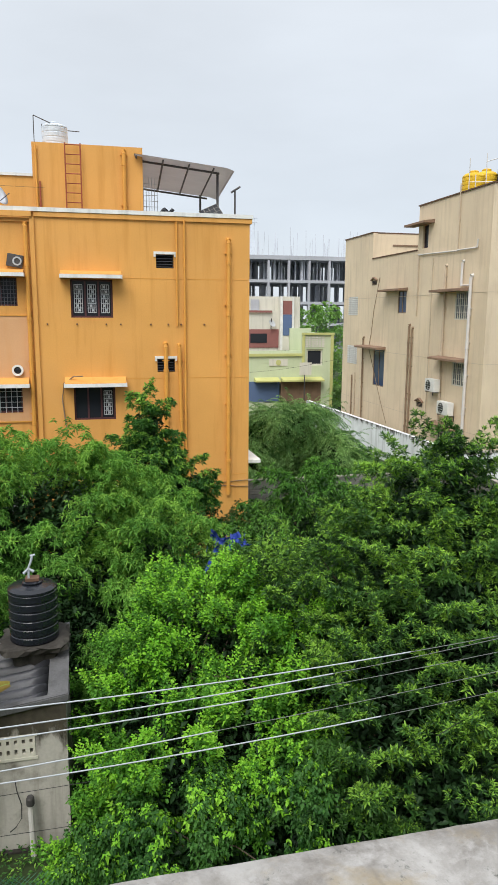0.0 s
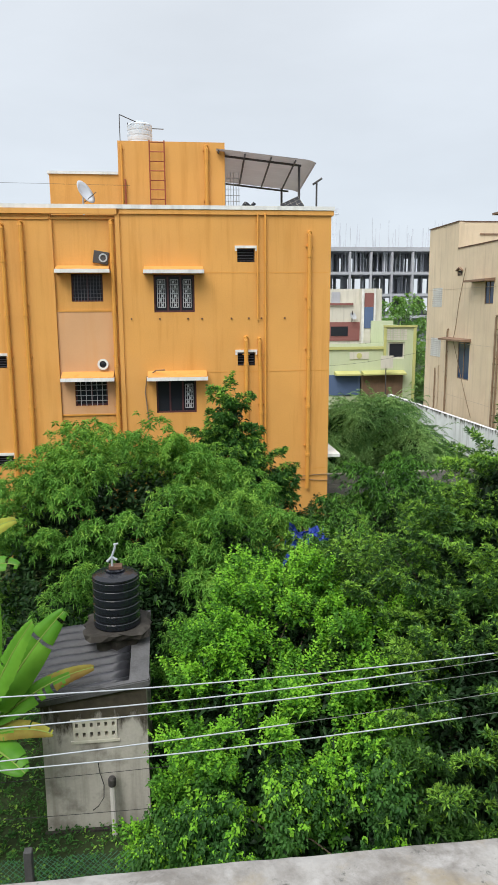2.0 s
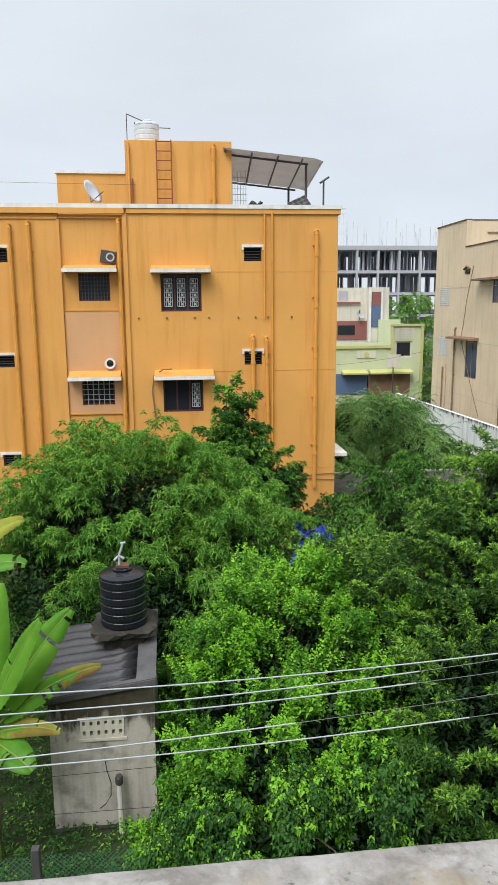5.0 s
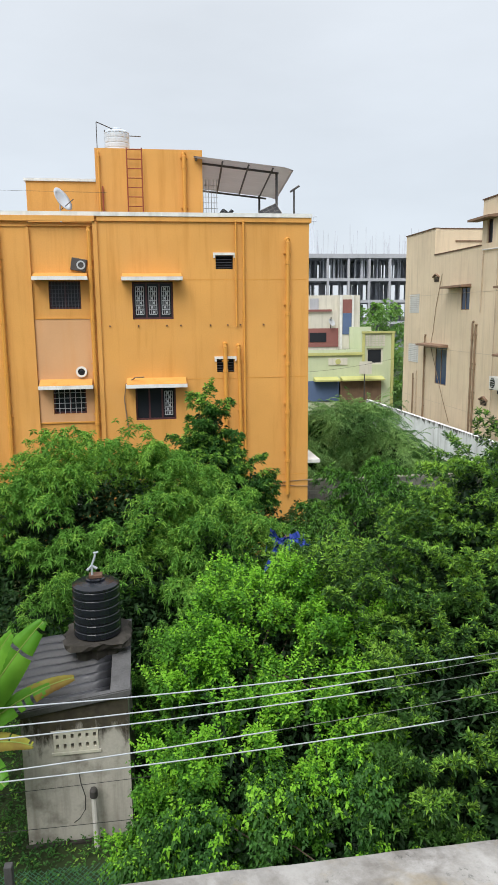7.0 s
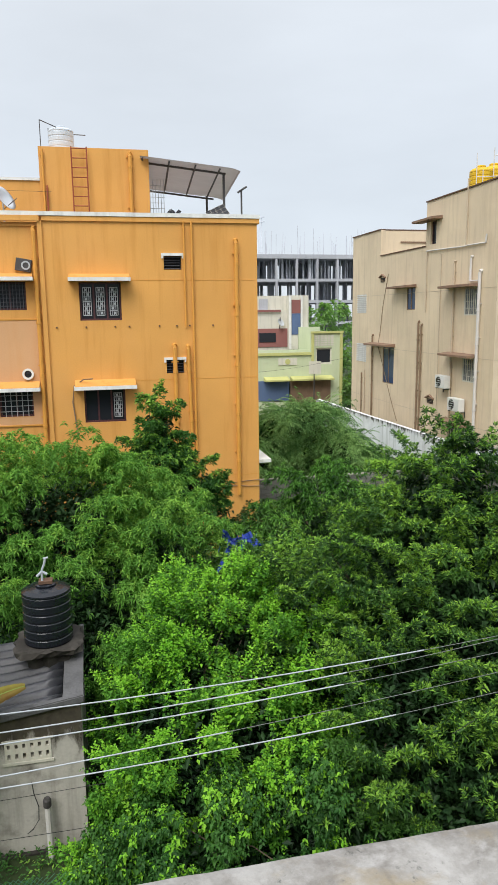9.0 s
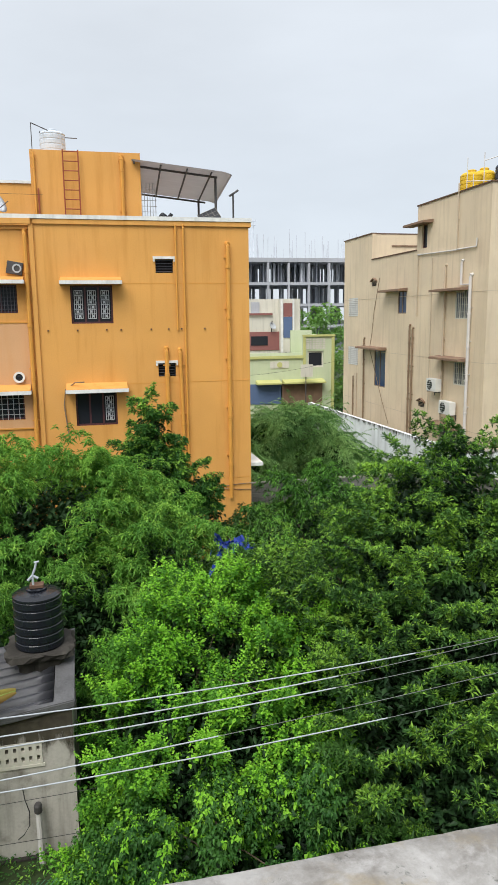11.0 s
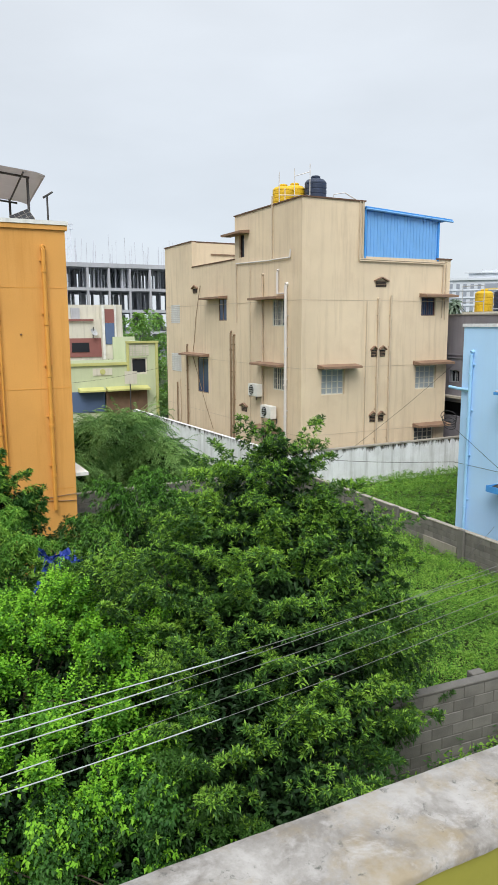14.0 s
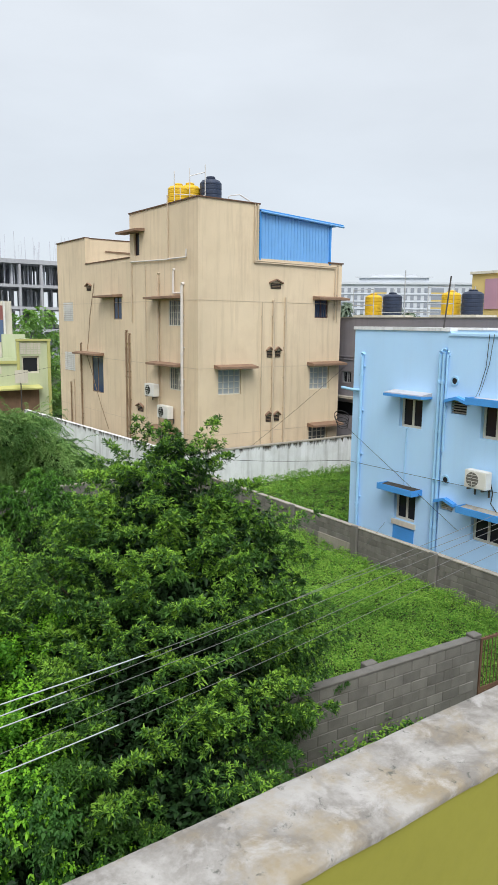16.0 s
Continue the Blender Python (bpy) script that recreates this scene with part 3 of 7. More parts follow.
def whorls(rng, tip, axis, per, length, width, wide, narrow, run, droop, ids, simple):
    """Leaves set round twigs: wide open at the twig's foot, closing towards its tip."""
    n, per_n = len(tip), len(tip) * per
    t = np.repeat(np.arange(n), per)
    s = np.tile(np.linspace(0, 1, per), n)
    e1 = unit(np.cross(axis, rng.normal(0, 1, (n, 3))))
    e2 = np.cross(axis, e1)
    az = np.tile(np.arange(per) * 2.4, n) + rng.uniform(0, 6.3, n)[t] + rng.normal(0, 0.3, per_n)
    pol = wide + (narrow - wide) * s + rng.normal(0, 0.18, per_n)
    a = unit(axis[t] * np.cos(pol)[:, None] + (e1[t] * np.cos(az)[:, None] + e2[t] * np.sin(az)[:, None]) * np.sin(pol)[:, None])
    size = rng.uniform(0.75, 1.2, n)[t] * rng.uniform(0.75, 1.15, per_n) * (1 - 0.35 * s * s)
    base = tip[t] + axis[t] * ((s - 1) * run)[:, None] + rng.normal(0, length * 0.06, (per_n, 3))
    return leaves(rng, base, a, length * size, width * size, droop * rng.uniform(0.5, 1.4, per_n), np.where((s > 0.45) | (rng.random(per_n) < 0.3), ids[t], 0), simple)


def crown(name, rng, envelope, boughs, gap, r_bough, twigs, per, length, width, droop, mats, tone_share=0.2, long=1.3, flat=0.4, rise=0.25, wide=1.35, narrow=0.4, run=0.06, under=0.2, parent=None, lift=0.2, simple=True, fill=0, fill_mat=None, up=0.7):
    """A crown of boughs that reach outwards, each a shallow dome of twigs ringed with leaves, with shade painted
    between the boughs by dark inner leaves.
    """
    sp = sprays(rng, envelope, boughs, gap, lift)
    k = np.repeat(np.arange(len(sp)), twigs)
    n = len(k)
    R = (r_bough * rng.uniform(0.65, 1.35, len(sp)))[k][:, None]
    out = unit(sp[:, 3:6] * [1, 1, 0.45] + np.array([0, 0, rise]) + rng.normal(0, 0.12, (len(sp), 3)))
    side = unit(np.cross(out, [0, 0, 1.0]))
    top = np.cross(side, out)
    rad, th = np.sqrt(rng.random(n)), rng.uniform(0, 2 * math.pi, n)
    a, b = (rad * np.cos(th))[:, None], (rad * np.sin(th))[:, None]
    low = rng.random((n, 1)) < under
    h = np.where(low, -rng.random((n, 1)) * 0.9, 1.0 - (rad[:, None] ** 2) * 1.1) + rng.normal(0, 0.16, (n, 1))
    b = b * (1 - 0.45 * np.clip(a, 0, 1))
    tip = sp[k, :3] + out[k] * a * R * long + side[k] * b * R + top[k] * h * R * flat
    axis = unit(out[k] * (0.25 + 0.75 * a) + side[k] * b * 0.8 + np.array([0, 0, 1.0]) * np.where(low, 0.1, up) + rng.normal(0, 0.22, (n, 3)))
    # Lighter leaves gather on upper boughs: light from above painted along with young tips.
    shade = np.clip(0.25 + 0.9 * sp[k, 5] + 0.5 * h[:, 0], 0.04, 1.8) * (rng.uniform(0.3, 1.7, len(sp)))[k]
    tone = (rng.random(n) < tone_share * shade).astype(int) if len(mats) > 1 else np.zeros(n, int)
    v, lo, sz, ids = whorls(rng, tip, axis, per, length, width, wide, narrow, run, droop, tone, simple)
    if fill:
        # inner leaves, by default near-black: the crown's shade is put into their colour
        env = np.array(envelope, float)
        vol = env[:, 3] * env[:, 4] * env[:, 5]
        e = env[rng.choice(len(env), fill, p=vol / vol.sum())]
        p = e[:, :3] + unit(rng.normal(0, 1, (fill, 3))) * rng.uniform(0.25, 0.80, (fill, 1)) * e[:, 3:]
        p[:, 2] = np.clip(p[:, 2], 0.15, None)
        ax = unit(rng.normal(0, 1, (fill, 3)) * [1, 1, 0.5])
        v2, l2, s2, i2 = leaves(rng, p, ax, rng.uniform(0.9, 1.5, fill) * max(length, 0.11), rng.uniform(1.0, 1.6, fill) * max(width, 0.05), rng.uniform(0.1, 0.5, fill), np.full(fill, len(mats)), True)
        mats = [*mats, fill_mat or SHADELEAF]
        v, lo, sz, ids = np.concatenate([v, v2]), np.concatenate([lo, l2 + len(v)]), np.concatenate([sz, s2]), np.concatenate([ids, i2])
    return mesh_arrays(name, v, lo, sz, mats, ids, parent), sp


def weeping_crown(name, rng, envelope, boughs, gap, strands, reach, per, length, width, mats, parent=None, fill=0):
    """Arching strands that spring from each bough and hang over, set with fine paired leaflets."""
    sp = sprays(rng, envelope, boughs, gap, 0.7, 0.7, 0.95)
    k = np.repeat(np.arange(len(sp)), strands)
    n = len(k)
    d = unit(sp[k, 3:6] * [1, 1, 0.3] + rng.normal(0, 0.55, (n, 3)) * [1, 1, 0.3])
    L = reach * rng.uniform(0.5, 1.25, n)
    rise, fall = rng.uniform(0.15, 0.6, n), rng.uniform(0.5, 1.2, n)
    foot = sp[k, :3] + rng.normal(0, 0.10, (n, 3))
    t = np.repeat(np.arange(n), per)
    s = np.tile(np.linspace(0.08, 1, per), n)
    base = foot[t] + d[t] * (L[t] * s)[:, None]
    base[:, 2] += L[t] * (rise[t] * s - fall[t] * s * s)
    base[:, 2] = np.clip(base[:, 2], 0.1, None)
    along = d[t].copy()
    along[:, 2] += rise[t] - 2 * fall[t] * s
    sgn = np.tile(np.where(np.arange(per) % 2, 1.0, -1.0), n)[:, None]
    a = unit(unit(along) * 0.6 + unit(np.cross(along, [0, 0, 1.0])) * sgn + rng.normal(0, 0.25, (n * per, 3)))
    # Boughs take a dark or pale copy, imitating lit sprays and shaded gaps.
    v, lo, sz, ids = leaves(rng, base, a, length * rng.uniform(0.7, 1.2, n * per), width * rng.uniform(0.7, 1.2, n * per), rng.uniform(0.1, 0.5, n * per), (rng.random(len(sp)) < 0.45).astype(int)[k][t], True)
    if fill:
        # The same near-black leaves put shade between the strands.
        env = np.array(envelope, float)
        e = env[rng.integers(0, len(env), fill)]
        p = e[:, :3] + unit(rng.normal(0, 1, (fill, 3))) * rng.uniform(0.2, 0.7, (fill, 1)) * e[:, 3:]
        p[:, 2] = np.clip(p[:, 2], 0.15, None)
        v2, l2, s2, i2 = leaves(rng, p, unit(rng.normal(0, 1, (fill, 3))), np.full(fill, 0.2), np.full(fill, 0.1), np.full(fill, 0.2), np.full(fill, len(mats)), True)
        mats = [*mats, SHADELEAF]
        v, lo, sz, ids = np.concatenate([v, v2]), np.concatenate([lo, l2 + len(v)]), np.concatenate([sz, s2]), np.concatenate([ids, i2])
    return mesh_arrays(name, v, lo, sz, mats, ids, parent), sp


def trunk_and_limbs(rng, parent, foot, top, r, sl, limbs=14):
    bm = bm_new()
    foot, top = Vector(foot), Vector(top)
    pts = [foot.lerp(top, k / 6) + Vector((rng.normal(0, 0.06), rng.normal(0, 0.06), 0)) * (k > 0) for k in range(7)]
    tube(bm, pts, r, 10, r * 0.4)
    part("trunk", bm, BARK, parent)
    for i in rng.choice(len(sl), min(limbs, len(sl)), replace=False):
        bm = bm_new()
        e = Vector(sl[i, :3]).lerp(top, 0.22)
        s = pts[int(rng.integers(2, 7))]
        m = s.lerp(e, 0.5) + Vector((0, 0, 0.12))
        tube(bm, [s, s.lerp(m, 0.6), m, m.lerp(e, 0.6), e], r * 0.2, 6, 0.008)
        part("limb", bm, BARK, parent)


# ---- ground and the terrace that the camera stands on ----
bm = bm_new()
rg = np.random.default_rng(3)
gx = [-900, -200, -60, *np.linspace(-20, 40, 61), 80, 250, 900]
gy = [-900, -200, -40, *np.linspace(-8, 52, 61), 90, 250, 1200]
gv = [[bm.verts.new((x, y, (0.05 * noise.noise((x * 0.7, y * 0.7, 0)) if -20 < x < 40 and -8 < y < 52 else 0.0))) for x in gx] for y in gy]
for j in range(len(gy) - 1):
    for i in range(len(gx) - 1):
        bm.faces.new((gv[j][i], gv[j][i + 1], gv[j + 1][i + 1], gv[j + 1][i]))
tagged(finish("ground", bm, EARTH, smooth=True), "weedy dark earth between the plots", "ground", kind="structure")

TOP = EYE - 0.65
terrace = tagged(finish("terrace_floor", boxes((-9, 12, -8, 0.583, 5.55, 5.7)), TERRACE), "grey cement terrace floor of the house", "floor", kind="structure")
bm = boxes((-9, 12, 0.585, 0.722, 5.55, TOP - 0.012))
tagged(finish("parapet_wall", bm, OLIVE), "olive green painted terrace parapet wall", "wall", kind="structure")
# coping: a worn lime-plaster top with an uneven edge
bm = bm_new()
N = 420
rows = []
for i in range(N + 1):
    x = -3 + 9 * i / N
    w1 = 0.0018 * noise.noise((x * 9, 1.0, 0)) + 0.0016 * noise.noise((x * 41, 4.0, 0))
    w2 = 0.002 * noise.noise((x * 8, 7.0, 0)) + 0.0015 * noise.noise((x * 37, 2.0, 0))
    ring = [(0.581 + w2, TOP - 0.014), (0.580 + w2, TOP - 0.004), (0.583 + w2, TOP)]
    for k in range(1, 6):
        y = 0.586 + (0.724 - 0.586) * k / 6
        ring.append((y, TOP + 0.0022 * noise.noise((x * 14, y * 14, 3)) + 0.0012 * noise.noise((x * 60, y * 60, 8))))
    ring += [(0.730 + w1, TOP - 0.001), (0.735 + w1, TOP - 0.005), (0.733 + w1, TOP - 0.05)]
    rows.append([bm.verts.new((x, y, z)) for y, z in ring])
for a, b in zip(rows, rows[1:]):
    for k in range(len(a) - 1):
        bm.faces.new((a[k], a[k + 1], b[k + 1], b[k]))
bmesh.ops.recalc_face_normals(bm, faces=bm.faces[:])
tagged(finish("parapet_coping", bm, PARAPET, smooth=True), "weathered white plaster coping with grey stains and cracks", "coping", kind="structure")
bm = boxes((-9, 12, 0.50, 0.70, 0, 5.54), (-9, 12, -8, -7.8, 0, 5.54), (-9, -8.8, -7.8, 0.5, 0, 5.54), (11.8, 12, -7.8, 0.5, 0, 5.54))
tagged(finish("house_wall", bm, OLIVE), "olive green outer walls of the house underfoot", "wall", kind="structure")

# ---- orange building ----
OY = 20.6
of = Face("y", OY)
orange = thing("orange_apartment_building", "three-storey orange painted apartment block with pipes and sunshades", "building", (0, OY, 0))
orange.location = (0, 0, 0)
W3, W4, W1, W2 = (-2.64, -1.77, 7.49, 8.25), (-2.68, -1.76, 4.53, 5.28), (-0.35, 0.80, 7.18, 8.23), (-0.36, 0.80, 4.28, 5.25)
V1, V2, V2L, V3L, V1L = (2.03, 2.53, 8.57, 8.95), (2.02, 2.53, 5.63, 6.02), (-5.0, -4.51, 5.66, 6.0), (-5.01, -4.5, 2.81, 3.15), (-5.0, -4.51, 8.55, 8.93)
LOW = [(-0.36, 0.80, 1.3, 2.3), (-2.68, -1.76, 1.5, 2.3)]
holes = [W1, W2, V1, V2, V2L, V3L, V1L, *LOW]
part("wall", of.wall(-1.30, 4.74, 0, 9.99, [h for h in holes if h[0] > -1.3]), ORANGE, orange)
of2 = Face("y", OY + 0.06)
part("wall", of2.wall(-3.10, -1.303, 0, 9.83, [W3, W4, LOW[1]]), ORANGE, orange)
part("wall", of.wall(-13.0, -3.103, 0, 9.99, [V2L, V3L, V1L]), ORANGE, orange)
pieces("wall", [(4.51, 4.74, OY + 0.232, 31, 0, 9.99), (-13, -12.77, OY + 0.232, 31, 0, 9.99), (-12.767, 4.507, 30.77, 31, 0, 9.99)], ORANGE, orange)
part("wall_panel", Face("y", OY + 0.035).wall(-3.06, -1.48, 4.30, 7.22, [W4], 0.021), PEACH, orange, "peach coloured wall panel")
pieces("roof_slab", [(-12.76, 4.5, OY + 0.24, 30.76, 9.05, 9.2)], CONCRETE, orange)
for z in (3.15, 6.2):
    part("floor_slab", boxes((-12.76, 4.5, OY + 0.6, 30.76, z, z + 0.15)), CONCRETE, orange)
# cornice and coping
pieces("cornice", [(-1.24, 4.80, OY - 0.055, OY - 0.002, 9.86, 9.985), (-13, -1.30, OY - 0.11, OY - 0.002, 9.845, 9.985), (4.742, 4.80, OY, 31, 9.86, 9.985)], ORANGE, orange)
pieces("string_course", [(-13, -3.14, OY - 0.035, OY - 0.002, 9.70, 9.75), (-3.1, -1.32, OY + 0.005, OY + 0.058, 9.72, 9.76)], ORANGE, orange)
pieces("coping", [(-13, 4.82, OY - 0.08, OY + 0.30, 9.992, 10.10), (4.46, 4.82, OY + 0.302, 31, 9.992, 10.10)], WHITE, orange, "white painted parapet coping")
for z, u0, u1 in ((7.23, -3.1, -1.36), (4.28, -3.1, -1.36)):
    bm = bm_new()
    of.box(bm, u0, u1, 0.02, 0.058, z - 0.02, z + 0.02)
    part("ledge_line", bm, ORANGE_PIPE, orange)
bm = bm_new()
of.box(bm, -3.14, -3.07, -0.03, -0.002, 0.3, 9.68)
part("pilaster", bm, ORANGE, orange)
bm = bm_new()
of.box(bm, -1.36, -1.24, -0.06, -0.002, 0.3, 9.84)
part("pilaster", bm, ORANGE, orange)
for z in (8.28, 5.46, 2.5):
    bm = bm_new()
    of.box(bm, 1.12, 4.70, -0.006, -0.001, z - 0.008, z + 0.008)
    part("plaster_joint", bm, ORANGE_PIPE, orange)
for fc, w, li, ba, ru, g in ((of2, W3, 2, 9, 6, GRILLE_DARK), (of2, W4, 2, 5, 4, GRILLE), (of, W1, 3, 0, 0, GRILLE), (of, W2, 3, 0, 0, GRILLE), (of, LOW[0], 3, 8, 5, GRILLE), (of2, LOW[1], 2, 5, 4, GRILLE)):
    win = add_window(fc, orange, *w, WOOD_DARK, PANE, li, ba, ru, g, label="dark wooden window with a metal grille")
    if li == 3 and w is not LOW[0]:
        st = (w[1] - w[0] - 0.05) / 3
        for i in ((0, 1, 2) if w is W1 else (2,)):
            bm = bm_new()
            a, b = w[0] + 0.05 + i * st + 0.05, w[0] + (i + 1) * st - 0.05
            for k in range(5):
                u = a + (b - a) * k / 4
                fc.box(bm, u - 0.009, u + 0.009, 0.088, 0.098, w[2] + 0.14, w[3] - 0.14)
            for k in range(7):
                z = w[2] + 0.14 + (w[3] - w[2] - 0.28) * k / 6
                fc.box(bm, a, b, 0.084, 0.087, z - 0.009, z + 0.009)
            for k in range(6):
                cz = w[2] + 0.14 + (w[3] - w[2] - 0.28) * (k + 0.5) / 6
                cu = a + (b - a) * (0.375 if k % 2 else 0.625)
                fc.box(bm, cu - 0.03, cu + 0.03, 0.080, 0.083, cz - 0.03, cz + 0.03)
            part("grille", bm, GRILLE, win, "pale patterned iron grille")
for u0, u1, z0, z1, fc in ((-3.0, -1.56, 8.28, 8.46, of2), (-3.0, -1.55, 5.29, 5.52, of2), (-0.60, 1.04, 8.26, 8.44, of), (-0.59, 1.10, 5.28, 5.50, of), (-0.6, 1.1, 2.33, 2.52, of)):
    hood(fc, orange, u0, u1, z0, z1, 0.42, ORANGE, WHITE)
for v in (V1, V2, V2L, V3L, V1L):
    bm = bm_new()
    of.box(bm, v[0] - 0.07, v[1] + 0.06, -0.04, -0.002, v[3] + 0.002, v[3] + 0.075)
    of.box(bm, v[0] - 0.07, v[0] - 0.012, -0.036, -0.002, v[3] - 0.07, v[3])
    of.box(bm, v[1] + 0.012, v[1] + 0.06, -0.036, -0.002, v[3] - 0.07, v[3])
    ven = part("ventilator", bm, WHITE, orange, "white lintel over a louvred ventilator")
    bm = bm_new()
    for k in range(5):
        z = v[2] + (v[3] - v[2]) * (k + 0.5) / 5
        of.box(bm, v[0], v[1], 0.05, 0.12, z - 0.006, z + 0.008)
    part("slats", bm, GRILLE_DARK, ven)
    bm = bm_new()
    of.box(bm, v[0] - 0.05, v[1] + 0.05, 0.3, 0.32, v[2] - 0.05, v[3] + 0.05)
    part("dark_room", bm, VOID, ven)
for u, z0, z1, r, lean in ((-4.41, 0.3, 9.47, 0.055, 0), (-3.9, 0.3, 9.54, 0.06, 0), (-1.47, 0.3, 9.60, 0.055, 0), (2.61, 6.96, 9.82, 0.026, 0), (2.83, 0.3, 9.82, 0.03, 0), (4.10, 1.9, 9.32, 0.06, 0), (2.26, 0.3, 6.38, 0.06, 0), (2.65, 0.3, 6.34, 0.05, 0.12), (-9.2, 0.3, 9.5, 0.06, 0), (-6.4, 0.3, 9.5, 0.06, 0)):
    drain(of, orange, u, z0, z1, r, ORANGE_PIPE, lean=lean)
# round exhaust opening, black in a white ring
bm = bm_new()
ring = [(0.10, 0.0), (0.155, 0.0), (0.155, 0.05), (0.10, 0.05)]
vs = [[bm.verts.new((-1.85 + r * math.cos(a), OY - d, 5.73 + r * math.sin(a))) for r, d in ring] for a in np.linspace(0, 2 * math.pi, 25)[:-1]]
for i in range(24):
    a, b = vs[i], vs[(i + 1) % 24]
    for k in range(4):
        bm.faces.new((a[k], a[(k + 1) % 4], b[(k + 1) % 4], b[k]))
bmesh.ops.recalc_face_normals(bm, faces=bm.faces[:])
ex = part("exhaust_ring", bm, WHITE, orange, "white ring of a round exhaust opening")
part("fan_hole", lathe([(0.098, -0.02), (0.098, 0.0), (0.06, 0.02), (0.03, 0.03)], 20), TANK_BLACK, ex)
ex.children[0].matrix_basis = pose(-1.85, OY + 0.0, 5.73, 90, 0, 0)
for u in (-0.2, -1.0, 0.6, 1.0, 1.85, 2.35, 2.72, 3.4):
    part("conduit_box", boxes((u - 0.02, u + 0.02, OY - 0.035, OY - 0.002, 6.98, 7.02)), RUST, orange)
part("cable", rod([(-0.1, OY - 0.45, 5.58), (-0.35, OY - 0.2, 5.55), (-0.62, OY - 0.05, 5.35), (-0.68, OY - 0.04, 4.9), (-0.62, OY - 0.04, 4.3), (-0.58, OY - 0.04, 3.9)], 0.02, 6), BROWN_PIPE, orange, "brown cable sagging round the sunshade")
part("lower_ledge", boxes((4.745, 5.15, OY + 0.1, OY + 3, 2.80, 2.90)), WHITE, orange)
for zz, dz in ((2.28, 0.03), (2.15, -0.04)):
    part("cable", rod([(4.74 * k / 8 + 2.0 * (1 - k / 8), OY - 0.03, zz + dz * math.sin(k)) for k in range(9)], 0.012, 5), BROWN_PIPE, orange)
# stair tower and its low wing on the roof
TY = 22.6
tf = Face("y", TY)
part("stair_tower", boxes((-1.33, 1.87, TY, 26.5, 9.2, 12.20)), ORANGE, orange)
part("low_wing", boxes((-3.37, -1.335, TY + 0.05, 26.0, 9.2, 11.24)), ORANGE, orange)
pieces("coping", [(-3.42, -1.335, TY, 26.05, 11.243, 11.32)], WHITE, orange)
drain(tf, orange, 1.31, 9.2, 12.0, 0.06, ORANGE_PIPE)
drain(tf, orange, -1.22, 9.2, 12.1, 0.03, ORANGE_PIPE, hooked=False)
bm = boxes((-1.15, -1.11, TY - 0.08, TY - 0.02, 9.2, 11.1))
part("post", bm, RED_STEEL, orange)
# parapet things
lad = thing("wall_ladder", "red oxide steel ladder fixed to the orange stair tower", "ladder")
part("rail", rod([(-0.39, TY - 0.12, 9.3), (-0.39, TY - 0.12, 12.2)], 0.022, 6), RED_STEEL, lad)
part("rail", rod([(0.05, TY - 0.12, 9.3), (0.05, TY - 0.12, 12.2)], 0.022, 6), RED_STEEL, lad)
for k in range(11):
    part("rung", rod([(-0.39, TY - 0.12, 9.45 + 0.27 * k), (0.05, TY - 0.12, 9.45 + 0.27 * k)], 0.016, 6), RED_STEEL, lad)


def water_tank(name, label, material, x, y, z, r, h, rings=5, group="", lid_mat=None, shoulder=0.78):
    t = thing(name, label, "water tank", (x, y, z), group)
    prof = [(r * 0.97, 0), (r, 0.02)]
    bh = h * shoulder
    h = h * (1 - shoulder) / 0.22
    for k in range(rings):
        a, b = bh * k / rings, bh * (k + 1) / rings
        prof += [(r, a + (b - a) * 0.10), (r, a + (b - a) * 0.78), (r * 0.975, a + (b - a) * 0.84), (r * 0.975, a + (b - a) * 0.95)]
    prof += [(r, bh), (r * 0.99, bh + h * 0.04), (r * 0.80, bh + h * 0.11), (r * 0.5, bh + h * 0.145), (r * 0.42, bh + h * 0.15)]
    part("body", lathe(prof, 32), material, t, smooth=False)
    part("lid", lathe([(r * 0.40, bh + h * 0.152), (r * 0.42, bh + h * 0.17), (r * 0.42, bh + h * 0.20), (r * 0.34, bh + h * 0.22), (r * 0.1, bh + h * 0.225)], 24), lid_mat or material, t)
    return t


water_tank("water_tank", "ribbed white plastic water tank on the stair tower roof", TANK_WHITE, -0.68, 23.4, 12.2, 0.38, 0.75, 4)
bm = bm_new()
for a, b in (((-1.26, TY + 0.3, 12.2), (-1.26, TY + 0.3, 13.0)), ((-1.05, TY + 0.9, 12.2), (-1.05, TY + 0.9, 12.92)), ((-1.26, TY + 0.3, 13.0), (-0.55, TY + 0.6, 12.78)), ((-0.3, TY + 0.5, 12.67), (0.05, TY + 0.5, 12.66))):
    tube(bm, [a, b], 0.014, 6)
tagged(finish("pipe_frame", bm, STEEL), "thin steel pipe frame beside the white water tank", "pipe frame")

# corrugated canopy over the roof terrace
can = thing("roof_canopy", "grey translucent sheet canopy on steel ribs over the terrace", "canopy")
bm = bm_new()
cols = []
for i in range(41):
    u = i / 40
    x = 1.9 + 3.05 * u
    z = 11.98 - 0.30 * u - (0.06 * max(0, (u - 0.9) / 0.1) ** 1.5)
    cols.append([bm.verts.new((x - 0.30 * (1 - v), 22.35 + 4.6 * v, z - 0.16 * v + 0.012 * math.sin(26 * v * math.pi))) for v in np.linspace(0, 1, 31)])
for a, b in zip(cols, cols[1:]):
    for k in range(30):
        bm.faces.new((a[k], b[k], b[k + 1], a[k + 1]))
bmesh.ops.solidify(bm, geom=bm.faces[:], thickness=0.012)
part("sheet", bm, SHEET_GREY, can, smooth=True)
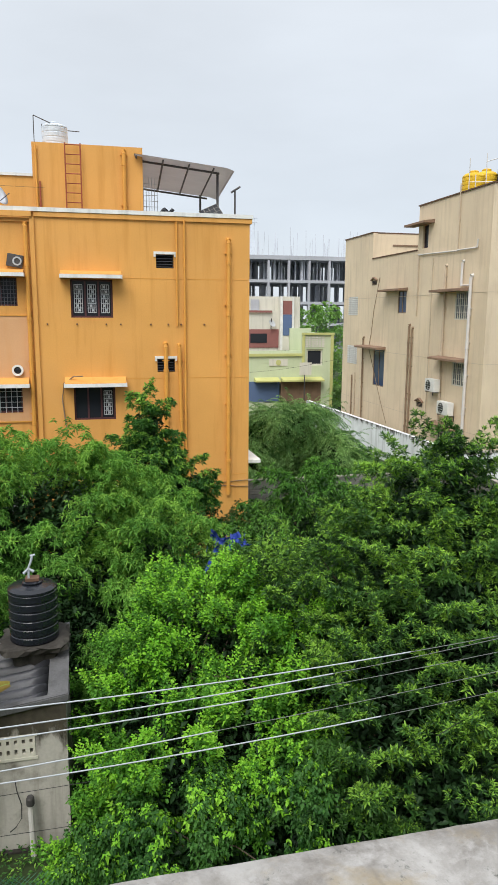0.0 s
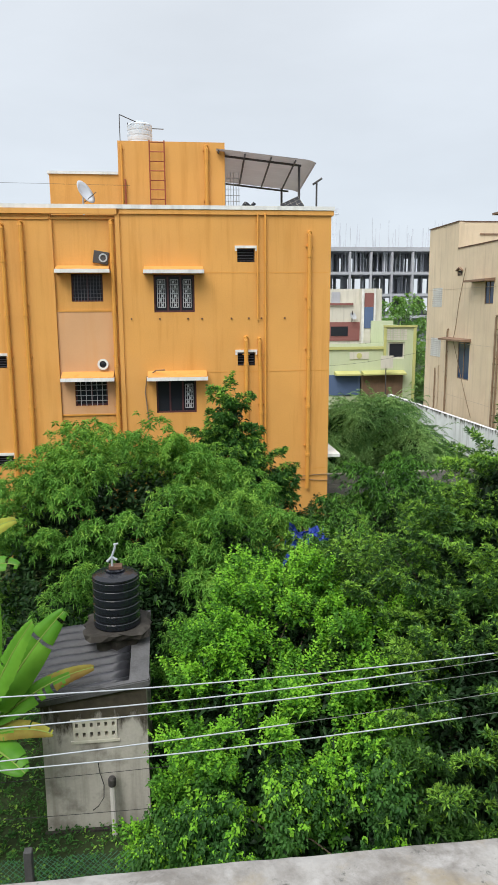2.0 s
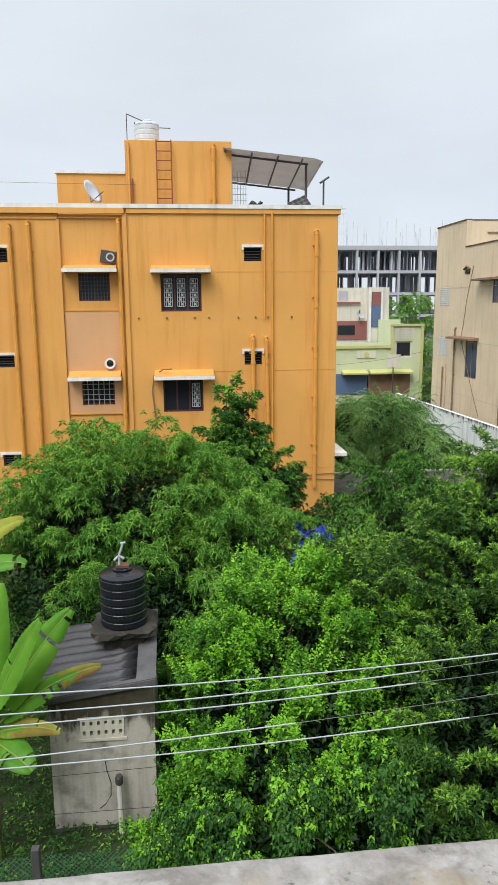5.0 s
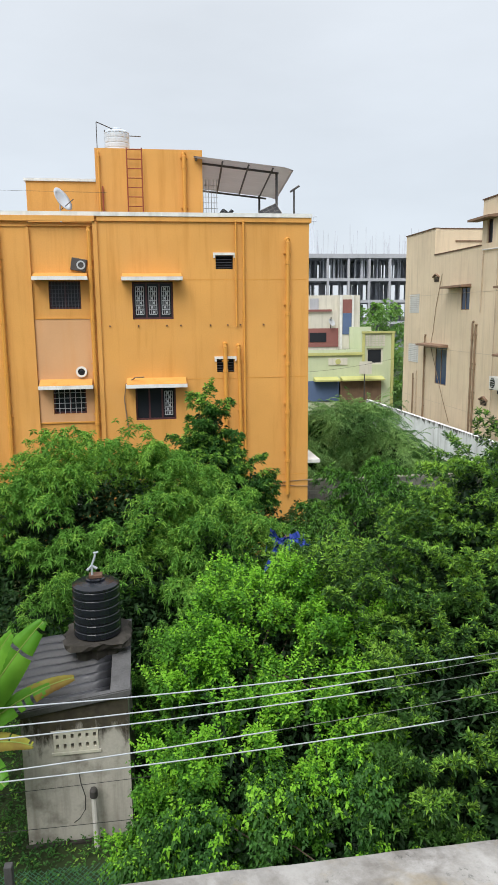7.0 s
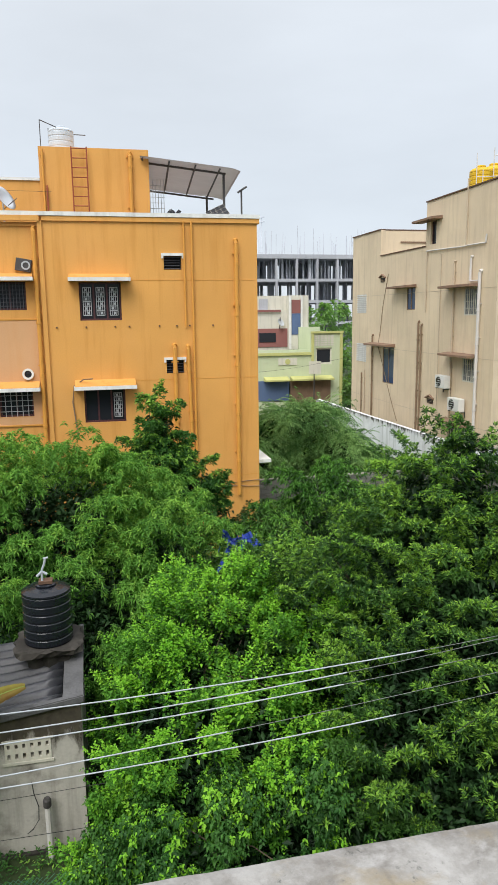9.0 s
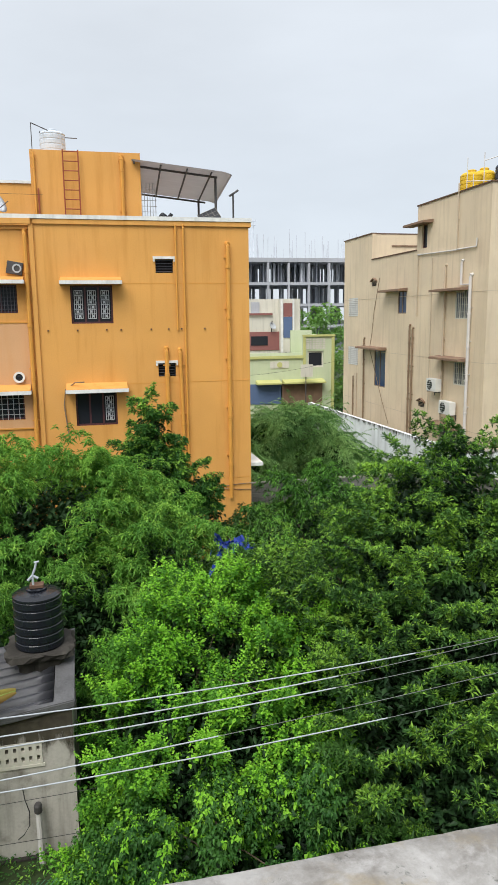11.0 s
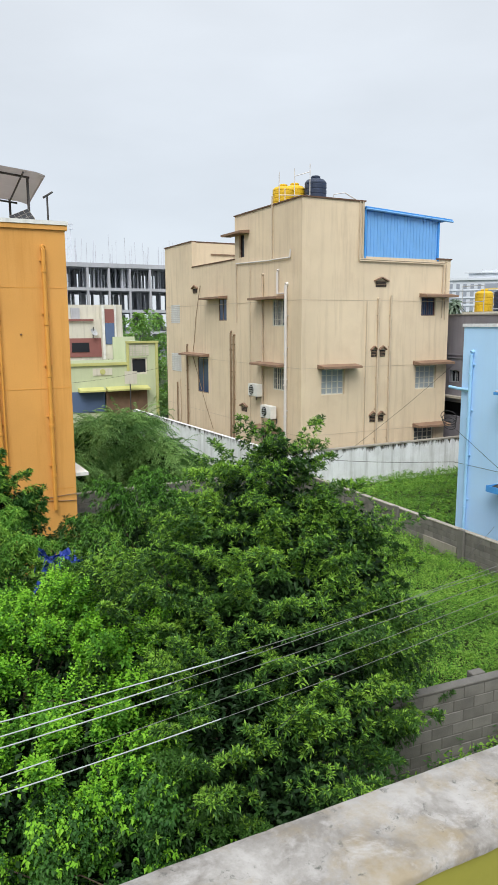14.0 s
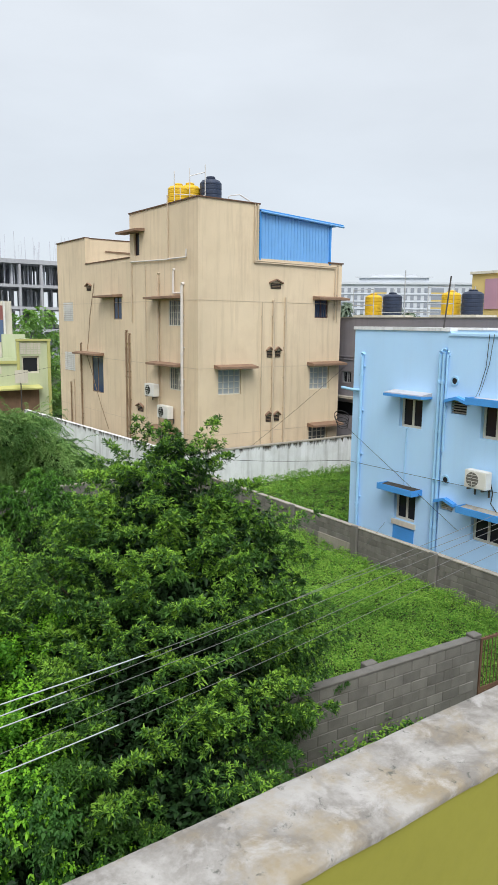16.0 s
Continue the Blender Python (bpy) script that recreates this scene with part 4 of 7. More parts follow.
for i, x in enumerate((1.95, 2.75, 3.55, 4.30)):
    z = 11.94 - 0.30 * (x - 1.9) / 2.95
    part("rib", rod([(x - 0.28, 22.4, z - 0.02), (x, 26.9, z - 0.18)], 0.03, 6), STEEL, can)
for y, dx, dz in ((22.9, -0.27, 0.0), (26.85, 0.0, -0.15)):
    part("beam", rod([(1.9 + dx, y, 11.90 + dz), (4.55 + dx, y, 11.63 + dz)], 0.035, 6), STEEL, can)
for x, y in ((4.22, 22.9), (4.30, 26.85)):
    part("post", rod([(x, y, 9.2), (x, y, 11.65)], 0.04, 8), STEEL, can)
bm = bm_new()
tube(bm, [(4.78, 22.9, 9.2), (4.78, 22.9, 11.16)], 0.03, 6)
tube(bm, [(4.66, 22.9, 11.08), (4.95, 22.9, 11.27)], 0.035, 6)
tagged(finish("street_lamp_pole", bm, STEEL), "thin dark steel lamp post on the roof parapet", "lamp post")
sp = thing("solar_panel", "small tilted dark solar panel on the orange roof", "solar panel")
bm = soft_box(-0.42, 0.42, -0.32, 0.32, 0, 0.035, 0.006)
p1 = part("panel", bm, TANK_BLACK, sp)
bm = bm_new()
for k in range(5):
    box(bm, -0.42 + 0.21 * k - 0.006, -0.42 + 0.21 * k + 0.006, -0.32, 0.32, 0.036, 0.040)
for k in range(4):
    box(bm, -0.42, 0.42, -0.32 + 0.213 * k - 0.006, -0.32 + 0.213 * k + 0.006, 0.041, 0.044)
p2 = part("grid", bm, CONCRETE, sp)
for p in (p1, p2):
    p.matrix_basis = pose(3.9, 22.3, 10.36, 48, -24, 0) @ Matrix.Scale(0.72, 4)
pieces("leg", [(3.8, 3.83, 22.35, 22.38, 9.2, 10.25), (4.1, 4.13, 22.35, 22.38, 9.2, 10.35)], STEEL, sp)
dish = thing("satellite_dish", "white satellite dish on a short mast on the orange roof", "satellite dish", (-2.36, 22.0, 9.2))
d = part("reflector", lathe([(0.02, 0.0), (0.16, 0.02), (0.28, 0.06), (0.36, 0.115), (0.365, 0.125), (0.27, 0.08), (0.15, 0.035), (0.02, 0.018)], 24), TANK_WHITE, dish, smooth=True)
d.matrix_basis = pose(0.02, 0, 1.38, 62, 0, 62)
part("mast", rod([(0.02, 0, 0), (0.02, 0, 1.3)], 0.025, 8), GALV, dish)
part("feed_arm", rod([(0.05, 0, 1.15), (0.42, -0.15, 1.42)], 0.012, 6), STEEL, dish)
cage = thing("wire_rack", "pale wire mesh rack standing on the roof terrace", "rack")
for k in range(7):
    part("wire", rod([(1.95 + 0.09 * k, 24.5, 9.2), (1.95 + 0.09 * k, 24.5, 11.7)], 0.009, 5), GALV, cage)
for k in range(11):
    part("wire", rod([(1.93, 24.5, 9.7 + 0.18 * k), (2.52, 24.5, 9.7 + 0.18 * k)], 0.008, 5), GALV, cage)
rngc = np.random.default_rng(5)
bm = bm_new()
for k in range(9):
    x = 2.20 + 0.035 * k
    z = 10.10 + 0.05 * math.sin(k * 0.9) + 0.02
    tube(bm, [(x, OY + 0.05, z - 0.03), (x + 0.04, OY + 0.12, z + 0.04), (x + 0.08, OY + 0.08, z)], 0.045, 7, 0.03)
tagged(finish("rag_bundle", bm, TANK_BLACK, smooth=True), "dark bundled rag lying on the white coping", "rag")
for lab, x, mt in (("dark plastic basin upside down on the roof", -0.85, TANK_DARK), ("dark plastic bowl on the roof", 1.75, TANK_BLACK)):
    ob = finish("plastic_basin", lathe([(0.28, 0), (0.28, 0.03), (0.22, 0.20), (0.05, 0.23)], 20, (x, 22.1, 10.02)), mt, smooth=True)
    tagged(ob, lab, "basin")
    part("support", boxes((x - 0.15, x + 0.15, 21.95, 22.25, 9.2, 10.018)), CONCRETE, ob)
# tilted junction box by the top window
jb = thing("wall_fan_box", "square grey metal exhaust fan box hung askew on the wall", "exhaust fan")
q = part("box", soft_box(-0.21, 0.21, -0.08, 0.0, -0.17, 0.17, 0.01), STEEL, jb)
q2 = part("fan_ring", lathe([(0.08, 0.0), (0.12, 0.0), (0.12, 0.03), (0.08, 0.03), (0.08, 0.0)], 20, cap=False), GALV, jb)
q.matrix_basis, q2.matrix_basis = pose(-1.78, OY + 0.058, 8.69, 0, 10, 0), pose(-1.72, OY - 0.022, 8.68, 90, 0, 0)

# ---- beige building ----
BX, BY = 16.38, 27.0
bl, br = Face("x", BX), Face("y", BY)
beige = thing("beige_apartment_building", "three-storey beige rendered apartment block with rain streaks", "building")
L_HOLES = [(34.72, 35.72, 7.40, 8.57), (28.45, 29.65, 7.12, 8.36), (37.24, 38.79, 3.27, 5.38), (28.40, 29.58, 4.15, 5.22), (28.40, 30.7, 0.9, 2.15), (32.59, 33.18, 10.54, 11.65)]
part("wall", bl.wall(BY, 33.65, 0, 12.60, [L_HOLES[1], L_HOLES[3], L_HOLES[4], L_HOLES[5]]), BEIGE, beige)
part("wall", bl.wall(33.652, 39.42, 0, 10.48, [L_HOLES[0], L_HOLES[2]]), BEIGE, beige)
part("wall", bl.wall(39.422, 43.9, 0, 11.95, [(41.5, 43.05, 7.28, 8.40), (41.4, 43.05, 4.28, 5.41)]), BEIGE, beige)
R_HOLES = [(23.08, 23.96, 7.60, 8.46), (22.87, 24.15, 4.06, 5.19), (17.46, 18.72, 4.03, 5.20), (22.9, 24.14, 1.1, 2.2), (20.40, 20.88, 8.90, 9.18)]
part("wall", br.wall(BX + 0.232, 19.63, 0, 12.60, [R_HOLES[2]]), BEIGE, beige)
part("wall", br.wall(19.632, 24.8, 0, 10.24, R_HOLES[:2] + R_HOLES[3:]), BEIGE, beige)
pieces("wall", [(19.40, 19.628, BY + 0.232, 33.4, 9.2, 12.6), (BX + 0.232, 19.4, 33.42, 33.65, 9.2, 12.6), (BX + 0.232, 19.6, 39.42, 39.65, 9.2, 11.93), (19.4, 19.62, 39.66, 43.88, 9.2, 11.93), (24.57, 24.8, BY + 0.232, 43.9, 0, 10.24), (BX + 0.232, 24.56, 43.67, 43.9, 0, 10.2)], BEIGE, beige)
pieces("roof_slab", [(BX + 0.24, 24.56, BY + 0.24, 43.66, 9.1, 9.25), (BX + 0.24, 19.39, BY + 0.24, 33.4, 12.2, 12.35), (BX + 0.24, 19.39, 39.66, 43.66, 11.5, 11.62)], CONCRETE, beige)
for z in (3.1, 6.1):
    part("floor_slab", boxes((BX + 0.6, 24.56, BY + 0.6, 43.66, z, z + 0.15)), CONCRETE, beige)
cop = [(BX - 0.05, BX + 0.28, BY - 0.05, 33.7, 12.602, 12.66), (BX + 0.282, 19.68, BY - 0.05, BY + 0.28, 12.602, 12.66), (BX - 0.04, BX + 0.27, 33.702, 39.42, 10.482, 10.54), (BX - 0.05, BX + 0.28, 39.43, 43.95, 11.952, 12.01), (BX + 0.282, 19.64, 39.40, 39.68, 11.932, 11.99), (23.9, 24.85, BY - 0.05, BY + 0.28, 10.242, 10.31)]
for c in cop:
    part("coping", boxes(c), RUST, beige, "rust-brown parapet coping")
part("roof_rail", boxes((BX + 1.2, 19.5, 39.36, 39.40, 11.25, 11.32)), BROWN, beige)
for u0, u1, z in ((BX + 0.02, 24.78, 8.28), (BX + 0.02, 24.78, 5.26), (BX + 0.02, 24.78, 2.2)):
    bm = bm_new()
    br.box(bm, u0, u1, -0.008, -0.001, z - 0.010, z + 0.010)
    part("plaster_joint", bm, BEIGE_PIPE, beige)
for z in (8.28, 5.26, 2.2):
    bm = bm_new()
    bl.box(bm, BY + 0.02, 43.8, -0.008, -0.001, z - 0.010, z + 0.010)
    part("plaster_joint", bm, BEIGE_PIPE, beige)
add_window(bl, beige, *L_HOLES[0], BROWN_PIPE, PANE_BLUE, 2, inset=0.02, label="dark glazed window")
add_window(bl, beige, *L_HOLES[1], CREAM_FRAME, PANE_GREY, 3, 6, 3, CREAM_FRAME, inset=0.01, label="cream framed window with a grille")
add_window(bl, beige, *L_HOLES[2], BROWN_PIPE, PANE_BLUE, 2, inset=0.02, label="tall blue-tinted glazed window")
add_window(bl, beige, *L_HOLES[3], CREAM_FRAME, PANE_GREY, 3, 6, 3, CREAM_FRAME, inset=0.01, label="cream framed window with a grille")
add_window(bl, beige, *L_HOLES[4], CREAM_FRAME, PANE_GREY, 3, 6, 3, CREAM_FRAME, inset=0.01)
add_window(bl, beige, *L_HOLES[5], WOOD_DARK, PANE, 1)
add_window(br, beige, *R_HOLES[0], WOOD_DARK, PANE_BLUE, 2, 6, 0, GRILLE_DARK)
for h in R_HOLES[1:4]:
    add_window(br, beige, *h, CREAM_FRAME, PANE_GREY if h is R_HOLES[3] else PANE_PALE, 4, 0, 0, None, label="cream framed casement window")
    bm = bm_new()
    for k in range(1, 4):
        z = h[2] + (h[3] - h[2]) * k / 4
        br.box(bm, h[0] + 0.05, h[1] - 0.05, 0.094, 0.099, z - 0.016, z + 0.016)
    part("glazing_bars", bm, CREAM_FRAME, beige.children[-1])
for (a, b, c, d_) in ((41.5, 43.05, 7.28, 8.40), (41.4, 43.05, 4.28, 5.41)):
    bm = bm_new()
    bl.box(bm, a, b, 0.06, 0.09, c, d_)
    lv = part("louvre_window", bm, PVC, beige, "white louvred window")
    for k in range(10):
        z = c + (d_ - c) * (k + 0.5) / 10
        bm = bm_new()
        bl.box(bm, a + 0.02, b - 0.02, -0.02, 0.055, z - 0.035, z + 0.035)
        part("louvre", bm, WHITE, lv)
for u0, u1, z in ((34.6, 37.3, 8.62), (28.3, 31.2, 8.42), (37.1, 40.5, 5.45), (28.3, 31.0, 5.33), (28.3, 31.0, 2.22), (32.0, 34.2, 11.70)):
    hood(bl, beige, u0, u1, z - 0.06, z + 0.08, 0.55, BROWN)
for u0, u1, z in ((22.93, 24.9, 8.53), (22.68, 24.86, 5.33), (17.22, 19.32, 5.30), (22.79, 24.77, 2.27)):
    hood(br, beige, u0, u1, z - 0.06, z + 0.10, 0.55, BROWN)
# gabled ventilators
for fc, u, z, w in ((br, 20.64, 8.90, 0.30), (br, 20.33, 5.70, 0.15), (br, 20.83, 5.70, 0.15), (br, 20.33, 2.62, 0.15), (br, 20.83, 2.62, 0.15), (bl, 39.0, 9.0, 0.30), (bl, 32.65, 2.75, 0.30)):
    bm = bm_new()
    hh = 0.30 if w > 0.2 else 0.36
    v = [bm.verts.new(fc.p(u + s * w * 1.35, d_, z + hh + (0.16 if s == 0 else 0.0))) for d_ in (-0.12, -0.002) for s in (-1, 0, 1)]
    v2 = [bm.verts.new(fc.p(u + s * w * 1.35, d_, z + hh + (0.10 if s == 0 else -0.06))) for d_ in (-0.12, -0.002) for s in (-1, 0, 1)]
    for a, b in ((0, 1), (1, 2)):
        bm.faces.new((v[a], v[b], v[b + 3], v[a + 3])), bm.faces.new((v2[a], v2[a + 3], v2[b + 3], v2[b])), bm.faces.new((v[a], v2[a], v2[b], v[b]))
    bm.faces.new((v[0], v[3], v2[3], v2[0])), bm.faces.new((v[2], v2[2], v2[5], v[5]))
    ven = part("ventilator", bm, BROWN, beige, "small gabled brown ventilator")
    # Dark plate on the wall face, painted as the shade of an opening.
    bm = bm_new()
    fc.box(bm, u - w, u + w, -0.02, -0.003, z, z + hh - 0.05)
    part("opening", bm, VOID, ven)
    bm = bm_new()
    for k in range(4):
        fc.box(bm, u - w, u + w, -0.035, -0.022, z + 0.03 + 0.07 * k, z + 0.05 + 0.07 * k)
    part("slats", bm, BROWN_PIPE, ven)
for fc, u, z0, z1, r, mt in ((bl, 40.27, 0.5, 5.92, 0.05, BROWN_PIPE), (bl, 34.1, 0.5, 6.76, 0.05, BROWN_PIPE), (bl, 33.75, 0.5, 6.6, 0.05, BROWN_PIPE), (bl, 30.54, 0.5, 9.5, 0.05, BEIGE_PIPE), (bl, 29.05, 8.6, 9.6, 0.055, PVC), (bl, 28.24, 0.5, 8.94, 0.07, PVC), (bl, 33.4, 7.28, 10.2, 0.03, BEIGE_PIPE), (bl, 29.6, 10.15, 13.0, 0.03, BEIGE_PIPE), (bl, 42.0, 0.5, 3.6, 0.04, BROWN_PIPE), (bl, 41.5, 0.5, 3.8, 0.035, BEIGE_PIPE),
                           (br, 20.51, 0.5, 8.29, 0.05, BEIGE_PIPE), (br, 21.22, 0.5, 8.52, 0.045, BEIGE_PIPE), (br, 19.85, 0.5, 8.27, 0.02, BEIGE_PIPE), (br, 19.36, 10.05, 12.6, 0.03, BEIGE_PIPE), (br, 19.52, 10.12, 12.6, 0.03, BEIGE_PIPE), (br, 24.33, 7.5, 10.05, 0.025, BEIGE_PIPE), (br, 24.5, 7.4, 10.1, 0.025, BEIGE_PIPE), (bl, 31.9, 1.2, 10.0, 0.018, BEIGE_PIPE)):
    drain(fc, beige, u, z0, z1, r, mt, hooked=r > 0.045)
for pts, fc in (([(29.6, 10.15), (33.42, 10.26)], bl), ([(29.6, 10.17), (27.95, 10.15)], bl), ([(27.95, 10.15), (27.9, 10.5)], bl), ([(29.05, 8.62), (28.25, 8.60)], bl)):
    part("drain_pipe", rod([fc.p(u, -0.06, z) for u, z in pts], 0.035, 6), PVC, beige)
for z0, z1 in ((10.04, 10.02), (10.11, 10.09)):
    part("drain_pipe", rod([br.p(19.36, -0.06, z0), br.p(24.35, -0.06, z1)], 0.03, 6), BEIGE_PIPE, beige)
part("cable", rod([bl.p(38.2, -0.03, 9.4), bl.p(38.9, -0.03, 7.6), bl.p(39.2, -0.03, 6.2), bl.p(39.5, -0.03, 5.4), bl.p(37.6, -0.03, 2.6), bl.p(36.6, -0.03, 1.3)], 0.016, 5), BROWN_PIPE, beige)

# blue sheet room on the beige roof
br2 = thing("blue_roof_shed", "bright blue corrugated metal sheet room on the beige roof", "roof shed")


def prism(bm, a, b, z0, za, zb, depth):
    """A plate between plan points a and b, from z0 up to za at a and zb at b, with a thickness towards depth."""
    (x0, y0), (x1, y1), (dx, dy) = a, b, depth
    v = [bm.verts.new(p) for p in ((x0, y0, z0), (x1, y1, z0), (x1, y1, zb), (x0, y0, za), (x0 + dx, y0 + dy, z0), (x1 + dx, y1 + dy, z0), (x1 + dx, y1 + dy, zb), (x0 + dx, y0 + dy, za))]
    for f in ((0, 1, 2, 3), (7, 6, 5, 4), (0, 4, 5, 1), (1, 5, 6, 2), (2, 6, 7, 3), (3, 7, 4, 0)):
        bm.faces.new([v[i] for i in f])
    bmesh.ops.recalc_face_normals(bm, faces=bm.faces[:])
    return bm


part("front_sheet", prism(bm_new(), (19.68, BY + 0.05), (23.98, BY + 0.05), 10.17, 12.34, 12.12, (0, 0.02)), BLUE_SHEET, br2)
part("side_sheet", prism(bm_new(), (23.98, BY + 0.08), (23.98, BY + 6), 9.25, 12.12, 12.12, (-0.02, 0)), BLUE_SHEET, br2)
for k in range(22):
    x = 19.82 + 0.19 * k
    za = 12.34 - 0.22 * (x - 19.68) / 4.3
    part("rib", prism(bm_new(), (x, BY + 0.028), (x + 0.035, BY + 0.028), 10.18, za, za, (0, 0.02)), BLUE_SHEET, br2)
pieces("corner_trim", [(23.93, 24.02, BY - 0.02, BY + 0.055, 10.17, 12.10), (19.66, 19.74, BY - 0.02, BY + 0.05, 10.17, 12.30)], BLUE_DEEP, br2)
bm = bm_new()
vv = [bm.verts.new(p) for p in ((19.64, BY - 0.12, 12.36), (24.7, BY - 0.12, 12.08), (24.7, BY + 6.2, 12.08), (19.64, BY + 6.2, 12.36), (19.64, BY - 0.12, 12.41), (24.7, BY - 0.12, 12.13), (24.7, BY + 6.2, 12.13), (19.64, BY + 6.2, 12.41))]
for f in ((3, 2, 1, 0), (4, 5, 6, 7), (0, 1, 5, 4), (1, 2, 6, 5), (2, 3, 7, 6), (3, 0, 4, 7)):
    bm.faces.new([vv[i] for i in f])
part("roof_sheet", bm, BLUE_DEEP, br2)
part("fascia", rod([(19.64, BY - 0.13, 12.30), (24.72, BY - 0.13, 12.02)], 0.05, 6), BLUE_SHEET, br2)
stand = 12.35
for x, y, mt, lab, r, h in ((17.30, 30.3, TANK_YELLOW, "yellow plastic water tank on the beige roof", 0.50, 1.35), (18.05, 30.5, TANK_YELLOW, "yellow plastic water tank on the beige roof", 0.50, 1.5), (18.72, 29.7, TANK_DARK, "dark blue plastic water tank on the beige roof", 0.52, 1.75)):
    water_tank("water_tank", lab, mt, x, y, stand, r, h, 6, "tanks on the beige roof")
bm = bm_new()
for x, y, h in ((16.75, 29.7, 14.1), (17.45, 29.5, 14.3), (18.1, 29.2, 14.5), (17.0, 29.6, 13.4)):
    tube(bm, [(x, y, 12.35), (x, y, h)], 0.02, 6)
tube(bm, [(16.75, 29.7, 13.1), (18.1, 29.2, 13.1)], 0.02, 6), tube(bm, [(17.45, 29.5, 13.95), (18.1, 29.2, 14.15)], 0.02, 6)
tagged(finish("roof_pipework", bm, PVC), "white plastic pipework round the roof tanks", "pipes")
tagged(finish("roof_hose", rod([(18.2, 27.6, 12.36), (18.3, 27.5, 12.9), (18.8, 27.4, 13.0), (19.5, 27.3, 12.67)], 0.025, 6), PVC), "white hose arching over the roof parapet", "hose")


def outdoor_unit(fc, u0, u1, z0, z1, out=0.32, case=None, fan_mat=None):
    ac = thing("air_conditioner", "white air conditioner outdoor unit on wall brackets", "air conditioner", group="air conditioners")
    bm = bm_new()
    fc.box(bm, u0, u1, -0.10 - out, -0.10, z0, z1)
    bmesh.ops.bevel(bm, geom=bm.edges[:], offset=0.02, segments=2, affect="EDGES")
    part("casing", bm, case or AC_WHITE, ac)
    w, h = abs(u1 - u0), z1 - z0
    c = min(u0, u1) + w * (0.62 if fc.axis == "x" else 0.38)
    R = min(w, h) * 0.40
    fan = part("fan_grille", lathe([(R, 0), (R, 0.012), (R * 0.9, 0.014), (R * 0.25, 0.016), (R * 0.1, 0.02)], 24), fan_mat or TANK_BLACK, ac)
    fan.matrix_basis = Matrix.Translation(fc.p(c, -0.102 - out, z0 + h * 0.5)) @ (pose(0, 0, 0, 90, 0, 0) if fc.axis == "y" else pose(0, 0, 0, 0, -90, 0))
    bm = bm_new()
    for k in range(4):
        fc.box(bm, c - R, c + R, -0.125 - out, -0.120 - out, z0 + h * 0.5 + R * (-0.66 + 0.44 * k) - 0.006, z0 + h * 0.5 + R * (-0.66 + 0.44 * k) + 0.006)
    fc.box(bm, c - 0.006, c + 0.006, -0.119 - out, -0.114 - out, z0 + h * 0.5 - R, z0 + h * 0.5 + R)
    part("guard", bm, AC_WHITE, ac)
    for u in (u0 + 0.12 * (1 if u1 > u0 else -1), u1 - 0.12 * (1 if u1 > u0 else -1)):
        bm = bm_new()
        fc.box(bm, u - 0.02, u + 0.02, -0.10 - out, -0.002, z0 - 0.05, z0 - 0.003)
        fc.box(bm, u - 0.02, u + 0.02, -0.04, -0.003, z0 - 0.25, z0 - 0.052)
        part("bracket", bm, STEEL, ac)
    return ac


outdoor_unit(bl, 30.45, 31.40, 3.72, 4.32)
outdoor_unit(bl, 29.05, 30.1, 2.78, 3.38)

# whitewashed compound wall of the beige block
bm = bm_new()
box(bm, 14.9, 25.2, 25.7, 25.92, 0, 1.72)
vv = [bm.verts.new(p) for p in ((14.15, 44.5, 0), (14.37, 44.5, 0), (15.12, 25.93, 0), (14.9, 25.93, 0), (14.15, 44.5, 1.72), (14.37, 44.5, 1.72), (15.12, 25.93, 1.72), (14.9, 25.93, 1.72))]
for f in ((3, 2, 1, 0), (4, 5, 6, 7), (0, 1, 5, 4), (1, 2, 6, 5), (2, 3, 7, 6), (3, 0, 4, 7)):
    bm.faces.new([vv[i] for i in f])
bmesh.ops.recalc_face_normals(bm, faces=bm.faces[:])
cwl = tagged(finish("compound_wall", bm, STAINED), "whitewashed compound wall streaked with black mould", "wall", kind="structure")
mould_strip("algae_stain", (14.9, 25.7, 0), (25.2, 25.7, 0), 1.72, 0.7, (0, -1, 0), cwl)
mould_strip("algae_stain", (14.15, 44.5, 0), (14.9, 25.93, 0), 1.72, 0.8, (-1, 0, 0), cwl)
bm = boxes((14.88, 25.22, 25.68, 25.94, 1.722, 1.78))
tagged(finish("wall_coping", bm, CONCRETE), "dark stained cement coping on the white wall", "coping", kind="structure")

# ---- blue house ----
UX = 16.5
uf, ug = Face("x", UX), Face("x", UX - 0.10)
blue = thing("blue_house", "two-storey pale blue painted house with blue sunshades", "building")
B_HOLES = [(14.20, 15.10, 4.18, 5.12), (14.28, 15.15, 1.22, 2.18)]
C_HOLES = [(12.52, 13.07, 4.82, 5.20), (12.79, 13.25, 1.96, 2.22), (11.13, 12.03, 4.24, 5.19), (11.1, 12.13, 1.30, 2.13), (9.2, 10.2, 4.2, 5.15)]
part("wall", uf.wall(13.30, 17.2, 0, 7.14, B_HOLES), BLUE, blue)
part("wall", ug.wall(5.0, 13.298, 0, 7.02, C_HOLES), BLUE, blue)
pieces("wall", [(UX + 0.232, 24.5, 16.97, 17.2, 0, 7.14), (24.27, 24.5, 5.2, 16.968, 0, 7.14), (UX + 0.14, 24.5, 5.0, 5.2, 0, 7.02)], BLUE, blue)
pieces("roof_slab", [(UX + 0.24, 24.26, 5.21, 16.96, 6.4, 6.55)], CONCRETE, blue)
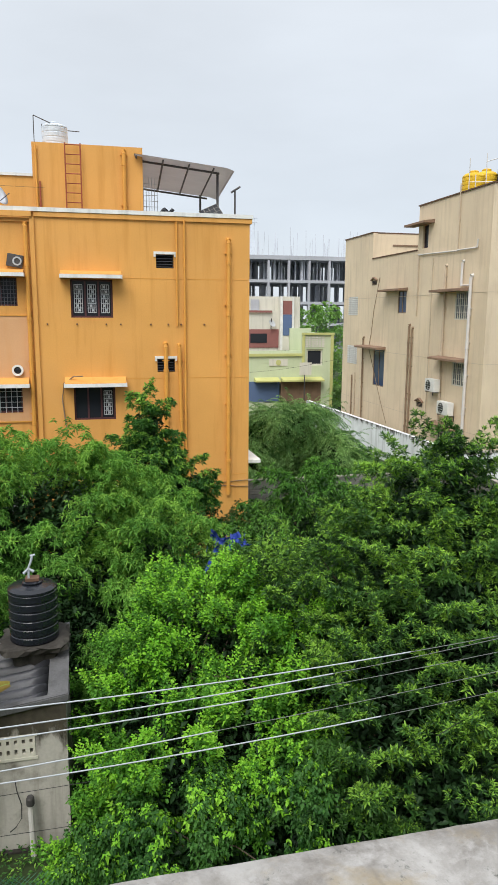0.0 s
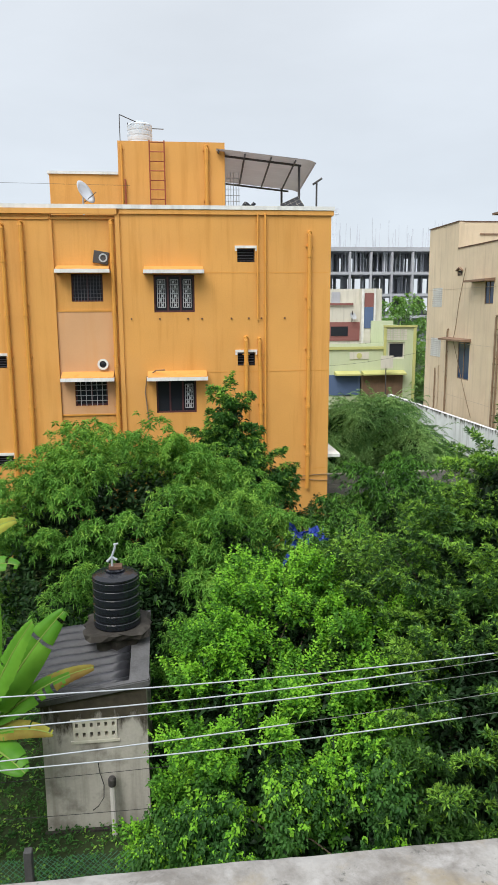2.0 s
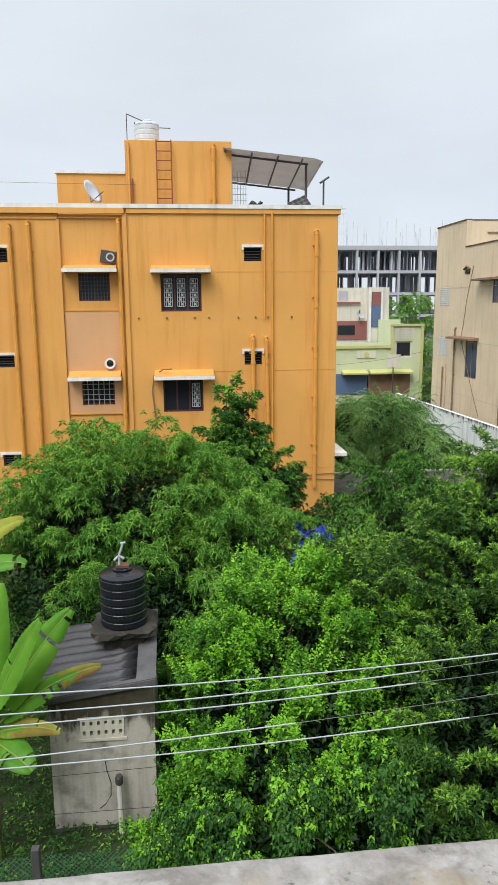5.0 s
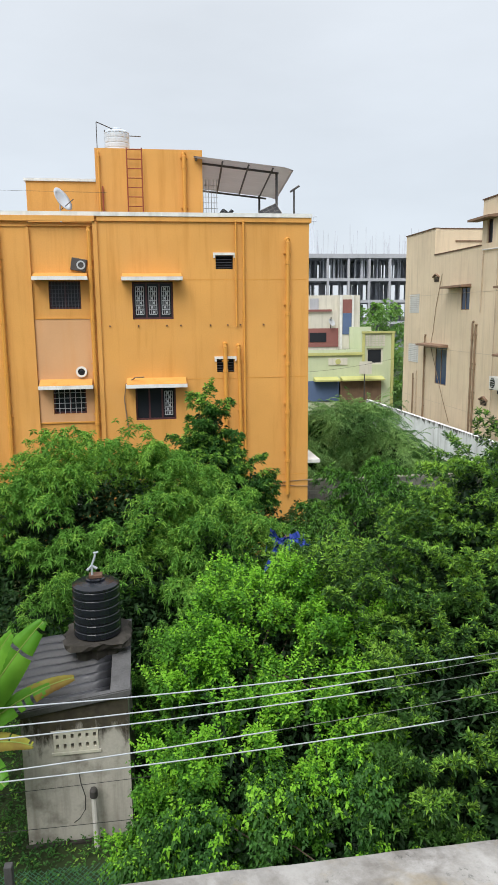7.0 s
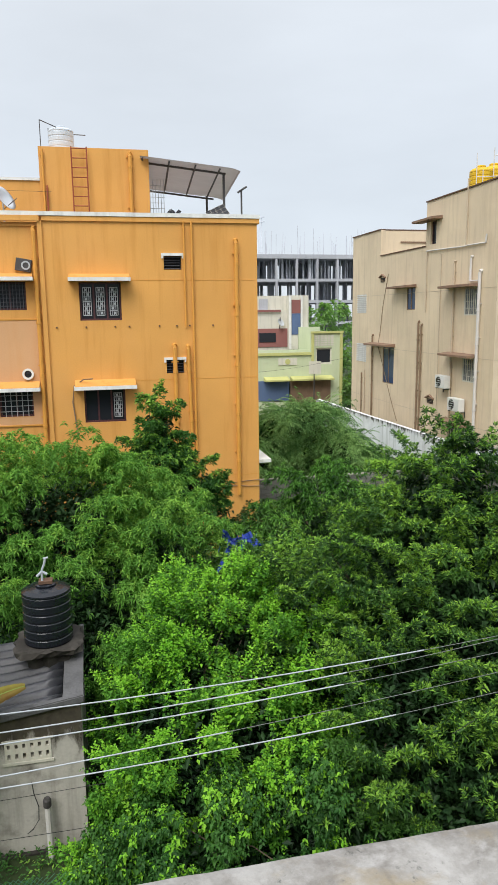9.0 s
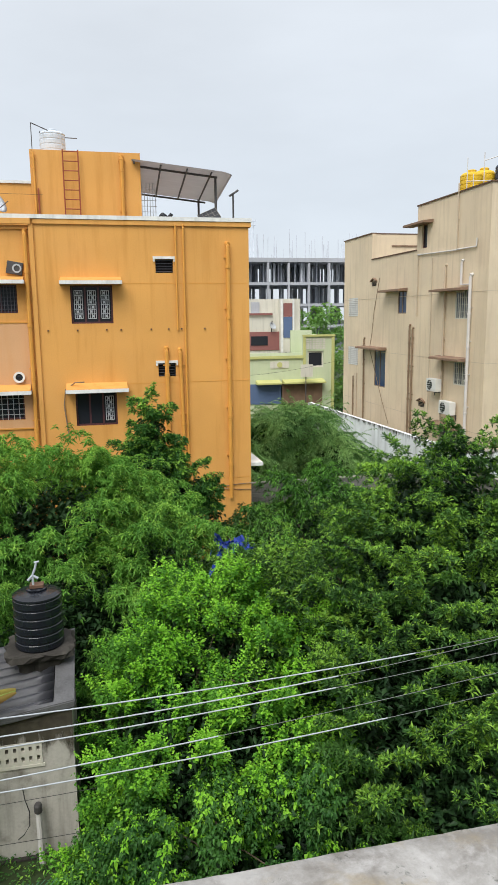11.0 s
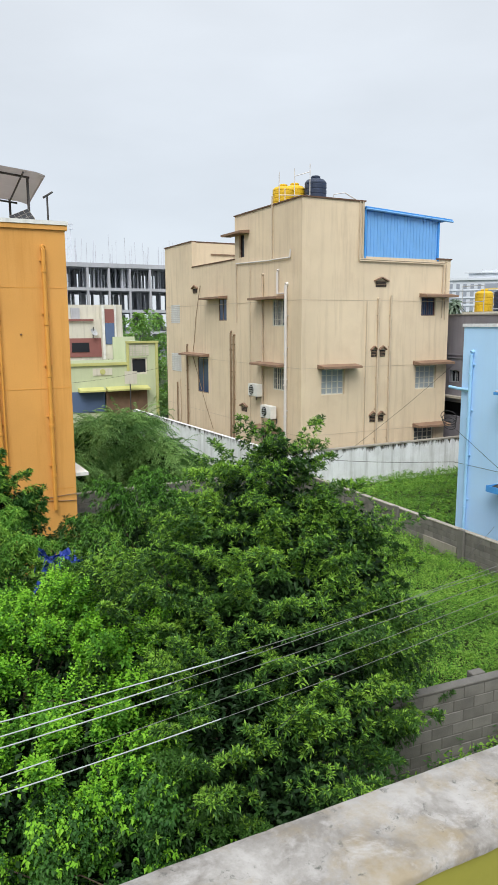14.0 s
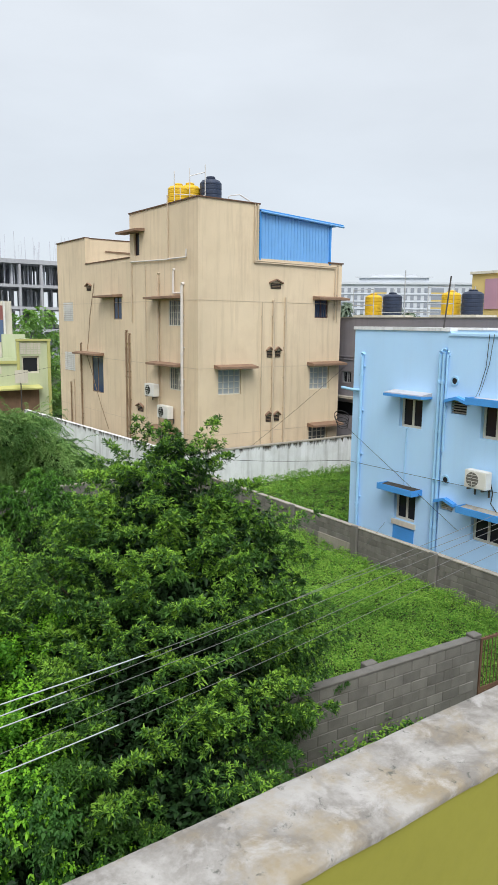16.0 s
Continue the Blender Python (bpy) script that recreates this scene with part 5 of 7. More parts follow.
pieces("coping", [(UX - 0.04, UX + 0.28, 13.30, 17.24, 7.142, 7.24), (UX + 0.282, 24.5, 16.93, 17.24, 7.142, 7.24)], STAINED, blue, "stained pale coping")
pieces("coping", [(UX - 0.14, UX + 0.2, 5.0, 13.295, 7.022, 7.09)], BLUE, blue)
part("floor_slab", boxes((UX + 0.5, 24.26, 5.21, 16.96, 3.3, 3.45)), CONCRETE, blue)
for fc, h in ((uf, B_HOLES[0]), (uf, B_HOLES[1]), (ug, C_HOLES[2]), (ug, C_HOLES[3]), (ug, C_HOLES[4])):
    add_window(fc, blue, *h, CREAM_FRAME, PANE, 2, 0, 0, None, 0.13, 0.075, label="cream framed window with dark panes")
for h in C_HOLES[:2]:
    bm = bm_new()
    ug.box(bm, h[0], h[1], 0.14, 0.16, h[2], h[3])
    lv = part("louvre_window", bm, VOID, blue)
    for k in range(5):
        bm = bm_new()
        z = h[2] + (h[3] - h[2]) * (k + 0.5) / 5
        ug.box(bm, h[0], h[1], 0.05, 0.12, z - 0.008, z + 0.02)
        part("louvre", bm, CREAM_FRAME if h is C_HOLES[1] else CONCRETE, lv)
    bm = bm_new()
    c = (h[0] + h[1]) / 2
    w = (h[1] - h[0]) / 2 + 0.13
    for s in (-1, 1):
        v = [bm.verts.new(ug.p(c + u, d_, z)) for d_ in (-0.18, -0.002) for u, z in ((0, h[3] + 0.14), (s * w, h[3] + 0.02), (s * w, h[3] - 0.07), (0, h[3] + 0.05))]
        for f in ((0, 1, 2, 3), (7, 6, 5, 4), (0, 4, 5, 1), (1, 5, 6, 2), (2, 6, 7, 3)):
            bm.faces.new([v[i] for i in f])
    bmesh.ops.recalc_face_normals(bm, faces=bm.faces[:])
    part("gable_hood", bm, BLUE_DEEP, blue)
for fc, u0, u1, z, top in ((uf, 13.86, 15.36, 5.17, FRAME_GREY), (uf, 14.05, 15.46, 2.20, SOOT), (ug, 10.7, 12.22, 5.21, FRAME_GREY), (ug, 10.7, 12.32, 2.15, CONCRETE), (ug, 8.8, 10.6, 5.2, STAINED)):
    hood(fc, blue, u0, u1, z, z + 0.14, 0.45, top, BLUE_DEEP, rim=0.18 if z < 5.0 or fc is ug else 0.07)
bm = bm_new()
uf.box(bm, 14.28, 15.15, -0.01, 0.13, 0.30, 1.04)
part("window_apron", bm, BLUE_DEEP, blue, "bright blue painted panel under the window")
bm = bm_new()
uf.box(bm, 14.22, 15.2, -0.05, 0.12, 1.05, 1.21)
part("window_sill", bm, CREAM, blue)
for fc, u, z0, z1, r in ((uf, 16.75, 0.3, 6.3, 0.055), (uf, 13.56, 0.3, 6.5, 0.05), (uf, 13.42, 0.3, 6.55, 0.055), (ug, 13.24, 3.7, 6.5, 0.03), (uf, 14.75, 2.4, 4.1, 0.015)):
    drain(fc, blue, u, z0, z1, r, BLUE_PIPE)
part("drain_pipe", rod([(UX - 0.08, 16.75, 5.17), (UX - 0.08, 17.25, 5.17), (UX - 0.05, 17.7, 5.2)], 0.05, 8), BLUE_PIPE, blue)
for y, z, mt in ((12.98, 5.76, VOID), (13.10, 2.87, VOID)):
    o = part("round_vent", lathe([(0.09, 0.0), (0.135, 0.0), (0.135, 0.03), (0.09, 0.03), (0.09, 0.0)], 20, cap=False), BLUE_PIPE, blue)
    o.matrix_basis = pose(UX - 0.102, y, z, 0, -90, 0)
    # Solid black disc; the shade of the vent hole is its colour.
    o2 = part("hole", lathe([(0.088, 0.002), (0.088, 0.012), (0.02, 0.013)], 20), VOID, o)
outdoor_unit(ug, 11.47, 12.17, 2.90, 3.40, 0.28, AC_WHITE, MORTAR)
for pts, r in (([(UX - 0.14, 11.9, 7.1), (UX - 0.14, 11.95, 6.2), (UX - 0.16, 12.1, 5.6), (UX - 0.3, 12.1, 5.4)], 0.009), ([(UX - 0.14, 11.75, 7.1), (UX - 0.14, 11.85, 6.3), (UX - 0.16, 12.0, 5.7), (UX - 0.3, 12.0, 5.42)], 0.008), ([(UX - 0.14, 11.55, 3.1), (UX - 0.16, 11.45, 2.8), (UX - 0.14, 11.5, 2.5), (UX - 0.14, 11.3, 2.3)], 0.016)):
    part("cable", rod(pts, r, 5), CABLE, blue)

# ---- grey building and its tanks, behind the blue house ----
grey = thing("grey_building", "plain dark grey rendered building with roof parapet", "building")
gf = Face("x", 25.4)
part("wall", gf.wall(12, 30, 0, 7.62, [(26.7, 27.4, 4.3, 4.9), (26.4, 28.2, 2.6, 3.3)]), GREY_WALL, grey)
pieces("wall", [(25.632, 42, 29.77, 30, 0, 7.62), (41.77, 42, 12, 29.76, 0, 7.62), (25.632, 41.76, 12, 12.23, 0, 7.62)], GREY_WALL, grey)
pieces("roof_slab", [(25.64, 41.7, 12.25, 29.7, 7.4, 7.55)], CONCRETE, grey)
bm = bm_new()
for z in (5.5, 5.65):
    gf.box(bm, 12, 30, -0.05, -0.003, z, z + 0.05)
part("string_course", bm, GREY_WALL, grey)
add_window(gf, grey, 26.7, 27.4, 4.3, 4.9, GALV, PANE, 2, 3, 0, GALV)
part("balcony_slab", boxes((24.95, 25.39, 25.5, 29, 3.55, 3.65)), CONCRETE, grey)
part("dark_room", boxes((25.9, 25.95, 26, 28.6, 2.3, 3.5)), VOID, grey)
pieces("coping", [(25.36, 25.66, 12, 30, 7.622, 7.68)], CONCRETE, grey)
for x, y, mt, lab in ((27.6, 27.5, TANK_YELLOW, "yellow ribbed plastic water tank with a white frame"), (27.5, 26.05, TANK_DARK, "dark ribbed plastic water tank on a roof"), (27.5, 22.3, TANK_YELLOW, "yellow ribbed plastic water tank with a white frame"), (27.4, 21.0, TANK_DARK, "dark ribbed plastic water tank on a roof")):
    water_tank("water_tank", lab, mt, x, y, 7.80, 0.45 if mt is TANK_YELLOW else 0.49, 1.14, 5, "tanks behind the blue house")
pieces("tank_plinth", [(26.8, 28.3, 25.3, 28.2, 7.552, 7.797), (26.8, 28.3, 20.3, 23.0, 7.552, 7.797)], CREAM, grey, "pale tank plinth")
tpf = thing("tank_pipe_frame", "pale pipe frames around the roof tanks", "pipe frame")
for cx, cy in ((27.6, 27.5), (27.5, 22.3)):
    for dx, dy in ((-0.75, -0.75), (-0.75, 0.75), (0.75, -0.75)):
        part("upright", rod([(cx + dx, cy + dy, 7.55), (cx + dx, cy + dy, 9.15)], 0.022, 6), GALV, tpf)
    for z in (8.3, 9.1):
        part("rail", rod([(cx - 0.75, cy - 0.75, z), (cx - 0.75, cy + 0.75, z)], 0.025, 6), GALV, tpf)
part("upright", rod([(26.2, 24.0, 7.55), (26.2, 24.05, 9.9)], 0.03, 6), GALV, tpf)
part("rail", rod([(26.0, 25.3, 7.9), (26.3, 22.0, 7.9)], 0.03, 6), GALV, tpf)
bm = bm_new()
tube(bm, [(18.5, 15.3, 6.55), (18.45, 15.0, 8.85)], 0.026, 6)
tagged(finish("roof_mast", bm, STEEL), "thin leaning steel mast on the blue house roof", "mast")

# ---- block walls round the vacant plot ----
fw_len, cw_len = (5.2, 10.72), (6.0, 25.3)
FWY, CWX = 7.72, 15.0
front = thing("front_block_wall", "bare grey cement block wall with rough joints", "wall", kind="structure")
part("mortar_core", boxes((*fw_len, FWY + 0.012, FWY + 0.138, 0, 1.585)), MORTAR, front)
part("cap", soft_box(fw_len[0], fw_len[1], FWY - 0.012, FWY + 0.162, 1.587, 1.635, 0.012), BLOCK, front)
part("pier", soft_box(10.50, 10.72, FWY - 0.02, FWY + 0.18, 1.637, 1.69, 0.012), MORTAR, front)
part("pier", soft_box(8.1, 8.36, FWY + 0.165, FWY + 0.32, 0, 1.65, 0.012), MORTAR, front)
side = thing("side_block_wall", "bare grey cement block wall with brick piers", "wall", kind="structure")
part("mortar_core", boxes((CWX + 0.012, CWX + 0.138, *cw_len, 0, 1.085)), MORTAR, side)
part("cap", soft_box(CWX - 0.01, CWX + 0.16, cw_len[0], cw_len[1], 1.087, 1.13, 0.01), CONCRETE, side)
for y in (9.2, 12.2, 15.3, 18.4, 21.6):
    part("pier", soft_box(CWX - 0.10, CWX - 0.013, y - 0.13, y + 0.13, 0, 1.17, 0.012), BLOCK, side)
part("plinth_panel", boxes((CWX - 0.04, CWX - 0.006, 15.5, 17.0, 0.0, 0.55)), CONCRETE, side)
back = thing("back_block_wall", "low grey cement block wall behind the trees", "wall", kind="structure")
part("mortar_core", boxes((4.9, 14.9, 25.412, 25.538, 0, 1.085)), MORTAR, back)
part("cap", boxes((4.9, 14.9, 25.39, 25.56, 1.087, 1.12)), CONCRETE, back)
gate = thing("iron_gate", "rusty brown iron bar gate beside the block wall", "gate")
part("frame", boxes((10.80, 12.6, FWY + 0.05, FWY + 0.09, 0.15, 0.20), (10.80, 12.6, FWY + 0.05, FWY + 0.09, 1.50, 1.55), (10.80, 10.85, FWY + 0.05, FWY + 0.09, 0.201, 1.499), (12.55, 12.6, FWY + 0.05, FWY + 0.09, 0.201, 1.499)), RUST, gate)
part("lower_panel", boxes((10.86, 12.54, FWY + 0.06, FWY + 0.08, 0.21, 0.55)), RUST, gate)
for k in range(16):
    part("bar", rod([(10.93 + 0.1 * k, FWY + 0.07, 0.55), (10.93 + 0.1 * k, FWY + 0.07, 1.58)], 0.009, 6), RUST, gate)
tagged(gate, kind="")
for ob in (front, gate):
    ob.matrix_basis = pose(7.17, FWY + 0.06, 0, 0, 0, -4.2) @ pose(-7.17, -FWY, 0)

# ---- green house and its neighbour, farther off ----
GY = 50.0
gh = thing("green_house", "pale green two-storey house with lime trim and a parapet", "building")
g1 = Face("y", GY)
part("wall", g1.wall(7.0, 15.5, 0, 4.45, [(12.7, 14.6, 0.9, 2.45), (15.0, 15.4, 0.3, 2.4)]), GREEN_PAINT, gh)
part("wall", g1.wall(15.502, 17.85, 0, 5.9, [(15.85, 17.1, 3.6, 4.8)]), GREEN_PAINT, gh)
pieces("wall", [(7, 17.85, GY + 6, GY + 6.2, 0, 4.4), (17.62, 17.85, GY + 0.24, GY + 5.98, 0, 5.9), (7, 7.23, GY + 0.24, GY + 5.98, 0, 4.4)], GREEN_PAINT, gh)
part("roof_slab", boxes((7.3, 17.6, GY + 0.25, GY + 5.9, 3.3, 3.45)), CONCRETE, gh)
pieces("trim", [(7, 15.5, GY - 0.12, GY - 0.003, 4.30, 4.50), (15.45, 17.95, GY - 0.12, GY - 0.003, 5.85, 6.0), (15.5, 15.68, GY - 0.1, GY - 0.003, 3.0, 5.84), (17.7, 17.9, GY - 0.1, GY - 0.003, 0, 5.84)], GREEN_TRIM, gh)
for u0, u1 in ((11.9, 13.7), (13.9, 17.05)):
    hood(g1, gh, u0, u1, 2.5, 2.75, 0.7, GREEN_TRIM, GREEN_TRIM)
part("lower_wall", boxes((10.6, 13.8, GY - 0.05, GY - 0.003, 1.0, 2.48)), SLATE, gh, "slate blue painted lower wall")
part("lower_wall", boxes((13.9, 17.0, GY - 0.04, GY - 0.003, 0.5, 2.48)), BROWN, gh)
add_window(Face("y", GY - 0.1), gh, 12.2, 13.5, 1.25, 2.3, GREEN_TRIM, PANE, 3)
add_window(g1, gh, 15.85, 17.1, 3.6, 4.8, CREAM_FRAME, PANE, 1, fw=0.12)
bm = bm_new()
for k in range(6):
    for j in range(5):
        g1.box(bm, 15.75 + 0.25 * k, 15.95 + 0.25 * k, -0.03, -0.004, 4.95 + 0.16 * j, 5.08 + 0.16 * j)
part("jali_blocks", bm, CREAM, gh, "pale pierced vent blocks")
part("sign_plate", boxes((13.0, 14.4, GY - 0.05, GY - 0.003, 3.6, 4.1)), CREAM, gh, "pale plaque with a round emblem")
o = part("emblem", lathe([(0.2, 0), (0.2, 0.03), (0.1, 0.03)], 16), GREEN_TRIM, gh)
o.matrix_basis = pose(13.7, GY - 0.055, 3.85, 90, 0, 0)
nb = thing("cream_house", "cream and maroon two-storey house with a stair block", "building")
n1 = Face("y", GY + 7)
part("wall", n1.wall(8, 16.1, 0, 7.6, [(13.1, 14.6, 5.0, 5.7)]), CREAM, nb)
pieces("wall", [(8, 16.1, GY + 13, GY + 13.2, 0, 8), (15.87, 16.1, GY + 7.24, GY + 12.9, 0, 8), (8, 8.2, GY + 7.24, GY + 12.9, 0, 7.6)], CREAM, nb)
part("maroon_band", boxes((8, 15.9, GY + 6.94, GY + 6.997, 4.6, 6.1)), MAROON, nb)
part("dark_window", boxes((13.2, 14.6, GY + 6.90, GY + 6.937, 5.0, 5.75)), PANE, nb)
part("stair_block", boxes((15.6, 17.3, GY + 6.6, GY + 10, 4.4, 8.75)), CREAM, nb)
part("stair_block", boxes((12.8, 15.597, GY + 7.3, GY + 11, 7.3, 8.75)), CREAM, nb)
part("stair_window", boxes((15.85, 16.6, GY + 6.55, GY + 6.597, 5.6, 7.3)), SLATE, nb)
part("stair_panel", boxes((15.85, 16.6, GY + 6.55, GY + 6.597, 7.31, 8.4)), MAROON, nb)
part("green_wall", boxes((16.4, 18.2, GY + 6.3, GY + 6.55, 3.0, 6.2)), GREEN_PAINT, nb)
pieces("white_fin", [(15.62, 15.8, GY + 6.45, GY + 6.59, 4.4, 8.75), (16.62, 16.75, GY + 6.45, GY + 6.59, 5.4, 8.75)], WHITE, nb)
part("roof_edge", boxes((8, 15.0, GY + 6.8, GY + 6.93, 7.45, 7.62)), MAROON, nb)
# Flat grey plate instead of a recess; the shade is in its colour.
part("door_recess", boxes((13.3, 14.0, GY + 7.2, GY + 7.297, 7.62, 8.5)), FRAME_GREY, nb)
dish2 = thing("satellite_dish", "small grey satellite dish on the cream house", "satellite dish")
o = part("reflector", lathe([(0.02, 0), (0.2, 0.03), (0.33, 0.1), (0.2, 0.05), (0.02, 0.02)], 16), GALV, dish2)
o.matrix_basis = pose(14.9, GY + 6.6, 6.55, 60, 0, 30)
part("mast", rod([(14.9, GY + 6.8, 6.1), (14.9, GY + 6.6, 7.0)], 0.04, 6), STEEL, dish2)
# leaning poster stand and service pole by the green house
bm = boxes((15.0, 15.9, GY - 1.1, GY - 1.06, 3.0, 3.9))
st = tagged(finish("notice_board", bm, CREAM), "pale notice board on a thin post", "sign")
part("post", rod([(15.4, GY - 1.04, 0), (15.4, GY - 1.04, 3.6)], 0.04, 6), STEEL, st)
pole = tagged(finish("service_pole", rod([(16.9, GY - 6, 0), (16.9, GY - 6, 4.7)], 0.07, 8, 0.05), GALV), "slim galvanised service pole by the green house", "pole")

# ---- unfinished concrete frame far away ----
FY = 105.0
fr = thing("unfinished_building", "raw grey concrete building frame with rebar on top", "building")
rf = np.random.default_rng(11)
for z, h in ((16.0, 0.6), (12.45, 0.42), (9.25, 0.42), (6.0, 0.4)):
    part("slab", boxes((14, 54, FY, FY + 16, z - h, z)), FRAME_GREY, fr)
xs = np.arange(14.3, 54, 3.2)
for k, x in enumerate(xs):
    for y in (FY + 0.2, FY + 5, FY + 10, FY + 15):
        w = 0.15 if y < FY + 1 else 0.12
        part("column", boxes((x - w, x + w, y - 0.21, y + 0.4, 0, 15.3)), FRAME_GREY, fr)
for k in range(270):
    x, y = rf.uniform(14.5, 53.5), rf.uniform(FY + 0.8, FY + 14)
    w = rf.uniform(0.05, 0.16)
    part("prop", boxes((x - w, x + w, y, y + 0.2, 12.45, 15.44)), FRAME_DARK, fr)
for k in range(40):
    x, y = rf.uniform(14.5, 53.5), rf.uniform(FY + 5, FY + 14)
    w = rf.uniform(0.15, 0.4)
    part("prop", boxes((x - w, x + w, y, y + 0.2, 9.25, 11.9)), FRAME_DARK, fr)
for k in range(12):
    x = 14.5 + 3.3 * k
    part("infill_wall", boxes((x, x + 2.0, FY + 12, FY + 12.2, 6.0, 8.7)), FRAME_DARK, fr)
pieces("lower_wall", [(36, 54, FY + 3, FY + 3.3, 0, 6.0), (14, 30, FY + 3, FY + 3.3, 0, 5.5)], FRAME_DARK, fr)
for x in xs:
    for j in range(9):
        xx = x + rf.uniform(-0.5, 0.5)
        yy = FY + rf.uniform(0.3, 12)
        bm = rod([(xx, yy, 15.9), (xx + rf.uniform(-0.12, 0.12), yy, 16.0 + rf.uniform(1.0, 4.4))], 0.028, 4)
        part("rebar", bm, FRAME_DARK, fr)
mast = thing("lattice_mast", "pale lattice radio mast far behind the houses", "mast")
bm = bm_new()
for dx in (-0.6, 0.6):
    tube(bm, [(27.6 + dx, 118, 0), (27.6 + dx * 0.5, 118, 23.0)], 0.06, 4)
for k in range(16):
    z = 8 + 0.85 * k
    tube(bm, [(27.2, 118, z), (28.0, 118, z + 0.8)], 0.04, 4)
    tube(bm, [(27.0, 118, z), (28.2, 118, z)], 0.035, 4)
for dz in (22.2, 22.9):
    box(bm, 26.8, 28.4, 117.8, 118.2, dz, dz + 0.2)
part("lattice", bm, FAR_WHITE, mast)

# ---- far white block and neighbours beyond the blue house ----
fb = thing("far_white_building", "long pale multi-storey building with rows of windows", "building")
FBY = 245.0
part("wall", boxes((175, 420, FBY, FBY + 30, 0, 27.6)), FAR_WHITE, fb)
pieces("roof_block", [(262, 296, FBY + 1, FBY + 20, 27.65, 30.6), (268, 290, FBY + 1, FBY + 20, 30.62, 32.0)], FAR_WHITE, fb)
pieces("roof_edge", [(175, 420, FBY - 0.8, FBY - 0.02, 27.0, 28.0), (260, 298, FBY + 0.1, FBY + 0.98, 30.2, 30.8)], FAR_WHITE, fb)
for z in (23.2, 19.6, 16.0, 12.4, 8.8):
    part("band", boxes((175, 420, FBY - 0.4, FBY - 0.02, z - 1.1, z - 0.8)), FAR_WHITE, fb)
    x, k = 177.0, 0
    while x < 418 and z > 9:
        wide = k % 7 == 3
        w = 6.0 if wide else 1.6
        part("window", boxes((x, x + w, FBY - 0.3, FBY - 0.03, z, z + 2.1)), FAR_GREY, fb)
        if wide:
            part("spandrel", boxes((x, x + w, FBY - 0.35, FBY - 0.03, z - 0.78, z - 0.02)), YELLOW, fb, "pale yellow spandrel panel")
        x += w + (1.8 if wide else 1.7)
        k += 1
fb.matrix_basis = pose(265, 251, 0, 0, 0, -46) @ pose(-279, -FBY, 0)
yb = thing("yellow_house", "yellow and mauve painted house with a flat roof", "building")
part("wall", boxes((47.4, 58, 28, 36.5, 0, 11.3)), YELLOW, yb)
part("wall", boxes((47.3, 47.39, 28, 35.2, 8.6, 10.9)), MAUVE, yb)
part("coping", boxes((47.2, 58.1, 27.9, 36.6, 11.302, 11.5)), CREAM, yb)
part("low_block", boxes((43, 47.1, 24, 34, 0, 8.15)), YELLOW, yb)

# ---- shed with a black tank ----
SX0, SX1, SY0, SY1 = -1.86, -0.42, 9.05, 10.6
shed = thing("outhouse", "small mouldy cement outhouse with a corrugated roof", "shed")
sf = Face("y", SY0)
part("wall", sf.wall(SX0, SX1, -0.05, 1.98, [(-1.44, -0.84, 1.42, 1.72)], 0.14), SHED_WALL, shed)
pieces("wall", [(SX0, SX0 + 0.14, SY0 + 0.142, SY1, -0.05, 2.02), (SX1 - 0.14, SX1, SY0 + 0.142, SY1, -0.05, 2.2), (SX0 + 0.142, SX1 - 0.142, SY1 - 0.14, SY1, -0.05, 2.28)], SHED_WALL, shed)
bm = bm_new()
sf.box(bm, -1.47, -0.81, -0.02, -0.003, 1.38, 1.42), sf.box(bm, -1.47, -0.81, -0.02, -0.003, 1.72, 1.745)
for k in range(7):
    sf.box(bm, -1.44 + 0.1 * k - (0.0 if k == 0 else 0.03), -1.44 + 0.1 * k + (0.0 if k == 6 else 0.03), -0.014, 0.1, 1.42, 1.72)
for z0, z1 in ((1.42, 1.47), (1.54, 1.62), (1.68, 1.72)):
    sf.box(bm, -1.44, -0.84, -0.011, 0.098, z0, z1)
part("vent_block", bm, CREAM, shed, "pierced cement vent block panel")
part("dark_room", boxes((-1.6, -0.7, SY0 + 0.3, SY0 + 0.32, 1.3, 1.9)), VOID, shed)
def roof_z(x, y):
    return 2.08 + 0.143 * (x + 1.85) + 0.18 * (y - 9.02)


bm = bm_new()
cols = []
for j in range(91):
    y = 9.03 + 1.6 * j / 90
    dz = 0.075 * abs(math.sin(math.pi * (y - 9.03) / 0.178))
    cols.append([bm.verts.new((-2.6 + 1.94 * i / 8, y, roof_z(-2.6 + 1.94 * i / 8, y) + dz - 0.05 + (0.018 if i < 5 else 0))) for i in range(9)])
for a, b in zip(cols, cols[1:]):
    for k in range(8):
        bm.faces.new((a[k], a[k + 1], b[k + 1], b[k]))
bmesh.ops.solidify(bm, geom=bm.faces[:], thickness=0.008)
part("roof_sheet", bm, ASBESTOS, shed, "grey corrugated asbestos roof sheets", smooth=True)
bm = bm_new()
vv = [bm.verts.new((x, y, roof_z(x, y) + d)) for d in (-0.05, 0.02) for x, y in ((-0.65, 9.02), (-0.38, 9.02), (-0.38, 10.62), (-0.65, 10.62))]
for f in ((3, 2, 1, 0), (4, 5, 6, 7), (0, 1, 5, 4), (1, 2, 6, 5), (2, 3, 7, 6), (3, 0, 4, 7)):
    bm.faces.new([vv[i] for i in f])
part("roof_slab", bm, DARK_CEMENT, shed)
bm = bm_new()
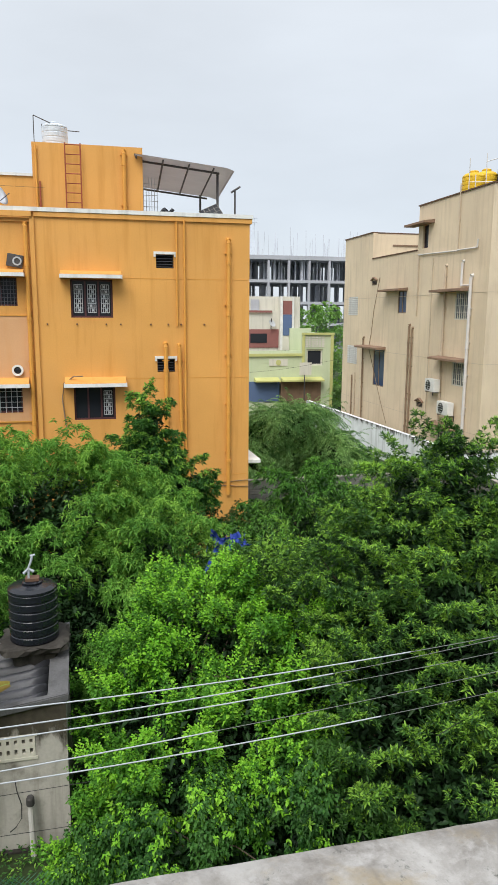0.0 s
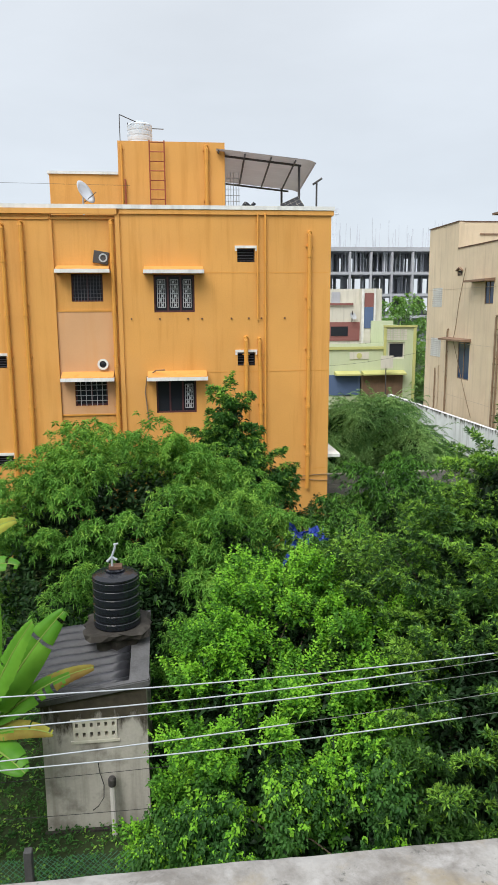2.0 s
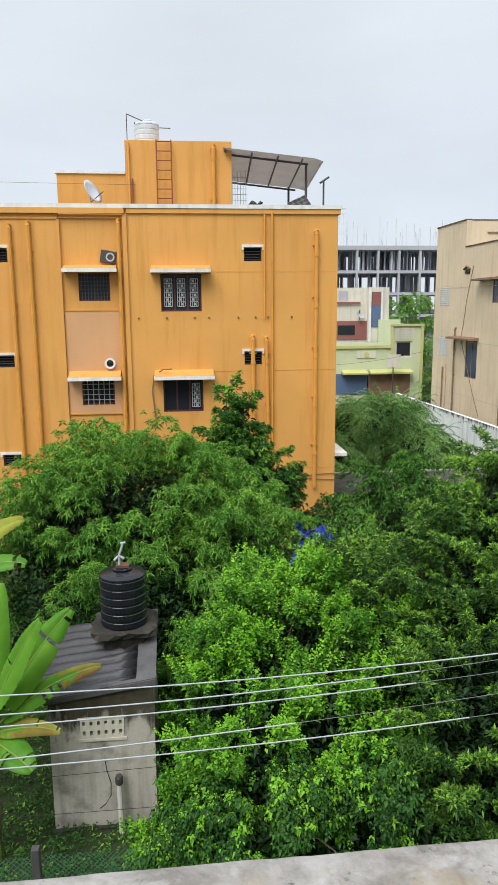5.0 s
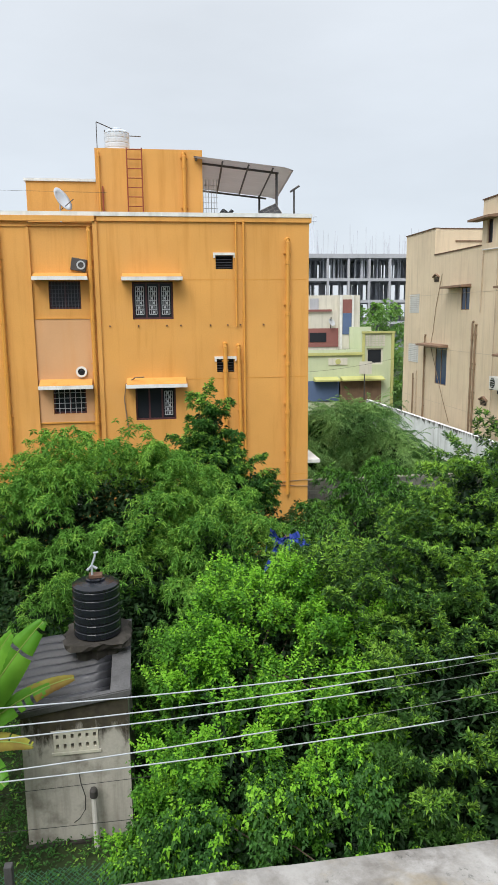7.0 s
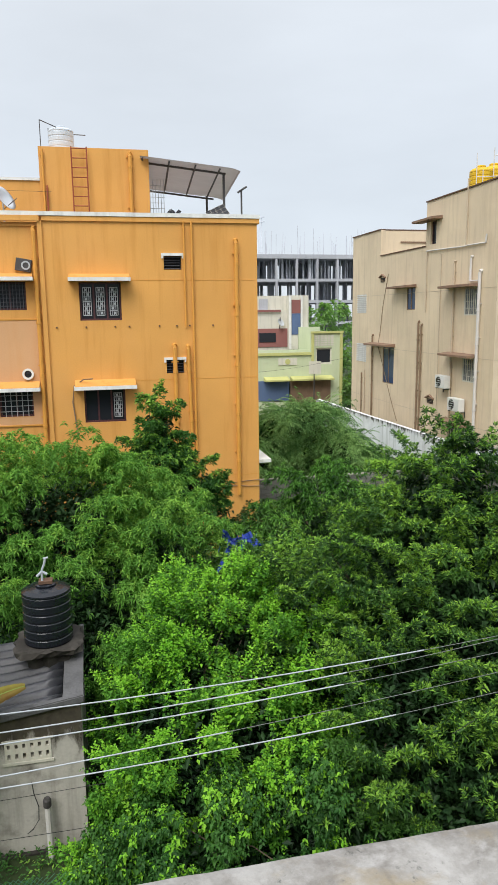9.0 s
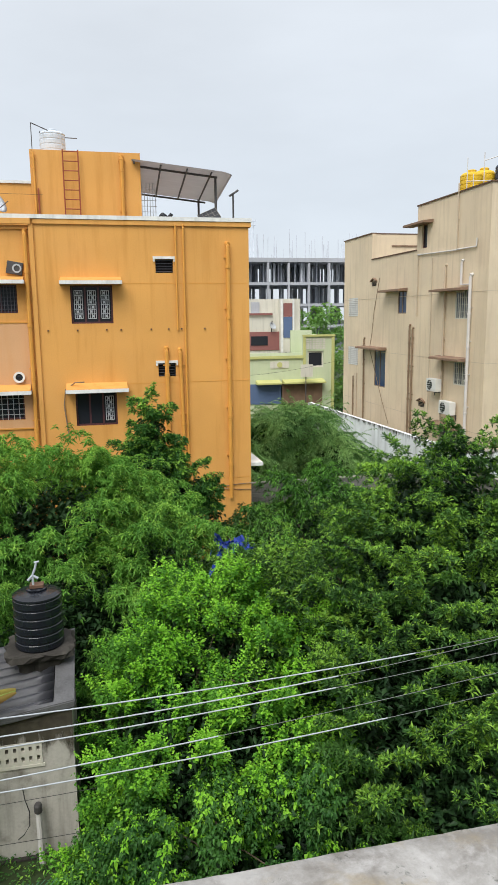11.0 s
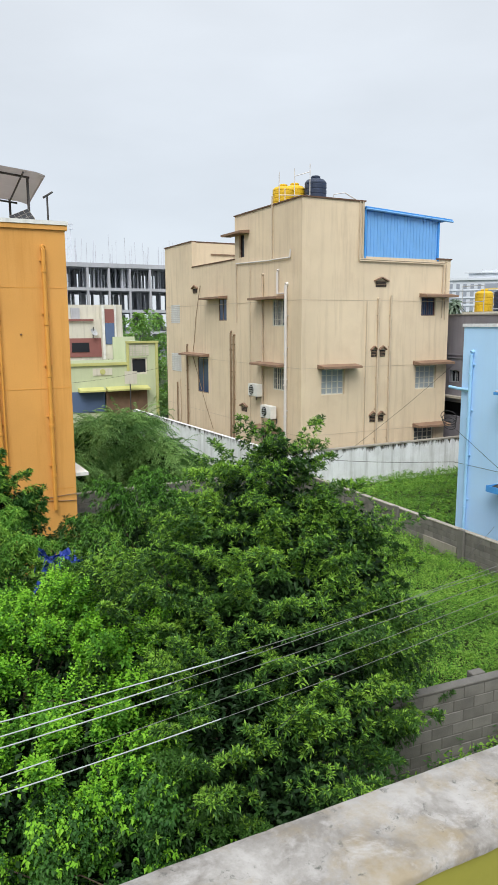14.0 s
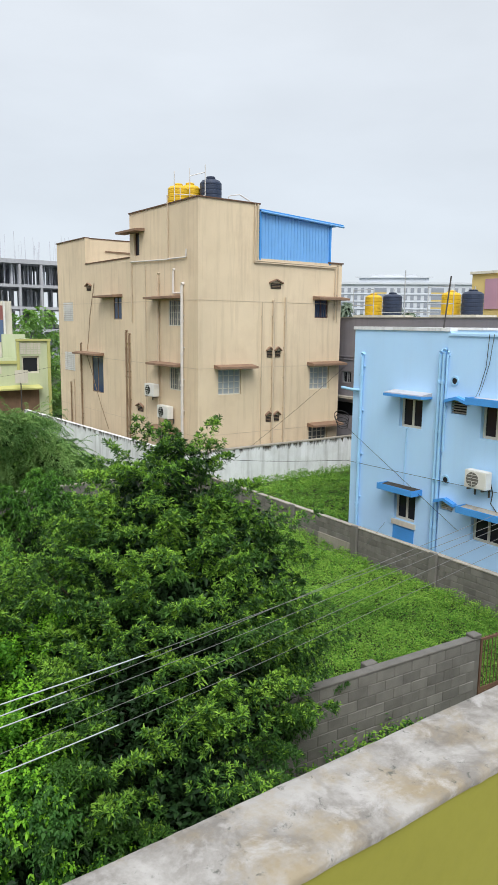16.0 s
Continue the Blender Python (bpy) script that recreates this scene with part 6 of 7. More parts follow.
vv = [bm.verts.new((x, y, roof_z(x, 9.02) + d)) for d in (-0.09, 0.018) for x, y in ((SX0 - 0.05, 8.98), (-0.37, 8.98), (-0.37, 9.17), (SX0 - 0.05, 9.17))]
for f in ((3, 2, 1, 0), (4, 5, 6, 7), (0, 1, 5, 4), (1, 2, 6, 5), (2, 3, 7, 6), (3, 0, 4, 7)):
    bm.faces.new([vv[i] for i in f])
bmesh.ops.bevel(bm, geom=bm.edges[:], offset=0.015, segments=2, affect="EDGES")
part("roof_lip", bm, DARK_CEMENT, shed, "dark cement lip along the roof edge")
bm = bm_new()
vv = [bm.verts.new(p) for y in (SY0, SY0 + 0.14) for p in ((SX0, y, 1.982), (SX1, y, 1.982), (SX1, y, roof_z(SX1, y) - 0.075), (SX0, y, 2.02))]
for f in ((0, 1, 2, 3), (7, 6, 5, 4), (0, 4, 5, 1), (1, 5, 6, 2), (2, 6, 7, 3), (3, 7, 4, 0)):
    bm.faces.new([vv[i] for i in f])
part("gable", bm, SHED_WALL, shed)
bm = bm_new()
vv = [bm.verts.new(p) for p in ((SX0, SY0 - 0.004, 1.0), (SX1, SY0 - 0.004, 1.0), (SX1, SY0 - 0.004, roof_z(SX1, SY0) - 0.06), (SX0, SY0 - 0.004, 2.03))]
bm.faces.new(vv)
part("mould_stain", bm, MOULD_FILM, shed, "black mould running down the wall")
# rough concrete bed for the tank
bm = bm_new()
rgs = np.random.default_rng(8)
prev = None
base_c = (-0.86, 10.1)
rings = []
for z, rr in ((2.2, 0.28), (2.50, 0.32), (2.56, 0.43), (2.64, 0.44), (2.66, 0.41), (2.66, 0.1)):
    rings.append([bm.verts.new((base_c[0] + (rr + rgs.uniform(-0.04, 0.04) * (rr > 0.2)) * 1.08 * math.cos(a) / max(abs(math.cos(a)), abs(math.sin(a))) ** 0.8, base_c[1] + (rr + rgs.uniform(-0.04, 0.04) * (rr > 0.2)) * math.sin(a) / max(abs(math.cos(a)), abs(math.sin(a))) ** 0.8, z + rgs.uniform(-0.02, 0.02) * (z < 2.54))) for a in np.linspace(0, 2 * math.pi, 29)[:-1]])
for q, w in zip(rings, rings[1:]):
    for k in range(28):
        bm.faces.new((q[k], q[(k + 1) % 28], w[(k + 1) % 28], w[k]))
bm.faces.new(rings[-1])
part("tank_bed", bm, SOOT, shed, "rough black-moulded concrete bed")
part("foundation", soft_box(SX0 - 0.04, SX1 + 0.02, SY0 - 0.06, SY0 - 0.002, -0.1, 0.06, 0.02), SOOT, shed)
bt = water_tank("water_tank", "ribbed black plastic water tank on the outhouse", TANK_BLACK, -0.86, 10.08, 2.665, 0.345, 0.86, 6, shoulder=0.87)
bm = bm_new()
box(bm, -0.95, -0.76, 10.0, 10.16, 3.53, 3.57)
tagged(finish("brick", bm, RUST), "brown brick weighing down the tank lid", "brick")
bm = bm_new()
tube(bm, [(-0.90, 10.05, 3.57), (-0.90, 10.05, 3.72), (-0.86, 10.05, 3.82), (-0.84, 10.05, 3.90)], 0.018, 6)
tube(bm, [(-0.97, 10.05, 3.64), (-0.90, 10.05, 3.71), (-0.83, 10.05, 3.66)], 0.022, 6)
tube(bm, [(-0.87, 10.05, 3.90), (-0.80, 10.05, 3.91)], 0.015, 6)
tagged(finish("float_valve_pipe", bm, WIRE_WHITE), "white plastic pipe fitting on the tank lid", "pipe")
vp = tagged(finish("vent_pipe", rod([(-0.92, 8.92, -0.05), (-0.93, 8.92, 0.83)], 0.04, 10), PVC), "grey upright plastic vent pipe by the outhouse", "pipe")
part("cowl", lathe([(0.05, 0), (0.055, 0.01), (0.055, 0.1), (0.04, 0.13)], 12, (-0.93, 8.92, 0.78)), STEEL, vp)
tagged(finish("hanging_cable", rod([(-1.12, 9.0, 1.12), (-1.1, 8.99, 0.95), (-1.05, 8.99, 0.75), (-1.06, 8.99, 0.55), (-1.14, 8.99, 0.42), (-1.22, 8.99, 0.36)], 0.007, 5), CABLE), "thin black cable hanging on the outhouse wall", "cable")

# ---- overhead wires ----
WY = 5.0
SK = 5.0 / 7.0

# curve of each wire, height along its run, fitted to the camera's view
specs = [((0.00536, 0.01017, 4.45426), 4.65), ((0.00625, 0.02763, 4.32757), 4.75), ((0.0043, 0.02921, 4.2383), 5.4), ((0.00314, 0.04641, 4.00032), 6.1), ((0.00482, 0.02532, 3.87618), 6.6)]
ends = (3.55, 2.61, 2.58, 1.22, 3.22)
for i, ((cf, x_last), xe) in enumerate(zip(specs, ends)):
    w = thing("overhead_wire", "aluminium overhead wire sleeved in white plastic pipe", "power line", group="overhead wires")
    y = WY

    def line(x, cf=cf, y=y, x_last=x_last):
        """A point of the wire: a shallow sag fitted to the camera's view, straight on beyond its ends."""
        k = min(max(x, -1.5), x_last)
        return (x * SK, y, float(np.polyval(cf, k) + np.polyval(np.polyder(cf), k) * (x - k)))

    part("conductor", rod([line(x) for x in np.linspace(-18.2, 25.2, 90)], 0.0026, 6), WIRE_GREY, w)
    part("sleeve", rod([line(x) for x in np.linspace(-4, xe, 24)], 0.0055, 8), WIRE_WHITE, w, "white plastic sleeve on the wire")
for x in (-13.05, 18.05):
    po = thing("utility_pole", "tall concrete power line pole with cross arms", "pole", (x, WY + 0.04, 0), "power line poles")
    part("shaft", rod([(0, 0, 0), (0, 0, 8.2)], 0.14, 10, 0.09), CONCRETE, po)
    part("bracket", boxes((-0.05, 0.05, -0.16, -0.10, 2.0, 8.0)), STEEL, po)
for a, b, sag in (((-6, 8.7, 1.1), (4.5, 8.4, 1.6), 0.1), ((-6, 8.6, 0.72), (4.5, 8.3, 0.95), 0.1), ((3.5, 6.2, 2.9), (14.9, 14, 1.6), 0.2)):
    pts = [Vector(a).lerp(Vector(b), k / 20) - Vector((0, 0, sag * math.sin(math.pi * k / 20))) for k in range(21)]
    tagged(finish("thin_cable", rod(pts, 0.004, 5), CABLE), "thin dark cable strung across the plot", "cable")
for a, b, sag in (((25.35, 26.9, 5.3), (17.5, 25.66, 1.3), 0.1), ((UX - 0.16, 17.4, 3.95), (UX - 0.2, 12.5, 1.5), 0.0), ((UX - 0.2, 8, 2.95), (UX - 0.1, 17.3, 2.75), 0.03), ((UX - 0.1, 17.3, 2.75), (15.3, 25.68, 1.6), 0.1), ((17.0, 44, 4.8), (16.35, 40.2, 3.6), 0.4), ((16.9, 44, 4.5), (16.35, 40.6, 3.5), 0.5), ((16.9, 44, 4.6), (7, 49.5, 3.2), 0.4), ((-14, 22, 11.1), (-1, 22.4, 10.9), 0.05)):
    pts = [Vector(a).lerp(Vector(b), k / 20) - Vector((0, 0, sag * math.sin(math.pi * k / 20))) for k in range(21)]
    tagged(finish("service_cable", rod(pts, 0.008 if a[0] > -10 else 0.004, 5), CABLE), "dark service cable slung between the houses", "cable")
coil = bm_new()
for k in range(4):
    r = 0.22 + 0.03 * k
    tube(coil, [(UX - 0.2 - 0.02 * k, 17.45 + r * math.cos(a) * 1.2, 3.95 + 0.1 * k + r * math.sin(a) * 0.6) for a in np.linspace(0, 2 * math.pi, 18)], 0.012, 5)
tagged(finish("cable_coil", coil, CABLE), "loose coil of black cable at the house corner", "cable")

# ---- trees ----
def tree(name, label, seed, env, foot, top, r, limbs, **leafage):
    rng = np.random.default_rng(seed)
    t = thing(name, label, "tree" if "tree" in name else "shrub")
    build = weeping_crown if "strands" in leafage else crown
    ob, sp = build("crown", rng, env, parent=t, **leafage)
    trunk_and_limbs(rng, t, foot, top, r, sp, limbs)
    return t


tree("mango_tree", "spreading mango tree with long drooping green leaves", 21,
     [(-0.9, 14.3, 2.6, 2.6, 2.0, 1.95), (-2.5, 13.6, 2.0, 1.3, 1.8, 1.7), (0.9, 13.5, 2.1, 1.7, 1.8, 1.75), (-0.2, 12.3, 1.6, 2.4, 1.4, 1.65), (1.9, 13.0, 1.2, 0.9, 1.2, 1.45), (-0.9, 13.6, 3.3, 2.1, 1.3, 1.4), (-2.4, 13.8, 2.9, 1.1, 1.1, 1.2)],
     (-0.6, 14.0, 0), (-0.7, 13.9, 2.6), 0.16, 10, boughs=125, gap=0.56, r_bough=0.50, twigs=104, per=11, length=0.108, width=0.026, droop=0.4, mats=[MANGO, MANGO_YOUNG_LIT], tone_share=0.55, long=1.05, flat=0.75, rise=0.5, wide=1.75, narrow=0.7, run=0.05, under=0.12, lift=0.5, fill=21000)
tree("ashoka_tree", "small upright dense dark green tree against the orange wall", 22,
     [(1.48, 17.2, 4.45, 0.48, 0.6, 0.95), (1.42, 17.1, 3.3, 0.95, 0.9, 1.1), (1.9, 17.0, 2.4, 1.0, 0.8, 1.1), (2.25, 16.9, 3.0, 0.65, 0.6, 0.85), (1.4, 17.2, 3.8, 0.65, 0.6, 0.7)],
     (1.4, 17.2, 0), (1.4, 17.2, 4.4), 0.09, 8, boughs=100, gap=0.29, r_bough=0.29, twigs=40, per=10, length=0.125, width=0.045, droop=0.25, mats=[CREEPER, MANGO_YOUNG_LIT], tone_share=0.6, long=1.35, flat=0.4, rise=0.3, under=0.1, fill=3500)
tree("red_shrub", "small shrub with reddish brown leaf tips", 23, [(3.15, 18.2, 1.9, 0.45, 0.5, 0.65), (3.9, 18.4, 1.3, 0.6, 0.5, 0.7)],
     (3.2, 18.2, 0), (3.2, 18.2, 1.8), 0.04, 4, boughs=24, gap=0.25, r_bough=0.24, twigs=18, per=9, length=0.13, width=0.04, droop=0.3, mats=[DARKLEAF, REDLEAF], tone_share=0.7, fill=200)
tree("mango_tree", "round mango tree with hanging narrow leaves", 24,
     [(4.6, 13.9, 2.4, 1.5, 1.4, 1.5), (3.7, 13.3, 1.7, 1.0, 1.2, 1.3), (5.7, 12.8, 2.1, 1.4, 1.3, 1.45), (3.2, 12.0, 1.3, 1.4, 1.2, 1.3), (6.6, 13.2, 1.7, 1.0, 1.2, 1.2)],
     (4.4, 13.6, 0), (4.4, 13.6, 2.4), 0.13, 8, boughs=75, gap=0.56, r_bough=0.48, twigs=92, per=11, length=0.11, width=0.030, droop=0.5, mats=[DARKLEAF, MANGO], tone_share=0.8, long=1.05, flat=0.8, rise=0.5, wide=1.8, narrow=0.8, run=0.06, under=0.12, lift=0.4, fill=7000)
tree("prosopis_tree", "feathery grey-green thorn tree with arching twigs", 25,
     [(8.7, 29.2, 2.1, 2.0, 1.5, 1.3), (7.0, 29.5, 1.7, 1.2, 1.2, 1.2), (10.2, 28.4, 1.3, 1.1, 1.2, 0.9), (6.0, 28.0, 1.0, 1.0, 1.0, 0.9), (9.4, 30.5, 2.6, 0.8, 0.7, 0.6)],
     (8.7, 29.2, 0), (8.7, 29.2, 2.2), 0.12, 8, boughs=85, gap=0.62, strands=26, reach=1.15, per=34, length=0.11, width=0.036, mats=[FEATHER, FEATHER_PALE], fill=3500)
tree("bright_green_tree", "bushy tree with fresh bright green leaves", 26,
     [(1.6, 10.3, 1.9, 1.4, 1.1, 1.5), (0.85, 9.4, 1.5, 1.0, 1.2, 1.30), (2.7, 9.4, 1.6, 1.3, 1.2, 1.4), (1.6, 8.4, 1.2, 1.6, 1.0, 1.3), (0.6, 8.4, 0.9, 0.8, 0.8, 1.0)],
     (1.4, 9.6, 0), (1.4, 9.6, 2.4), 0.09, 12, boughs=130, gap=0.36, r_bough=0.33, twigs=56, per=13, length=0.072, width=0.046, droop=0.2, mats=[BRIGHT, BRIGHT_YOUNG_LIT], tone_share=0.72, long=1.35, flat=0.65, rise=0.6, wide=1.4, narrow=0.7, run=0.24, under=0.10, lift=0.4, fill=8000, up=0.8)
tree("creeper_shrub", "creeper-covered shrub with broad green leaves", 27,
     [(1.3, 7.4, 0.75, 1.4, 0.75, 1.05), (2.4, 7.3, 0.9, 0.9, 0.8, 1.1), (0.3, 7.7, 0.45, 0.7, 0.6, 0.75)],
     (1.3, 7.5, 0), (1.3, 7.5, 1.2), 0.05, 8, boughs=70, gap=0.32, r_bough=0.28, twigs=56, per=9, length=0.062, width=0.05, droop=0.55, mats=[CREEPER, BRIGHT_YOUNG_LIT], tone_share=0.32, long=1.1, flat=0.9, rise=0.2, wide=1.6, narrow=1.0, run=0.14, under=0.3, lift=0.2, fill=1500, up=0.4)
tree("low_shrub", "low bright shrub at the foot of the outhouse", 28,
     [(-0.25, 8.0, 0.35, 0.45, 0.4, 0.45), (0.1, 8.5, 0.6, 0.4, 0.4, 0.7)],
     (-0.15, 8.1, 0), (-0.15, 8.1, 0.5), 0.03, 6, boughs=28, gap=0.18, r_bough=0.2, twigs=22, per=10, length=0.062, width=0.04, droop=0.25, mats=[BRIGHT, BRIGHT_YOUNG_LIT], tone_share=0.6, flat=0.8, rise=0.6, run=0.15, fill=200)
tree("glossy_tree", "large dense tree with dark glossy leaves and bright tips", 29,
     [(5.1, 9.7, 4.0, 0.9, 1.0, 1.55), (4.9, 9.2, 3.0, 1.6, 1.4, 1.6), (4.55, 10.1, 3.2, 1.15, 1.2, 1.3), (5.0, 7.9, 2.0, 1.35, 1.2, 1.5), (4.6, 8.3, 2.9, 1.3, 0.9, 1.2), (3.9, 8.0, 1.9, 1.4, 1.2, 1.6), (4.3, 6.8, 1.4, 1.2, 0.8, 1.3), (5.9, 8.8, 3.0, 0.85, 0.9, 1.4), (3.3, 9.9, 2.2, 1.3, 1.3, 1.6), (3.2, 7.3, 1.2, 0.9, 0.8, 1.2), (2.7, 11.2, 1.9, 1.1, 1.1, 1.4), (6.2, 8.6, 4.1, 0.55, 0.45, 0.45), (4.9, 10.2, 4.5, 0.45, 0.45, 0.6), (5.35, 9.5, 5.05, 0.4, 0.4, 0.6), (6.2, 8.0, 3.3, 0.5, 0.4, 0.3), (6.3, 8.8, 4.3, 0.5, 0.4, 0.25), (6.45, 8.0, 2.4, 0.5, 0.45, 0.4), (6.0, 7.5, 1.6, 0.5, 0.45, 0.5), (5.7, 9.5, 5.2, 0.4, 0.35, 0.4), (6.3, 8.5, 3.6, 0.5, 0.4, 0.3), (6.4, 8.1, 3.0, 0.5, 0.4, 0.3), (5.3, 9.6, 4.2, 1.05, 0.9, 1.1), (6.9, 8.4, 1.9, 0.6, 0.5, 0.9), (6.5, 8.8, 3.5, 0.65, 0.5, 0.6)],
     (4.8, 9.3, 0), (5.0, 9.6, 3.3), 0.15, 12, boughs=370, gap=0.345, r_bough=0.33, twigs=54, per=11, length=0.094, width=0.027, droop=0.15, mats=[DARKLEAF, DARKLEAF_YOUNG_LIT], tone_share=0.75, long=1.5, flat=0.30, rise=0.32, wide=1.35, narrow=0.35, run=0.05, under=0.08, lift=0.2, fill=20000)
tree("bright_green_tree", "thin roadside tree with light green leaves behind the houses", 30, [(17.6, 60, 4.0, 2.2, 2, 2.4), (20.5, 62, 5.0, 2.5, 2, 2.6), (18.6, 52, 1.8, 1.0, 1.5, 2.6)],
     (18.5, 60, 0), (18.5, 60, 5), 0.15, 8, boughs=60, gap=0.7, r_bough=0.8, twigs=40, per=8, length=0.3, width=0.12, droop=0.3, mats=[FEATHER_PALE, WEED], tone_share=0.5, flat=0.6, fill=400, fill_mat=FEATHER_PALE)
# far palms and trees before the white block
rp = np.random.default_rng(33)
fw = thing("far_woods", "hazy far row of palms and trees", "trees", kind="stuff")
v_all, l_all, s_all, base_i = [], [], [], 0
for k in range(46):
    x = rp.uniform(60, 190)
    c = np.array([x, 130 - 0.12 * abs(x - 90), rp.uniform(7.5, 12.5)])
    n = 70
    a = unit(rp.normal(0, 1, (n, 3)) * [1, 1, 0.7] + [0, 0, 0.35])
    vv, ll, ss, _ = leaves(rp, c + a * 0.4, a, rp.uniform(1.2, 2.6, n), rp.uniform(0.4, 0.8, n), rp.uniform(0.3, 0.9, n), np.zeros(n, int))
    v_all.append(vv), l_all.append(ll + base_i), s_all.append(ss)
    base_i += len(vv)
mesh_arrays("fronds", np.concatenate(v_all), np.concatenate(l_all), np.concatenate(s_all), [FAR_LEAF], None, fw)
bm = bm_new()
for k in range(46):
    x = 62 + 2.8 * k
    tube(bm, [(x, 128, 0), (x + 0.3, 128, 9)], 0.3, 5, 0.2)
part("trunks", bm, BARK, fw)

# ---- banana plant ----
def banana_leaf(ban, az, rise, length, width, bend, material, start=1.85, dry_tip=0.0, twist=0.0):
    """An arched blade, pleated along its veins and torn here and there; the last dry_tip of it is withered."""
    rb = np.random.default_rng(int((az + 360) * 7 + length * 100))
    bm = bm_new()
    n = 44
    d = Vector((math.cos(radians(az)), math.sin(radians(az)), 0))
    s = Vector((-d.y, d.x, 0))
    pts = []
    for i in range(n + 1):
        t = i / n
        ang = radians(rise) - radians(bend) * t * t
        p = pts[-1] + (d * math.cos(ang) + Vector((0, 0, math.sin(ang)))) * (length / n) if pts else Vector((0.04, 0, start))
        pts.append(p)
    for sgn in (-1, 1):
        prev, torn = None, 1.0
        for i in range(n + 1):
            t = i / n
            if t < 0.16:
                continue
            u = (t - 0.16) / 0.84
            w = width * (math.sin(math.pi * min(1, u ** 0.75 * 0.93 + 0.05)) ** 0.5)
            ang = radians(rise) - radians(bend) * t * t
            nor = Vector((0, 0, 1)) * math.cos(ang) - d * math.sin(ang)
            turn = radians(twist) * min(1.0, t * 2)
            across, nor = s * math.cos(turn) + nor * math.sin(turn), nor * math.cos(turn) - s * math.sin(turn)
            pleat = 0.007 * (1 if i % 2 else -1)
            if rb.random() < 0.12:
                torn = rb.uniform(0.86, 1.0)
                prev = None if rb.random() < 0.55 else prev
            lag = d * (0.10 * w)
            cur = [bm.verts.new(pts[i])]
            for k, bow in ((0.35, 0.16), (0.7, 0.12), (1.0, -0.06)):
                cur.append(bm.verts.new(pts[i] + across * sgn * w * k * (torn if k == 1.0 else 1.0) + nor * (bow * w + pleat) + lag * k))
            if prev:
                for k in range(3):
                    q = (prev[k], cur[k], cur[k + 1], prev[k + 1])
                    fa = bm.faces.new(q if sgn < 0 else q[::-1])
                    fa.material_index = int(t > 1 - dry_tip * (0.75 + 0.4 * rb.random()) and k > 0 or t > 1 - dry_tip * 0.6)
            prev = cur
    lf = part("leaf", bm, [material, BANANA_DRY], ban, "dry yellow-brown leaf" if material is BANANA_DRY else "leaf with a withered brown tip" if dry_tip else "", smooth=True)
    part("midrib", rod(pts, 0.020, 6, 0.006), STALK, lf, smooth=True)


ban = thing("banana_plant", "banana plant with broad torn green leaves, some dry", "plant", (-2.62, 8.6, 0), "banana plants")
part("stem", rod([(0, 0, 0), (0.02, 0, 0.8), (0.04, -0.02, 1.5), (0.05, 0, 1.95)], 0.12, 12, 0.06), STALK, ban)
for k in range(5):
    part("dry_sheath", rod([(0.11 * math.cos(k * 1.3), 0.11 * math.sin(k * 1.3), 1.15), (0.15 * math.cos(k * 1.3), 0.15 * math.sin(k * 1.3), 0.7), (0.12 * math.cos(k * 1.3 + 0.3), 0.12 * math.sin(k * 1.3 + 0.3), 0.2)], 0.035, 6, 0.008), BARK, ban, "withered brown leaf sheath")
for az, rise, le, wi, be, tip, tw in ((-25, 66, 2.0, 0.20, 14, 0, 65), (60, 82, 2.0, 0.25, 14, 0, 35), (14, 58, 1.95, 0.24, 14, 0, 62), (4, 40, 1.75, 0.15, 32, 0.3, 50), (-12, 20, 1.05, 0.13, 40, 0.8, 40), (-38, -5, 0.9, 0.22, 20, 0, 20), (120, 70, 1.9, 0.26, 40, 0, -20), (170, 60, 1.7, 0.27, 70, 0, -30), (230, 50, 1.7, 0.26, 85, 0, 0), (-100, 35, 1.4, 0.24, 95, 0, 0)):
    banana_leaf(ban, az, rise, le, wi, be, BANANA, 1.85, tip, tw)
ban2 = thing("banana_plant", "taller banana plant with arching green leaves", "plant", (-3.5, 9.4, 0), "banana plants")
part("stem", rod([(0, 0, 0), (0.0, 0, 1.4), (0.03, 0, 2.75)], 0.13, 12, 0.06), STALK, ban2)
for az, rise, le, wi, be, tip in ((-8, 70, 2.1, 0.22, 85, 0), (25, 74, 2.3, 0.24, 70, 0.35), (110, 75, 2.0, 0.26, 60, 0), (190, 65, 2.0, 0.26, 70, 0), (260, 60, 1.8, 0.26, 80, 0)):
    banana_leaf(ban2, az, rise, le, wi, be, BANANA, 2.7, tip, 35)

# ---- chain-link fence, tarpaulin, weeds ----
fen = thing("chain_link_fence", "sagging green chain-link fence on short posts", "fence")
bm = bm_new()
fx0, fx1, fy, fz0, fz1 = -5.0, -0.2, 7.75, 0.0, 0.72
n = 70
for k in range(n):
    x = fx0 + (fx1 - fx0) * k / n
    for s in (-1, 1):
        xe = x + s * 0.72
        if fx0 <= xe <= fx1:
            tube(bm, [(x, fy, fz0), (xe, fy + 0.02 * math.sin(k), fz1)], 0.0035, 3, cap=False)
part("mesh", bm, FENCE_GREEN, fen)
for x in (-5.0, -1.85, -0.2):
    part("post", soft_box(x - 0.05, x + 0.05, fy - 0.05, fy + 0.05, -0.05, 0.85, 0.01), DARK_CEMENT, fen)
bm = bm_new()
rt = np.random.default_rng(40)
